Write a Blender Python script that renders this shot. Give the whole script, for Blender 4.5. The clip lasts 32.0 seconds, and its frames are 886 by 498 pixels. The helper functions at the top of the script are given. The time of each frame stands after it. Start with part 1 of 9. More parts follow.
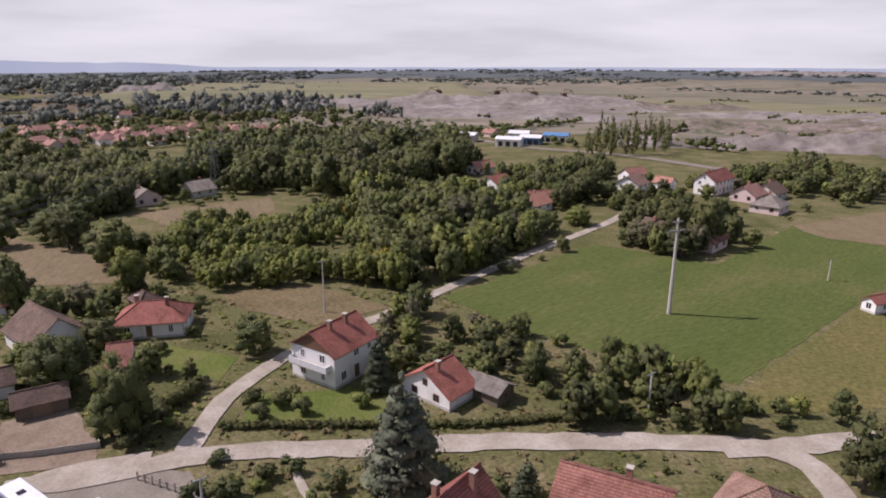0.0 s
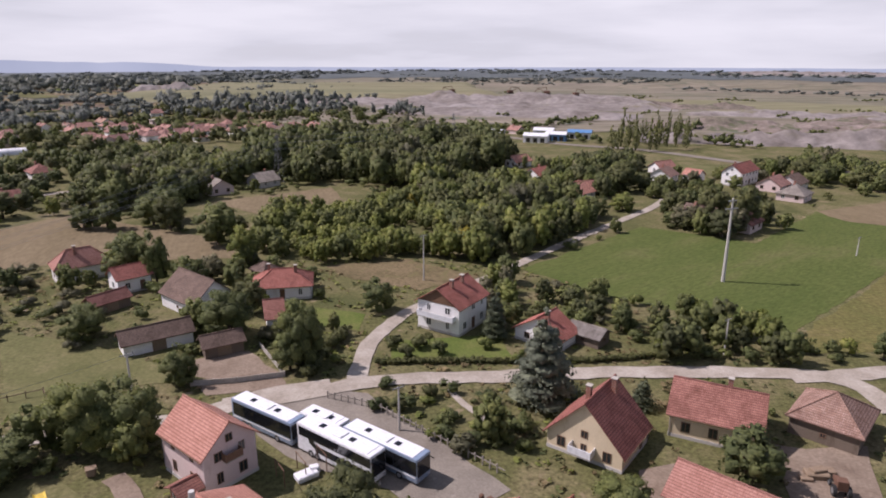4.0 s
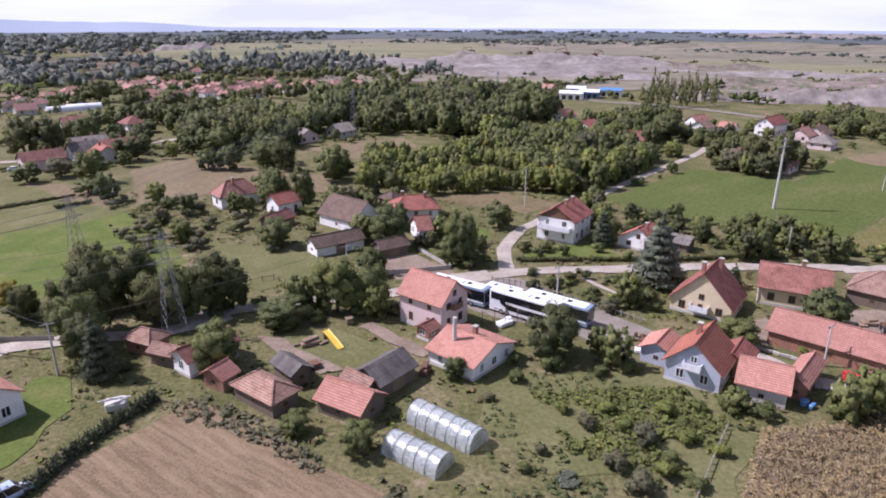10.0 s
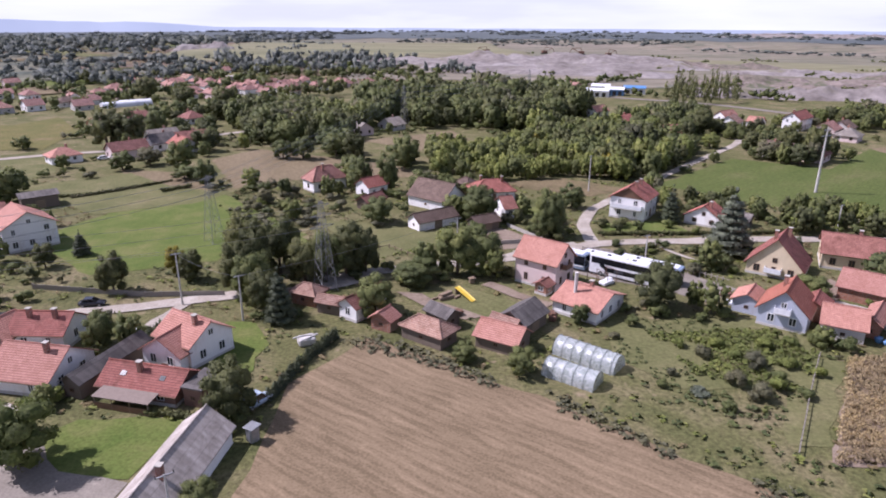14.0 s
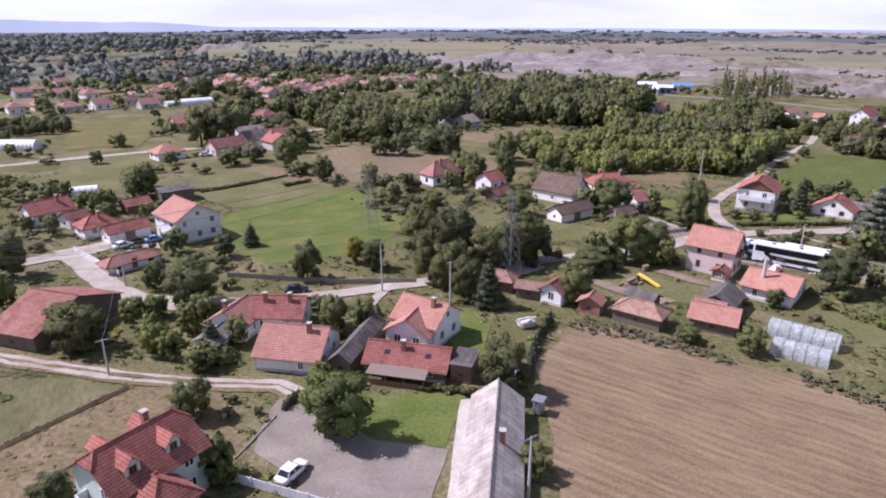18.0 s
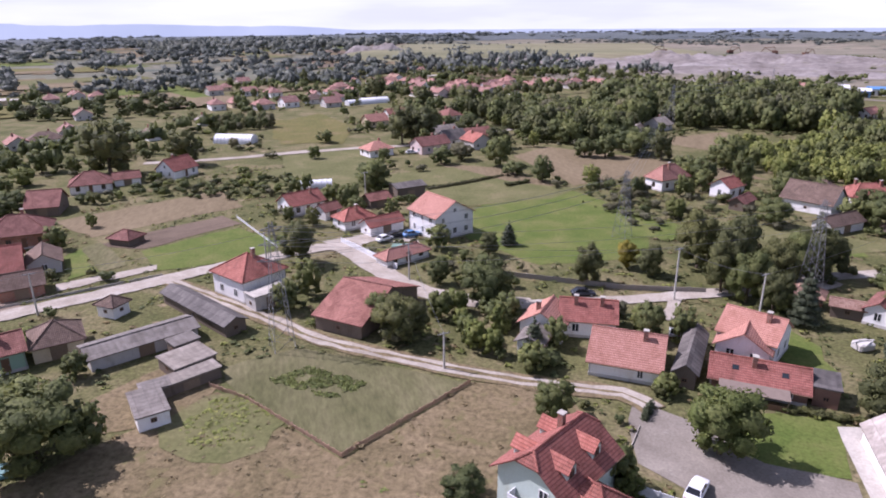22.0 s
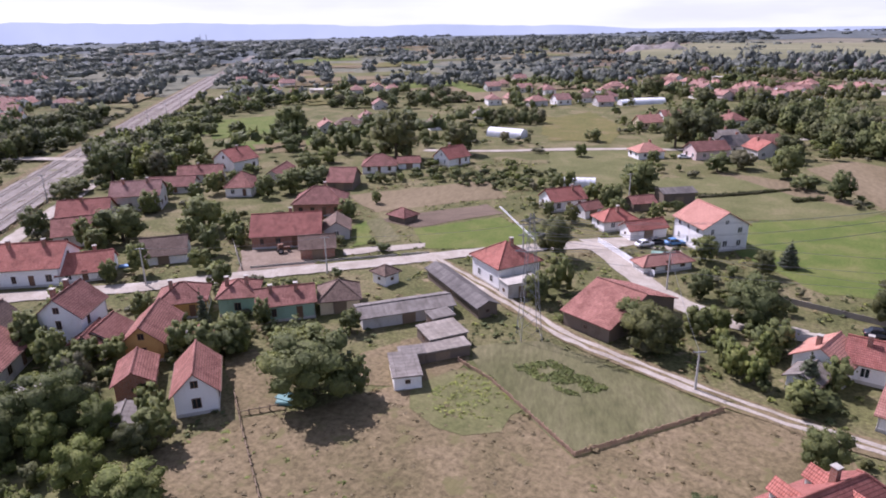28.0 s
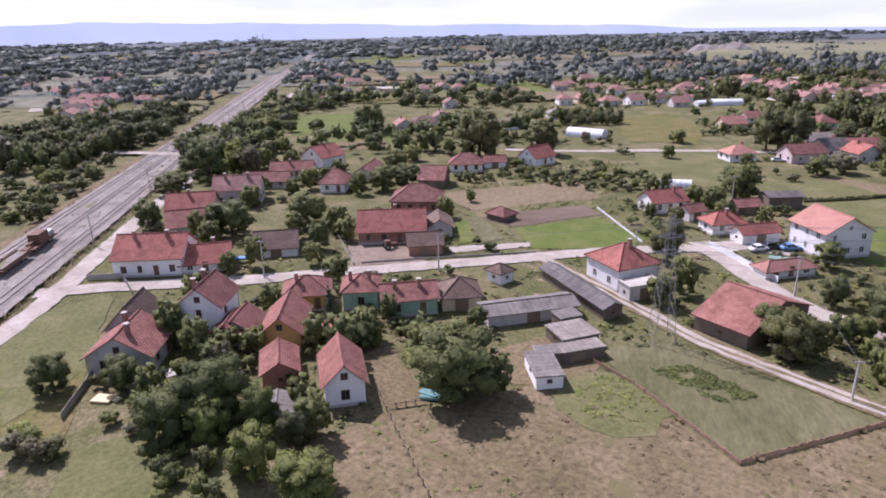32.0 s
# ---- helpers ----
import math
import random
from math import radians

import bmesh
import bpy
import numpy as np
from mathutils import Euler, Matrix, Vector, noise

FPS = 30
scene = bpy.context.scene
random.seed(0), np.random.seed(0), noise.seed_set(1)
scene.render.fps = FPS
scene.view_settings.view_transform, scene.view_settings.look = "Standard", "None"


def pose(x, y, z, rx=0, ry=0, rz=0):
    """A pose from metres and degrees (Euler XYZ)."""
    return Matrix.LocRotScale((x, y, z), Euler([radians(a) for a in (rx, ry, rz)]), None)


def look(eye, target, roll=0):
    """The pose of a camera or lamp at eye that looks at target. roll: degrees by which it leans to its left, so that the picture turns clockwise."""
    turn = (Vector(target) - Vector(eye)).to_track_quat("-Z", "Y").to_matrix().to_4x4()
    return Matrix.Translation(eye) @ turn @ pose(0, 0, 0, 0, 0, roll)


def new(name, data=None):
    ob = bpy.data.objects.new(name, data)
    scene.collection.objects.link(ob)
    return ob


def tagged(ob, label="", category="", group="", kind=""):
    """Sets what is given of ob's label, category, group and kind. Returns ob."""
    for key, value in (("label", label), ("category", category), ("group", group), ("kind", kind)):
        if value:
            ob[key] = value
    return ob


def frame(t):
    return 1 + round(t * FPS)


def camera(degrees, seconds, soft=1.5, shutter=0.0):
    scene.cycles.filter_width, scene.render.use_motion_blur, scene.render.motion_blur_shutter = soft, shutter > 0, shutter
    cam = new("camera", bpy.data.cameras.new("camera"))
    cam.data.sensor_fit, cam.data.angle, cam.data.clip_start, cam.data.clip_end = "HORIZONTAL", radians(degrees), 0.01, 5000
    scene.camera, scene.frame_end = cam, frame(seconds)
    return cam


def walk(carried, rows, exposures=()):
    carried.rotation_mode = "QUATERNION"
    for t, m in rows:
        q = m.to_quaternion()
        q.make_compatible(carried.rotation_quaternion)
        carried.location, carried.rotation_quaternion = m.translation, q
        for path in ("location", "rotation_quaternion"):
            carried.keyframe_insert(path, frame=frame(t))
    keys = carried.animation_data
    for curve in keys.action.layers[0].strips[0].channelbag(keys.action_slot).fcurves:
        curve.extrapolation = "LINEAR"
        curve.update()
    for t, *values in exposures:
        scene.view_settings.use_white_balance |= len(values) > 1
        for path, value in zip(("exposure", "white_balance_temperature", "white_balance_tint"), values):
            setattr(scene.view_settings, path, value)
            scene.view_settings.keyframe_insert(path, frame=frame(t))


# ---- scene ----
cam = camera(68.7, 32.0, soft=1.9)
METRES, EYE, TILT, LEAN, TURN = 175.0, 46.5, 0.0, 0.0, 0.0
ROWS = [
    (0.0, 0.0, 0.0, 0.0, -0.02, -16.36, 0.07),
    (0.5, -0.0131, -0.0139, 0.0002, -0.03, -16.32, 0.07),
    (1.0, -0.0262, -0.0275, 0.0006, -0.05, -16.29, 0.07),
    (1.5, -0.0402, -0.0422, 0.0006, -0.08, -16.26, 0.07),
    (2.0, -0.0531, -0.0559, 0.001, -0.1, -16.23, 0.06),
    (2.5, -0.0673, -0.0707, 0.0012, -0.13, -16.2, 0.06),
    (3.0, -0.0815, -0.0852, 0.0016, -0.14, -16.17, 0.05),
    (3.5, -0.0946, -0.0982, 0.0019, -0.17, -16.15, 0.04),
    (5.5, -0.1465, -0.1512, 0.0018, -0.21, -18.54, -0.01),
    (6.0, -0.1595, -0.1665, 0.0018, -0.23, -19.3, -0.04),
    (6.5, -0.1712, -0.1808, 0.0018, -0.23, -19.67, -0.05),
    (7.0, -0.1841, -0.1968, 0.0017, -0.24, -19.65, -0.07),
    (7.5, -0.1961, -0.2115, 0.0017, -0.25, -19.63, -0.09),
    (8.0, -0.2078, -0.2257, 0.0016, -0.25, -19.59, -0.1),
    (8.5, -0.2203, -0.2404, 0.0016, -0.27, -19.58, -0.1),
    (9.0, -0.2317, -0.2535, 0.0015, -0.26, -19.56, -0.11),
    (9.5, -0.2443, -0.2677, 0.0015, -0.27, -19.54, -0.12),
    (10.0, -0.2573, -0.2819, 0.0013, -0.28, -19.51, -0.13),
    (10.5, -0.27, -0.2951, 0.0012, -0.28, -19.5, -0.14),
    (11.0, -0.2841, -0.309, 0.001, -0.28, -19.48, -0.16),
    (11.5, -0.2973, -0.3217, 0.0008, -0.29, -19.47, -0.17),
    (12.0, -0.3107, -0.3347, 0.0008, -0.29, -19.46, -0.17),
    (12.5, -0.3254, -0.348, 0.001, -0.3, -19.48, -0.16),
    (13.0, -0.3394, -0.3593, 0.0005, -0.31, -19.46, -0.19),
    (13.5, -0.3554, -0.3696, 0.0008, -0.33, -19.48, -0.19),
    (14.0, -0.3768, -0.3808, 0.0011, -0.35, -19.5, -0.19),
    (14.5, -0.3972, -0.3892, 0.0012, -0.37, -19.5, -0.19),
    (16.5, -0.494, -0.4092, 0.0004, -0.45, -19.52, -0.13),
    (17.0, -0.5205, -0.4102, -0.0001, -0.46, -19.51, -0.09),
    (17.5, -0.5469, -0.4099, -0.0008, -0.46, -19.52, -0.07),
    (18.0, -0.5719, -0.4087, -0.0015, -0.45, -19.53, -0.07),
    (18.5, -0.5997, -0.4078, -0.0025, -0.17, -19.49, -0.03),
    (19.0, -0.6262, -0.4069, -0.0035, 0.23, -19.48, 0.0),
    (19.5, -0.6534, -0.406, -0.0039, 0.8, -19.45, 0.0),
    (20.0, -0.6829, -0.4059, -0.004, 2.03, -19.44, 0.11),
    (20.5, -0.7096, -0.4069, -0.0042, 4.09, -19.41, 0.2),
    (21.0, -0.7305, -0.4075, -0.0048, 6.06, -19.38, 0.29),
    (21.5, -0.744, -0.4078, -0.0048, 7.81, -19.38, 0.34),
    (22.0, -0.7523, -0.408, -0.0052, 9.67, -19.35, 0.47),
    (22.5, -0.7552, -0.408, -0.0055, 11.38, -19.33, 0.53),
    (23.0, -0.7554, -0.408, -0.006, 13.22, -19.3, 0.62),
    (23.5, -0.7549, -0.4077, -0.0066, 15.36, -19.28, 0.67),
    (24.0, -0.7546, -0.4077, -0.007, 17.72, -19.27, 0.73),
    (24.5, -0.7549, -0.4079, -0.0074, 19.9, -19.24, 0.74),
    (25.0, -0.7549, -0.4082, -0.0076, 22.09, -19.24, 0.8),
    (25.5, -0.7551, -0.4083, -0.008, 24.45, -19.2, 0.84),
    (26.0, -0.7551, -0.4085, -0.0077, 26.84, -19.21, 0.92),
    (26.5, -0.7553, -0.4089, -0.0078, 29.04, -19.19, 0.93),
    (28.5, -0.7572, -0.4098, -0.0078, 33.56, -19.14, 1.0),
    (29.0, -0.7607, -0.4119, -0.0077, 34.36, -19.14, 1.01),
    (29.5, -0.7662, -0.4155, -0.0077, 35.23, -19.12, 1.04),
    (30.0, -0.7726, -0.4198, -0.0076, 36.03, -19.12, 1.03),
    (30.5, -0.7809, -0.4254, -0.0079, 36.76, -19.11, 1.06),
    (31.0, -0.7917, -0.433, -0.0079, 36.95, -19.1, 1.02),
    (31.5, -0.8038, -0.4413, -0.0081, 36.93, -19.11, 1.0),
    (32.0, -0.8179, -0.4511, -0.0082, 36.93, -19.1, 0.99),
]
walk(cam, [(t, pose(0, 0, EYE, TILT, LEAN, TURN) @ pose(METRES * x, METRES * y, METRES * z, 90 + pitch, roll, yaw)) for t, x, y, z, yaw, pitch, roll in ROWS],
     [(0.0, -0.02, 6250, 27), (3.5, 0.0, 6200, 27), (6.0, 0.34, 5900, 28), (9.0, 0.4, 5720, 29), (20.0, 0.42, 5670, 32), (32.0, 0.5, 5660, 33)])

# ---- light ----
SUN_FROM, SUN_UP = 170.0, 50.0      # degrees: where the sun stands, counted from +x, and its height
sun = new("sun", bpy.data.lights.new("sun", "SUN"))
sun.data.energy, sun.data.angle, sun.data.color = 5.0, radians(0.6), (1.0, 0.935, 0.85)
_sd = Vector((math.cos(radians(SUN_FROM)) * math.cos(radians(SUN_UP)), math.sin(radians(SUN_FROM)) * math.cos(radians(SUN_UP)), math.sin(radians(SUN_UP))))
sun.matrix_world = look(_sd * 200, (0, 0, 0))
world = bpy.data.worlds.new("sky")
scene.world = world
world.use_nodes = True
wn, wl = world.node_tree.nodes, world.node_tree.links
bg = wn["Background"]
sky = wn.new("ShaderNodeTexSky")
sky.sky_type, sky.sun_disc = "NISHITA", False
sky.sun_elevation, sky.sun_rotation = radians(SUN_UP), radians(90 - SUN_FROM)
sky.air_density, sky.dust_density, sky.ozone_density = 1.0, 1.5, 1.0
wtc, wmap, wno = wn.new("ShaderNodeTexCoord"), wn.new("ShaderNodeMapping"), wn.new("ShaderNodeTexNoise")
wmap.inputs["Scale"].default_value = (1.0, 1.0, 7.0)
wno.inputs["Scale"].default_value, wno.inputs["Detail"].default_value = 2.2, 6.0
wra = wn.new("ShaderNodeValToRGB")
wra.color_ramp.elements[0].position, wra.color_ramp.elements[0].color = 0.36, (0.0, 0.0, 0.0, 1)
wra.color_ramp.elements[1].position, wra.color_ramp.elements[1].color = 0.66, (0.3, 0.3, 0.3, 1)
wsep, whz, wad = wn.new("ShaderNodeSeparateXYZ"), wn.new("ShaderNodeMapRange"), wn.new("ShaderNodeMath")
whz.inputs[1].default_value, whz.inputs[2].default_value, whz.inputs[3].default_value, whz.inputs[4].default_value = 0.06, 0.2, 0.92, 0.04
wad.use_clamp = True
wl.new(wtc.outputs["Generated"], wsep.inputs[0])
wl.new(wsep.outputs[2], whz.inputs[0])
wl.new(whz.outputs[0], wad.inputs[0])
wl.new(wra.outputs[0], wad.inputs[1])
wmx = wn.new("ShaderNodeMix")
wmx.data_type = "RGBA"
wcl = wn.new("ShaderNodeValToRGB")
wcl.color_ramp.elements[0].position, wcl.color_ramp.elements[0].color = 0.40, (8.6, 8.95, 8.95, 1)
wcl.color_ramp.elements[1].position, wcl.color_ramp.elements[1].color = 0.60, (10.4, 10.7, 10.5, 1)
wl.new(wno.outputs["Fac"], wcl.inputs[0])
wl.new(wcl.outputs[0], wmx.inputs[7])
wl.new(wtc.outputs["Generated"], wmap.inputs[0])
wl.new(wmap.outputs[0], wno.inputs["Vector"])
wl.new(wno.outputs["Fac"], wra.inputs[0])
wl.new(wad.outputs[0], wmx.inputs[0])
wl.new(sky.outputs[0], wmx.inputs[6])
wl.new(wmx.outputs[2], bg.inputs[0])
bg.inputs[1].default_value = 0.076


# ---- materials ----
def shader(name, rough=0.85, metal=0.0, spec=0.3):
    m = bpy.data.materials.new(name)
    m.use_nodes = True
    b = m.node_tree.nodes["Principled BSDF"]
    b.inputs["Roughness"].default_value, b.inputs["Metallic"].default_value = rough, metal
    b.inputs["Specular IOR Level"].default_value = spec
    return m, m.node_tree.nodes, m.node_tree.links, b


def noise_node(n, l, scale, detail=4.0, coord="Object", rough=0.6, stretch=None, distort=0.0):
    if coord == "World":
        src = n.new("ShaderNodeNewGeometry").outputs["Position"]
    else:
        src = n.new("ShaderNodeTexCoord").outputs[coord]
    if stretch:
        mp = n.new("ShaderNodeMapping")
        mp.inputs["Scale"].default_value = stretch[:3]
        if len(stretch) > 3:
            mp.vector_type = "TEXTURE"
            mp.inputs["Scale"].default_value = [1 / s for s in stretch[:3]]
            mp.inputs["Rotation"].default_value = (0, 0, radians(stretch[3]))
        l.new(src, mp.inputs[0])
        src = mp.outputs[0]
    t = n.new("ShaderNodeTexNoise")
    t.inputs["Scale"].default_value, t.inputs["Detail"].default_value, t.inputs["Roughness"].default_value = scale, detail, rough
    t.inputs["Distortion"].default_value = distort
    l.new(src, t.inputs["Vector"])
    return t.outputs["Fac"]


def ramp(n, l, fac, stops):
    r = n.new("ShaderNodeValToRGB")
    els = r.color_ramp.elements
    while len(els) < len(stops):
        els.new(0.5)
    for e, (p, c) in zip(els, stops):
        e.position, e.color = p, (*c, 1)
    l.new(fac, r.inputs[0])
    return r.outputs[0]


def mix(n, l, fac, a, b, mode="MIX"):
    m = n.new("ShaderNodeMix")
    m.data_type, m.blend_type = "RGBA", mode
    for sock, v in ((m.inputs[0], fac), (m.inputs[6], a), (m.inputs[7], b)):
        if isinstance(v, (int, float)):
            sock.default_value = v
        elif isinstance(v, tuple):
            sock.default_value = (*v, 1)
        else:
            l.new(v, sock)
    return m.outputs[2]


def math_node(n, l, op, a, b=0.0):
    m = n.new("ShaderNodeMath")
    m.operation = op
    for sock, v in zip(m.inputs, (a, b)):
        if isinstance(v, (int, float)):
            sock.default_value = v
        else:
            l.new(v, sock)
    return m.outputs[0]


def bump(n, l, b, fac, strength, dist):
    u = n.new("ShaderNodeBump")
    u.inputs["Strength"].default_value, u.inputs["Distance"].default_value = strength, dist
    l.new(fac, u.inputs["Height"])
    l.new(u.outputs[0], b.inputs["Normal"])


def soil(name, stops, scale=0.12, fine=2.5, rough=0.95, relief=0.12, stretch=None, grain=0.5, spots=None):
    """Ground cover: broad patches of the given colours, broken by fine grain, with relief."""
    m, n, l, b = shader(name, rough, spec=0.1)
    big = noise_node(n, l, scale, 6.0, "World", 0.65, stretch, 0.4)
    tiny = noise_node(n, l, fine, 5.0, "World", 0.7, stretch)
    base = ramp(n, l, big, stops)
    g = ramp(n, l, tiny, [(0.3, (1 - grain,) * 3), (0.7, (1 + 0.5 * grain,) * 3)])
    col = mix(n, l, 1.0, base, g, "MULTIPLY")
    if spots:
        sp = ramp(n, l, noise_node(n, l, spots[0], 3.0, "World", 0.6), [(spots[1], (0, 0, 0)), (spots[1] + 0.08, (1, 1, 1))])
        col = mix(n, l, sp, col, spots[2])
    l.new(col, b.inputs["Base Color"])
    bump(n, l, b, tiny, 1.0, relief)
    return m


def rows_soil(name, dark, light, turn, period=0.8, wob=1.5, relief=0.2, fine=False):
    """Tilled or mown ground with rows, that run at turn degrees from +x."""
    m, n, l, b = shader(name, 0.95, spec=0.1)
    geo, mp, wv = n.new("ShaderNodeNewGeometry"), n.new("ShaderNodeMapping"), n.new("ShaderNodeTexWave")
    mp.inputs["Rotation"].default_value = (0, 0, radians(-turn))
    l.new(geo.outputs["Position"], mp.inputs[0])
    l.new(mp.outputs[0], wv.inputs["Vector"])
    wv.bands_direction = "Y"
    wv.inputs["Scale"].default_value = 0.314 / period
    wv.inputs["Distortion"].default_value, wv.inputs["Detail"].default_value, wv.inputs["Detail Scale"].default_value = wob, 4.0, 0.6
    mp2 = n.new("ShaderNodeMapping")
    mp2.inputs["Scale"].default_value = (0.075 if fine else 0.11, 1.0, 1.0)
    l.new(mp.outputs[0], mp2.inputs[0])
    no = n.new("ShaderNodeTexNoise")
    no.inputs["Scale"].default_value, no.inputs["Detail"].default_value, no.inputs["Roughness"].default_value = (1.25 if fine else 0.9), 9.0, 0.78
    no.inputs["Distortion"].default_value = 0.5
    l.new(mp2.outputs[0], no.inputs["Vector"])
    big = noise_node(n, l, 0.05, 4.0, "World")
    tiny = noise_node(n, l, 3.0, 5.0, "World", 0.75)
    f = math_node(n, l, "ADD", math_node(n, l, "MULTIPLY", wv.outputs["Fac"], 0.045 if fine else 0.05), math_node(n, l, "MULTIPLY", no.outputs["Fac"], 0.5))
    f = math_node(n, l, "ADD", f, math_node(n, l, "MULTIPLY", big, 0.30 if fine else 0.34))
    f = math_node(n, l, "ADD", f, math_node(n, l, "MULTIPLY", tiny, 0.42))
    col = ramp(n, l, f, [(0.55, dark), (0.65, tuple((p + q) / 2 for p, q in zip(dark, light))), (0.75, light)])
    l.new(col, b.inputs["Base Color"])
    bump(n, l, b, f, 1.0, relief)
    return m


GRASS = soil("rough_grass", [(0.3, (0.088, 0.098, 0.036)), (0.48, (0.135, 0.132, 0.055)), (0.66, (0.215, 0.182, 0.100))], 0.09, 1.6, relief=0.22, grain=0.6, spots=(0.22, 0.64, (0.26, 0.205, 0.13)))
LAWN = soil("lawn", [(0.3, (0.082, 0.118, 0.026)), (0.5, (0.112, 0.14, 0.036)), (0.72, (0.165, 0.165, 0.06))], 0.15, 2.0, relief=0.06, grain=0.35)
GREEN_FIELD = soil("green_crop", [(0.3, (0.074, 0.100, 0.026)), (0.55, (0.096, 0.117, 0.034)), (0.75, (0.148, 0.138, 0.062))], 0.07, 1.4, relief=0.08, grain=0.35, stretch=(0.35, 1, 1, 38))
MEADOW = soil("mown_meadow", [(0.3, (0.102, 0.110, 0.042)), (0.55, (0.145, 0.142, 0.062)), (0.75, (0.205, 0.178, 0.094))], 0.1, 1.5, relief=0.1, grain=0.35)
DRY = soil("dry_pasture", [(0.3, (0.128, 0.106, 0.054)), (0.5, (0.183, 0.144, 0.080)), (0.72, (0.232, 0.179, 0.108))], 0.12, 1.3, relief=0.2, grain=0.5, spots=(0.3, 0.57, (0.145, 0.127, 0.06)))
TAN = soil("tan_field", [(0.3, (0.158, 0.125, 0.072)), (0.7, (0.215, 0.17, 0.105))], 0.05, 1.0, relief=0.1, grain=0.3, stretch=(1, 0.3, 1, 15))
YELLOW = soil("yellow_green_field", [(0.3, (0.114, 0.120, 0.039)), (0.55, (0.156, 0.140, 0.052)), (0.75, (0.208, 0.160, 0.091))], 0.07, 1.2, relief=0.12)
STUBBLE = rows_soil("stubble", (0.128, 0.095, 0.056), (0.262, 0.194, 0.122), -37, 1.6, 9.0, 0.1, fine=True)
HEADLAND = rows_soil("stubble_headland", (0.096, 0.068, 0.042), (0.282, 0.210, 0.140), -86, 1.6, 9.0, 0.1, fine=True)
MOWN = soil("mown_plot", [(0.3, (0.10, 0.100, 0.045)), (0.5, (0.135, 0.128, 0.064)), (0.7, (0.19, 0.168, 0.095))], 0.14, 1.4, relief=0.08, grain=0.35, stretch=(1, 0.3, 1, 25))
TILLED = rows_soil("tilled_soil", (0.1, 0.075, 0.055), (0.17, 0.13, 0.095), 45, 0.9, 1.0)
BARE = soil("bare_yard", [(0.3, (0.175, 0.132, 0.098)), (0.7, (0.285, 0.228, 0.175))], 0.25, 2.5, relief=0.06, grain=0.3)
GRAVEL = soil("gravel_road", [(0.25, (0.25, 0.215, 0.172)), (0.5, (0.36, 0.32, 0.268)), (0.75, (0.47, 0.43, 0.375))], 0.2, 3.0, relief=0.03, grain=0.25)
ASPHALT = soil("grey_gravel", [(0.3, (0.18, 0.158, 0.131)), (0.7, (0.275, 0.245, 0.205))], 0.18, 3.5, relief=0.02, grain=0.25, spots=(0.5, 0.66, (0.29, 0.265, 0.232)))
CONCRETE = soil("old_concrete", [(0.3, (0.36, 0.335, 0.295)), (0.7, (0.5, 0.465, 0.41))], 0.4, 3.0, relief=0.02, grain=0.2)
BALLAST = soil("ballast", [(0.3, (0.19, 0.163, 0.142)), (0.7, (0.325, 0.29, 0.258))], 0.15, 2.5, relief=0.1, grain=0.4, spots=(0.12, 0.6, (0.15, 0.14, 0.075)))
# far land sheets: haze is mixed into these paler, bluer colours
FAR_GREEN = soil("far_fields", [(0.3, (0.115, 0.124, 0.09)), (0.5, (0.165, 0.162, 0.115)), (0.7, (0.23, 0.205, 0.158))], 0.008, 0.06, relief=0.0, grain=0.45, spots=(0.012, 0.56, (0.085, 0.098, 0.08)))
FAR_FOREST = soil("far_forest_hazed", [(0.3, (0.088, 0.104, 0.108)), (0.62, (0.125, 0.14, 0.14)), (0.85, (0.19, 0.19, 0.17))], 0.006, 0.03, relief=0.0, grain=0.5, stretch=(0.4, 1, 1))
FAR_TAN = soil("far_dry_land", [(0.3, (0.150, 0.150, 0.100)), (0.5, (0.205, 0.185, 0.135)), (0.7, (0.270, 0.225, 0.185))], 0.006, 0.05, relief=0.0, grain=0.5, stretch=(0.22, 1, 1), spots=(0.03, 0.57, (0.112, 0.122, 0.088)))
SCRUB = soil("scrubby_bank", [(0.3, (0.120, 0.118, 0.080)), (0.5, (0.205, 0.170, 0.142)), (0.72, (0.290, 0.240, 0.215))], 0.03, 0.2, relief=0.8, grain=0.5, spots=(0.06, 0.54, (0.105, 0.112, 0.065)))
TIP = soil("grassed_tip", [(0.3, (0.165, 0.168, 0.098)), (0.5, (0.205, 0.195, 0.115)), (0.72, (0.250, 0.218, 0.150))], 0.01, 0.08, relief=0.0, grain=0.35, stretch=(0.2, 1, 1))
SPOIL = soil("spoil_heap", [(0.3, (0.16, 0.138, 0.122)), (0.5, (0.24, 0.213, 0.196)), (0.72, (0.34, 0.312, 0.298))], 0.025, 0.15, relief=1.0, grain=0.4, spots=(0.03, 0.6, (0.17, 0.155, 0.105)))


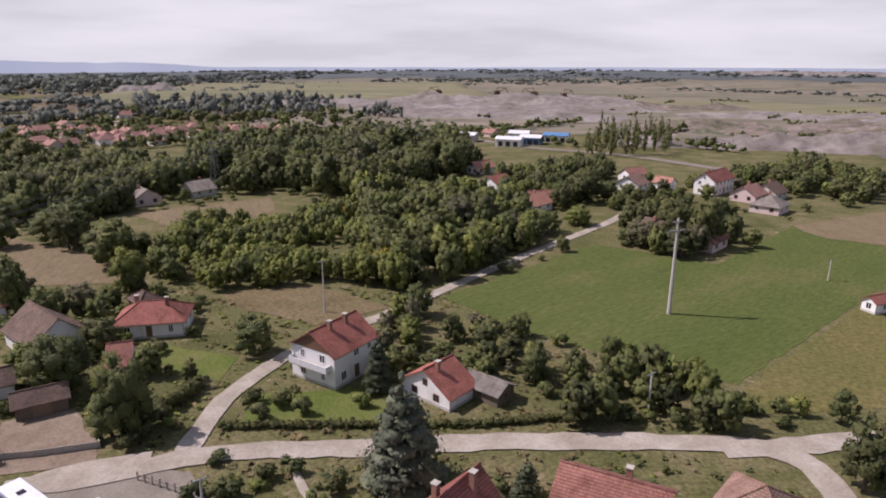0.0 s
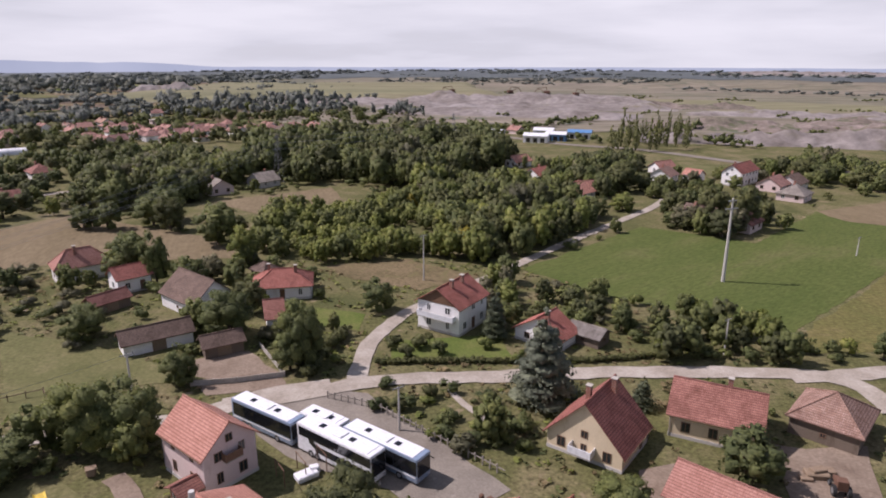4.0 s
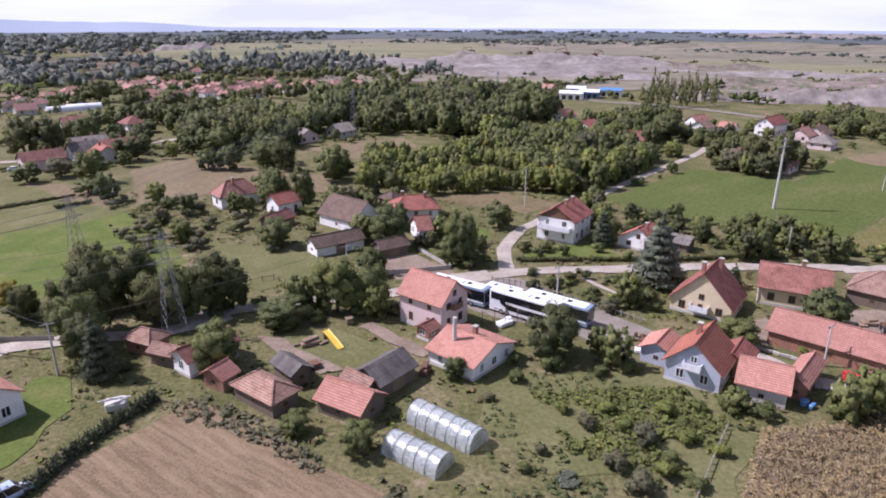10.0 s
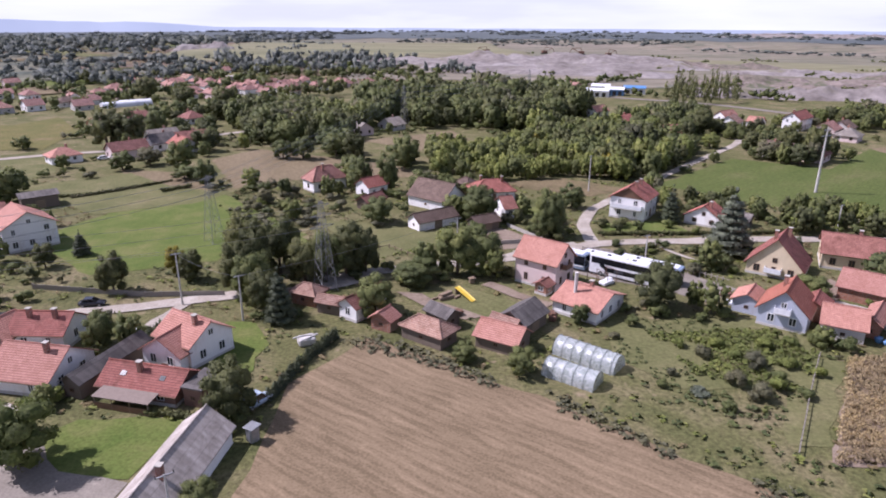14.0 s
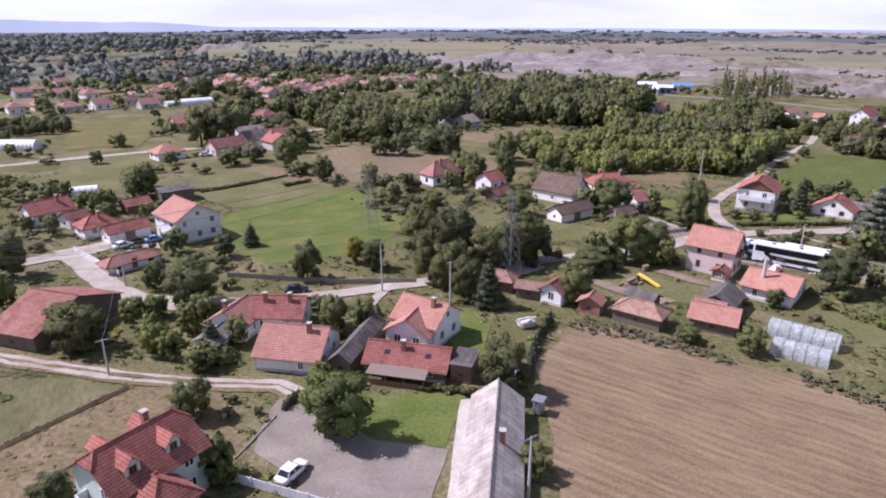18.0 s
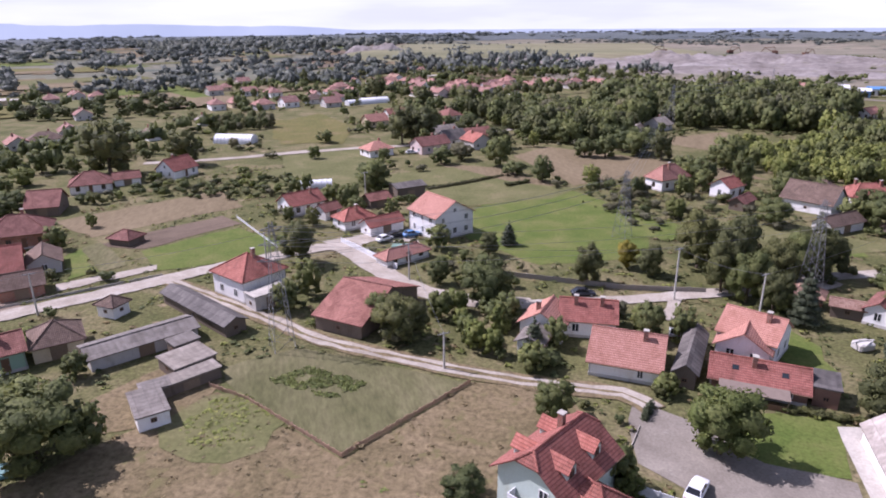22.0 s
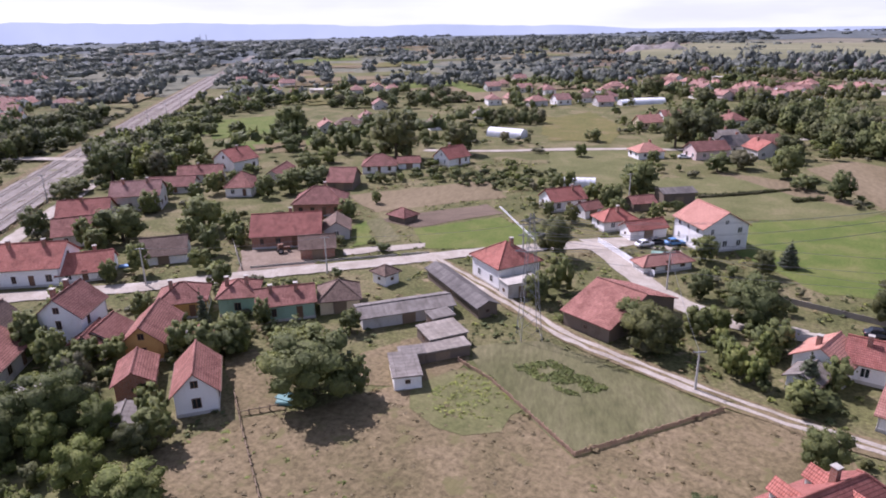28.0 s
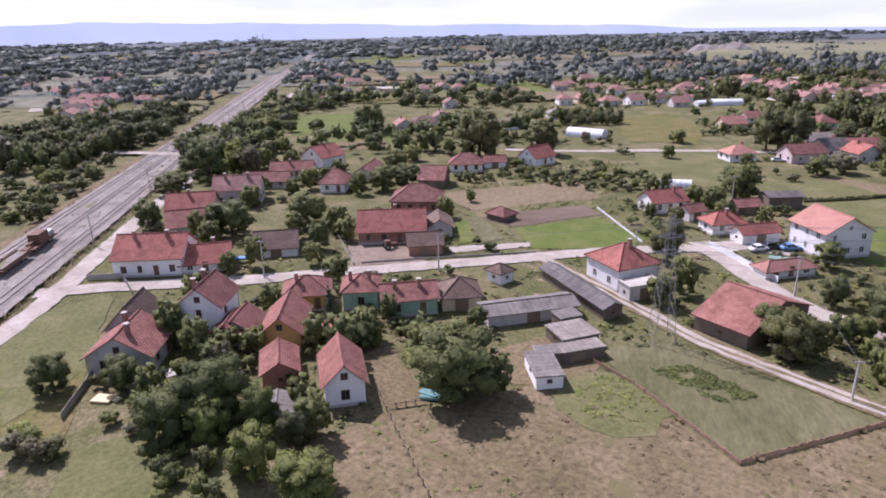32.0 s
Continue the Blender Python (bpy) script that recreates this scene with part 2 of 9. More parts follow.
def leaf(name, a, b_, c, thin=0.33):
    m, n, l, b = shader(name, 0.6, spec=0.25)
    geo, info = n.new("ShaderNodeNewGeometry"), n.new("ShaderNodeObjectInfo")
    col = ramp(n, l, geo.outputs["Random Per Island"], [(0.0, a), (0.55, b_), (1.0, c)])
    v = ramp(n, l, info.outputs["Random"], [(0.0, (0.85, 0.9, 0.85)), (1.0, (1.3, 1.28, 1.08))])
    patch = ramp(n, l, noise_node(n, l, 0.16, 1.0, "World"), [(0.3, (0.80, 0.81, 0.80)), (0.5, (0.98, 0.98, 0.98)), (0.7, (1.17, 1.14, 1.02))])
    col = mix(n, l, 1.0, mix(n, l, 1.0, col, v, "MULTIPLY"), patch, "MULTIPLY")
    fine = noise_node(n, l, 2.6, 4.0, "World", 0.75)
    col = mix(n, l, 1.0, col, ramp(n, l, fine, [(0.34, (0.62, 0.64, 0.66)), (0.5, (1.0, 1.0, 1.0)), (0.66, (1.32, 1.3, 1.22))]), "MULTIPLY")
    l.new(col, b.inputs["Base Color"])
    bump(n, l, b, fine, 0.7, 0.35)
    tr, ms = n.new("ShaderNodeBsdfTranslucent"), n.new("ShaderNodeMixShader")
    l.new(col, tr.inputs[0])
    ms.inputs[0].default_value = thin
    l.new(b.outputs[0], ms.inputs[1])
    l.new(tr.outputs[0], ms.inputs[2])
    l.new(ms.outputs[0], n["Material Output"].inputs[0])
    return m


LEAF = {
    "dark": leaf("leaf_dark", (0.080, 0.086, 0.040), (0.110, 0.118, 0.052), (0.152, 0.158, 0.068)),
    "mid": leaf("leaf_mid", (0.092, 0.110, 0.045), (0.132, 0.152, 0.060), (0.186, 0.198, 0.082)),
    "light": leaf("leaf_light", (0.126, 0.152, 0.044), (0.176, 0.202, 0.060), (0.242, 0.250, 0.090)),
    "grey": leaf("leaf_grey", (0.118, 0.114, 0.072), (0.156, 0.149, 0.094), (0.205, 0.192, 0.126)),
    "yellow": leaf("leaf_yellow", (0.201, 0.175, 0.032), (0.283, 0.236, 0.038), (0.365, 0.290, 0.062)),
    "conifer": leaf("needles", (0.062, 0.074, 0.046), (0.090, 0.104, 0.064), (0.128, 0.142, 0.090), 0.15),
    "cedar": leaf("cedar_needles", (0.070, 0.082, 0.064), (0.100, 0.115, 0.090), (0.142, 0.158, 0.124), 0.1),
    # far leaves: distance haze is put into the colour, paler and bluer
    "far": leaf("leaf_far_hazed", (0.125, 0.141, 0.145), (0.160, 0.175, 0.178), (0.198, 0.209, 0.204)),
    "straw": leaf("straw", (0.15, 0.115, 0.062), (0.21, 0.165, 0.095), (0.27, 0.21, 0.13)),
    "corn": leaf("dry_corn", (0.24, 0.185, 0.115), (0.34, 0.265, 0.17), (0.44, 0.355, 0.245)),
}
BARK = soil("bark", [(0.3, (0.08, 0.06, 0.045)), (0.7, (0.17, 0.135, 0.105))], 1.5, 8.0, relief=0.03)


def plaster(name, col, dirt=0.3, rough=0.9):
    m, n, l, b = shader(name, rough, spec=0.2)
    st = noise_node(n, l, 0.5, 6.0, "Object", 0.7, (1, 1, 0.35))
    fi = noise_node(n, l, 9.0, 4.0, "Object")
    d = tuple(c * (1 - dirt) * f for c, f in zip(col, (0.95, 0.88, 0.78)))
    c = ramp(n, l, st, [(0.24, d), (0.46, col), (0.8, tuple(min(1, x * 1.05) for x in col))])
    l.new(mix(n, l, 1.0, c, ramp(n, l, fi, [(0.3, (0.9, 0.9, 0.9)), (0.7, (1.05, 1.05, 1.05))]), "MULTIPLY"), b.inputs["Base Color"])
    bump(n, l, b, fi, 0.4, 0.02)
    return m


def masonry(name, a, b_, mortar, w=0.25, h=0.075):
    m, n, l, b = shader(name, 0.9, spec=0.2)
    uv, br = n.new("ShaderNodeUVMap"), n.new("ShaderNodeTexBrick")
    br.inputs["Scale"].default_value = 1.0
    br.inputs["Brick Width"].default_value, br.inputs["Row Height"].default_value, br.inputs["Mortar Size"].default_value = w, h, 0.008
    for k, v in (("Color1", a), ("Color2", b_), ("Mortar", mortar)):
        br.inputs[k].default_value = (*v, 1)
    l.new(uv.outputs[0], br.inputs["Vector"])
    st = ramp(n, l, noise_node(n, l, 0.5, 5.0, "Object"), [(0.3, (0.7, 0.68, 0.66)), (0.7, (1.1, 1.1, 1.1))])
    l.new(mix(n, l, 1.0, br.outputs[0], st, "MULTIPLY"), b.inputs["Base Color"])
    bump(n, l, b, br.outputs["Fac"], 0.5, -0.01)
    return m


WALL = {
    "white": plaster("white_render", (0.82, 0.81, 0.79), 0.26),
    "white_rough": plaster("white_block_wall", (0.76, 0.75, 0.73), 0.18),
    "pale": plaster("weathered_render", (0.52, 0.50, 0.47), 0.4),
    "pink": plaster("pink_render", (0.62, 0.50, 0.47), 0.22),
    "cream": plaster("cream_render", (0.66, 0.55, 0.38), 0.25),
    "blue": plaster("blue_grey_render", (0.42, 0.45, 0.52), 0.15),
    "ochre": plaster("ochre_render", (0.52, 0.33, 0.12), 0.3),
    "green": plaster("green_render", (0.33, 0.48, 0.36), 0.25),
    "brown": plaster("brown_render", (0.20, 0.12, 0.09), 0.3),
    "mint": plaster("mint_render", (0.50, 0.58, 0.52), 0.15),
    "brick": masonry("red_brick", (0.30, 0.13, 0.085), (0.40, 0.19, 0.12), (0.36, 0.31, 0.27)),
    "wood": plaster("weathered_boards", (0.17, 0.135, 0.105), 0.45),
}


def tiles(name, a, b_, c, wave=0.23, course=0.36, moss=0.25, relief=0.06):
    """Roof covering in courses: u runs along the eaves and v down the slope, in metres."""
    m, n, l, b = shader(name, 0.8, spec=0.25)
    uv = n.new("ShaderNodeUVMap")
    br = n.new("ShaderNodeTexBrick")
    br.inputs["Scale"].default_value, br.inputs["Mortar Size"].default_value = 1.0, 0.022
    br.inputs["Brick Width"].default_value, br.inputs["Row Height"].default_value = wave, course
    br.offset = 0.0
    for k, v in (("Color1", tuple(x * 0.95 for x in a)), ("Color2", b_), ("Mortar", tuple(x * (0.72 if wave < 0.5 else 0.8) for x in a))):
        br.inputs[k].default_value = (*v, 1)
    l.new(uv.outputs[0], br.inputs["Vector"])
    sep = n.new("ShaderNodeSeparateXYZ")
    l.new(uv.outputs[0], sep.inputs[0])
    s = math_node(n, l, "SINE", math_node(n, l, "MULTIPLY", sep.outputs[0], 2 * math.pi / wave))
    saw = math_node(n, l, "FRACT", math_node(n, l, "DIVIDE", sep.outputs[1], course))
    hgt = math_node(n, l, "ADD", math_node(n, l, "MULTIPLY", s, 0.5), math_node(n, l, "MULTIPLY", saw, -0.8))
    # shading under the laps and between the ribs, multiplied into the tile colour
    lap_shade = ramp(n, l, saw, [(0.0, (0.42, 0.4, 0.4)), (0.2, (0.9, 0.9, 0.9)), (0.4, (1.08, 1.08, 1.08))] if wave < 0.5 else [(0.0, (0.8, 0.8, 0.8)), (0.06, (1, 1, 1))])
    rib_shade = ramp(n, l, math_node(n, l, "ADD", math_node(n, l, "MULTIPLY", s, 0.5), 0.5), [(0.0, (0.82, 0.8, 0.8) if wave < 0.5 else (0.93, 0.93, 0.93)), (0.5, (1.04, 1.04, 1.04))])
    big = noise_node(n, l, 0.45, 6.0, "Object", 0.7, None, 0.5)
    info = n.new("ShaderNodeObjectInfo")
    v = ramp(n, l, info.outputs["Random"], [(0.0, (0.82, 0.82, 0.84)), (1.0, (1.15, 1.12, 1.08))])
    st = ramp(n, l, big, [(0.3, c), (0.3 + moss, (1, 1, 1)), (0.85, (1.1, 1.1, 1.1))])
    col = mix(n, l, 1.0, mix(n, l, 1.0, br.outputs[0], st, "MULTIPLY"), v, "MULTIPLY")
    col = mix(n, l, 1.0, mix(n, l, 1.0, col, lap_shade, "MULTIPLY"), rib_shade, "MULTIPLY")
    l.new(col, b.inputs["Base Color"])
    bump(n, l, b, hgt, 0.8, relief)
    return m


ROOF = {
    "red": tiles("red_tiles", (0.37, 0.135, 0.104), (0.45, 0.188, 0.150), (0.55, 0.55, 0.52)),
    "red_new": tiles("new_red_tiles", (0.42, 0.152, 0.10), (0.49, 0.195, 0.13), (0.75, 0.72, 0.7)),
    "orange": tiles("orange_tiles", (0.445, 0.222, 0.172), (0.535, 0.285, 0.226), (0.8, 0.74, 0.7)),
    "old_red": tiles("weathered_red_tiles", (0.33, 0.15, 0.12), (0.42, 0.21, 0.172), (0.5, 0.45, 0.42), moss=0.35),
    "patched": tiles("patched_tiles", (0.41, 0.25, 0.185), (0.51, 0.355, 0.285), (0.55, 0.5, 0.48), moss=0.35),
    "brown": tiles("brown_tiles", (0.205, 0.142, 0.112), (0.285, 0.205, 0.165), (0.5, 0.5, 0.48), moss=0.4),
    "grey": tiles("fibre_cement_sheets", (0.240, 0.217, 0.192), (0.290, 0.263, 0.233), (0.5, 0.48, 0.45), 0.9, 1.4, 0.35, 0.03),
    "black": tiles("tarred_sheets", (0.105, 0.096, 0.09), (0.155, 0.142, 0.132), (0.6, 0.6, 0.6), 1.0, 1.6, 0.3, 0.03),
    # red tiles for far roofs, paled in colour to imitate haze
    "faded": tiles("haze_faded_tiles", (0.40, 0.222, 0.185), (0.49, 0.295, 0.25), (0.6, 0.56, 0.54), moss=0.35),
    "pale_grey": tiles("bleached_cement_sheets", (0.37, 0.335, 0.305), (0.44, 0.402, 0.368), (0.5, 0.48, 0.45), 0.9, 1.4, 0.3, 0.03),
    "concrete": CONCRETE,
}
TIMBER = plaster("old_timber", (0.24, 0.18, 0.125), 0.4)
FRAME_WHITE = plaster("white_window_paint", (0.78, 0.78, 0.76), 0.1, 0.5)
FRAME_BROWN = plaster("brown_window_paint", (0.17, 0.10, 0.065), 0.2, 0.5)
CHIMNEY = masonry("chimney_brick", (0.28, 0.12, 0.085), (0.35, 0.16, 0.11), (0.36, 0.31, 0.27))
CAP = ROOF["red"]


def plain(name, col, rough=0.5, metal=0.0, spec=0.5):
    m, n, l, b = shader(name, rough, metal, spec)
    v = ramp(n, l, noise_node(n, l, 2.0, 5.0, "Object", 0.7), [(0.25, tuple(x * 0.75 for x in col)), (0.6, col)])
    l.new(v, b.inputs["Base Color"])
    return m


GLASS = plain("dark_window_glass", (0.025, 0.03, 0.035), 0.08, 0.0, 0.6)
STEEL = plain("galvanised_steel", (0.36, 0.37, 0.38), 0.5, 0.7)
PYLON = plain("dull_grey_steel", (0.26, 0.265, 0.27), 0.6, 0.4)
POLE = plain("pole_concrete", (0.50, 0.48, 0.44), 0.9)
RUST = plain("rusty_steel", (0.16, 0.085, 0.055), 0.85, 0.2)
CARWHITE = plain("white_car_paint", (0.76, 0.77, 0.78), 0.25)
CARDARK = plain("dark_car_paint", (0.03, 0.032, 0.04), 0.25)
RUBBER = plain("rubber", (0.02, 0.02, 0.02), 0.9)
BLUEP = plain("blue_plastic", (0.10, 0.24, 0.46), 0.5)
YELLOWP = plain("yellow_tarpaulin", (0.60, 0.42, 0.04), 0.6)
REDP = plain("red_paint", (0.45, 0.03, 0.03), 0.4)
WHITEP = plain("white_sheet", (0.75, 0.76, 0.78), 0.5)


# ---- shapes ----
def part(name, bm, material, parent=None, label="", m=None, smooth=False):
    me = bpy.data.meshes.new(name)
    bm.to_mesh(me)
    bm.free()
    return put(name, me, material, parent, label, m, smooth)


def put(name, me, material, parent=None, label="", m=None, smooth=False):
    if material is not None and not me.materials:
        me.materials.append(material)
    if smooth:
        me.polygons.foreach_set("use_smooth", [True] * len(me.polygons))
    ob = new(name, me)
    if parent is not None:
        ob.parent = parent
    if m is not None:
        ob.matrix_local = m
    if label:
        tagged(ob, label)
    return ob


def box(bm, x0, x1, y0, y1, z0, z1, m=None):
    vs = [bm.verts.new((x, y, z)) for z in (z0, z1) for y in (y0, y1) for x in (x0, x1)]
    for f in ((0, 2, 3, 1), (4, 5, 7, 6), (0, 1, 5, 4), (2, 6, 7, 3), (0, 4, 6, 2), (1, 3, 7, 5)):
        bm.faces.new([vs[i] for i in f])
    if m is not None:
        bmesh.ops.transform(bm, matrix=m, verts=vs)
    return vs


def tube(bm, a, b, r0, r1=None, sides=6):
    a, b = Vector(a), Vector(b)
    r1 = r0 if r1 is None else r1
    q = (b - a).to_track_quat("Z", "Y").to_matrix()
    rings = []
    for p, r in ((a, r0), (b, r1)):
        rings.append([bm.verts.new(p + q @ Vector((r * math.cos(2 * math.pi * i / sides), r * math.sin(2 * math.pi * i / sides), 0))) for i in range(sides)])
    for i in range(sides):
        j = (i + 1) % sides
        bm.faces.new((rings[0][i], rings[0][j], rings[1][j], rings[1][i]))
    bm.faces.new(rings[1])
    bm.faces.new(rings[0][::-1])


def uv_by_face(bm):
    """u along the horizontal of each face, v down its slope, in metres."""
    lay = bm.loops.layers.uv.verify()
    for f in bm.faces:
        f.normal_update()
        nrm = f.normal
        u = Vector((0, 0, 1)).cross(nrm)
        u = u.normalized() if u.length > 1e-4 else Vector((1, 0, 0))
        v = nrm.cross(u)
        for lp in f.loops:
            lp[lay].uv = (lp.vert.co.dot(u), -lp.vert.co.dot(v))


TAKEN, LANES, PLOTS, BUILT = [], [], [], {}      # built ground, road lines and fields, kept clear of shrubs
FALL = 36.0


def gz(x, y):
    """The lie of the land: level round the village, falling gently far off."""
    d = math.hypot(x + 80, y - 60)
    return -FALL * max(0.0, (d - 350) / 4350) ** 1.6


def inside(x, y, pts):
    c = False
    for (x1, y1), (x2, y2) in zip(pts, pts[1:] + pts[:1]):
        if (y1 > y) != (y2 > y) and x < (x2 - x1) * (y - y1) / (y2 - y1) + x1:
            c = not c
    return c


def field(name, pts, material, lift, label, rag=0.5, category="field", step=3.0):
    """A sheet of ground cover with a ragged edge."""
    rng = random.Random(len(pts) * 7 + int(abs(pts[0][0]) * 10))
    edge = []
    PLOTS.append(pts)
    lift += 0.001 * len(PLOTS)
    for (x1, y1), (x2, y2) in zip(pts, pts[1:] + pts[:1]):
        k = max(1, int(math.hypot(x2 - x1, y2 - y1) / step))
        for i in range(k):
            edge.append((x1 + (x2 - x1) * i / k + rng.uniform(-rag, rag), y1 + (y2 - y1) * i / k + rng.uniform(-rag, rag)))
    bm = bmesh.new()
    vs = [bm.verts.new((x, y, gz(x, y) + lift)) for x, y in edge]
    f = bm.faces.new(vs)
    f.normal_update()
    if f.normal.z < 0:
        f.normal_flip()
    bmesh.ops.triangulate(bm, faces=[f])
    return tagged(part(name, bm, material), label, category, kind="structure")


def curve_points(pts, step=2.0):
    out = []
    P = [pts[0]] + list(pts) + [pts[-1]]
    for i in range(1, len(P) - 2):
        a, b, c, d = (Vector(p) for p in P[i - 1:i + 3])
        k = max(1, int((c - b).length / step))
        for j in range(k):
            s = j / k
            out.append(0.5 * ((2 * b) + (c - a) * s + (2 * a - 5 * b + 4 * c - d) * s * s + (3 * b - a - 3 * c + d) * s ** 3))
    out.append(Vector(pts[-1]))
    return out


def road(name, pts, width, material, lift, label, rag=0.25, category="road"):
    rng = random.Random(int(abs(pts[0][0]) * 13))
    c = curve_points(pts)
    LANES.extend((p.x, p.y, width) for p in c)
    bm = bmesh.new()
    last = None
    for i, p in enumerate(c):
        d = (c[min(i + 1, len(c) - 1)] - c[max(i - 1, 0)])
        if d.length < 1e-6:
            continue
        s = Vector((-d.y, d.x)).normalized()
        row = []
        for k in (-0.5, 0.0, 0.5):
            q = p + s * (width * k + (rng.uniform(-rag, rag) if k else 0))
            row.append(bm.verts.new((q.x, q.y, gz(q.x, q.y) + lift + 0.08 + (0.04 if k == 0 else 0))))
        if last:
            for k in (0, 1):
                bm.faces.new((last[k], row[k], row[k + 1], last[k + 1]))
        last = row
    bmesh.ops.recalc_face_normals(bm, faces=bm.faces)
    return tagged(part(name, bm, material, smooth=True), label, category, kind="structure")


# ---- plants ----
def sphere_quads():
    vs, fs, ids = [], [], {}

    def vid(p):
        k = tuple(round(c, 3) for c in p)
        if k not in ids:
            ids[k] = len(vs)
            vs.append(Vector(p).normalized())
        return ids[k]
    for ax in range(3):
        for s in (-1, 1):
            for i in (-1, 0):
                for j in (-1, 0):
                    q = []
                    for a, b in ((i, j), (i + 1, j), (i + 1, j + 1), (i, j + 1)):
                        p = [0, 0, 0]
                        p[ax], p[(ax + 1) % 3], p[(ax + 2) % 3] = s, a, b
                        q.append(vid(p))
                    fs.append(q if s > 0 else q[::-1])
    return np.array([tuple(v) for v in vs]), np.array(fs)


BALL_V, BALL_F = sphere_quads()
KNOB_V = np.array([(x, y, z) for z in (-1, 1) for y in (-1, 1) for x in (-1, 1)]) / math.sqrt(3)
KNOB_F = np.array([(0, 2, 3, 1), (4, 5, 7, 6), (0, 1, 5, 4), (2, 6, 7, 3), (0, 4, 6, 2), (1, 3, 7, 5)])


def foliage(seed, kind, leaves, size, cores=99, fine=True):
    """Vertices, quads and soft normals of a crown, one high and one wide: lobes clad in leaf clumps."""
    r = np.random.RandomState(seed)
    lobes = []
    if kind == "conifer":
        zs = np.linspace(0.1, 0.97, 9)
        for z in zs:
            for a in range(4 if z < 0.8 else 1):
                an = a * 1.57 + z * 9
                rad = 0.5 * (1 - z) ** 0.8
                lobes.append((0.55 * rad * math.cos(an), 0.55 * rad * math.sin(an), z, 0.62 * rad + 0.02, 0.055))
    elif kind == "poplar":
        for k in range(9):
            z = 0.16 + 0.1 * k
            rad = 0.30 * (1 - abs(z - 0.5) * 1.1)
            lobes.append((r.uniform(-0.15, 0.15), r.uniform(-0.15, 0.15), z, rad, 0.1))
    elif kind == "bush":
        for k in range(6):
            lobes.append((r.uniform(-0.3, 0.3), r.uniform(-0.3, 0.3), r.uniform(0.22, 0.6), r.uniform(0.18, 0.3), r.uniform(0.2, 0.34)))
    elif kind == "tuft":
        lobes.append((0, 0, 0.4, 0.45, 0.5))
    elif kind == "clump":
        for k in range(3):
            lobes.append((r.uniform(-0.25, 0.25), r.uniform(-0.25, 0.25), r.uniform(0.3, 0.6), r.uniform(0.2, 0.34), r.uniform(0.24, 0.38)))
    else:
        lobes.append((0, 0, 0.5, 0.34, 0.38))
        for k in range(20):
            an, el = k * 2.4 + r.uniform(-0.5, 0.5), -0.85 + 1.8 * (k + 0.5) / 20
            d = 0.36 * math.sqrt(max(0.04, 1 - el * el * 0.85)) * r.uniform(0.8, 1.12)
            q = r.uniform(0.11, 0.19)
            lobes.append((d * math.cos(an), d * math.sin(an), 0.47 + 0.40 * el * r.uniform(0.9, 1.06), q, q * r.uniform(0.7, 0.95)))
    L = np.array(lobes)
    w = L[:, 3] ** 1.5
    pick = r.choice(len(L), leaves, p=w / w.sum())
    d = r.normal(size=(leaves, 3))
    d /= np.linalg.norm(d, axis=1)[:, None]
    low = d[:, 2] < -0.55
    d[low, 2] *= -1
    rad = np.stack([L[pick, 3], L[pick, 3], L[pick, 4]], 1)
    c = L[pick, :3] + d * rad * r.uniform(0.75, 1.12, (leaves, 1))
    nn = d + r.normal(scale=0.42, size=(leaves, 3))
    if kind == "conifer":
        nn[:, 2] += 0.4
    nn /= np.linalg.norm(nn, axis=1)[:, None]
    up = r.normal(size=(leaves, 3))
    a = np.cross(nn, up)
    a /= np.linalg.norm(a, axis=1)[:, None] + 1e-9
    b = np.cross(nn, a)
    s = size * r.uniform(0.55, 1.35, (leaves, 1))
    e = r.uniform(0.45, 1.0, (leaves, 1))
    k = r.uniform(0.6, 1.25, (4, leaves, 1))
    v = np.stack([c + a * s * k[0], c + b * s * e * k[1], c - a * s * k[2], c - b * s * e * k[3]], 1)
    v[:, 1] -= nn * s * 0.3
    v[:, 3] -= nn * s * 0.3
    vs, fs = [v.reshape(-1, 3)], [np.arange(leaves * 4).reshape(-1, 4)]
    ns = [np.repeat(d * 0.5 + nn * 0.55, 4, axis=0)]
    off = leaves * 4
    cv, cf = (BALL_V, BALL_F) if fine else (KNOB_V * 1.12, KNOB_F)
    for x, y, z, rr, rz in ([] if kind in ("tuft", "poplar") else lobes[:cores]):
        j = r.uniform(0.66, 0.9, (len(cv), 1))
        vs.append(cv * (rr, rr, rz) * j * 0.95 + (x, y, z))
        fs.append(cf + off)
        ns.append(cv * 0.75 + r.normal(scale=0.25, size=cv.shape))
        off += len(cv)
    vs, ns = np.concatenate(vs), np.concatenate(ns)
    vs[:, 2] = np.maximum(vs[:, 2], 0.015)
    if kind == "tuft":
        ns = ns * 0.5 + (0, 0, 1.1)
    elif kind != "conifer":
        out = vs - (0, 0, 0.42)
        ns = ns + 0.95 * out / (np.linalg.norm(out, axis=1)[:, None] + 0.05)
    ns /= np.linalg.norm(ns, axis=1)[:, None] + 1e-9
    return vs, np.concatenate(fs), ns


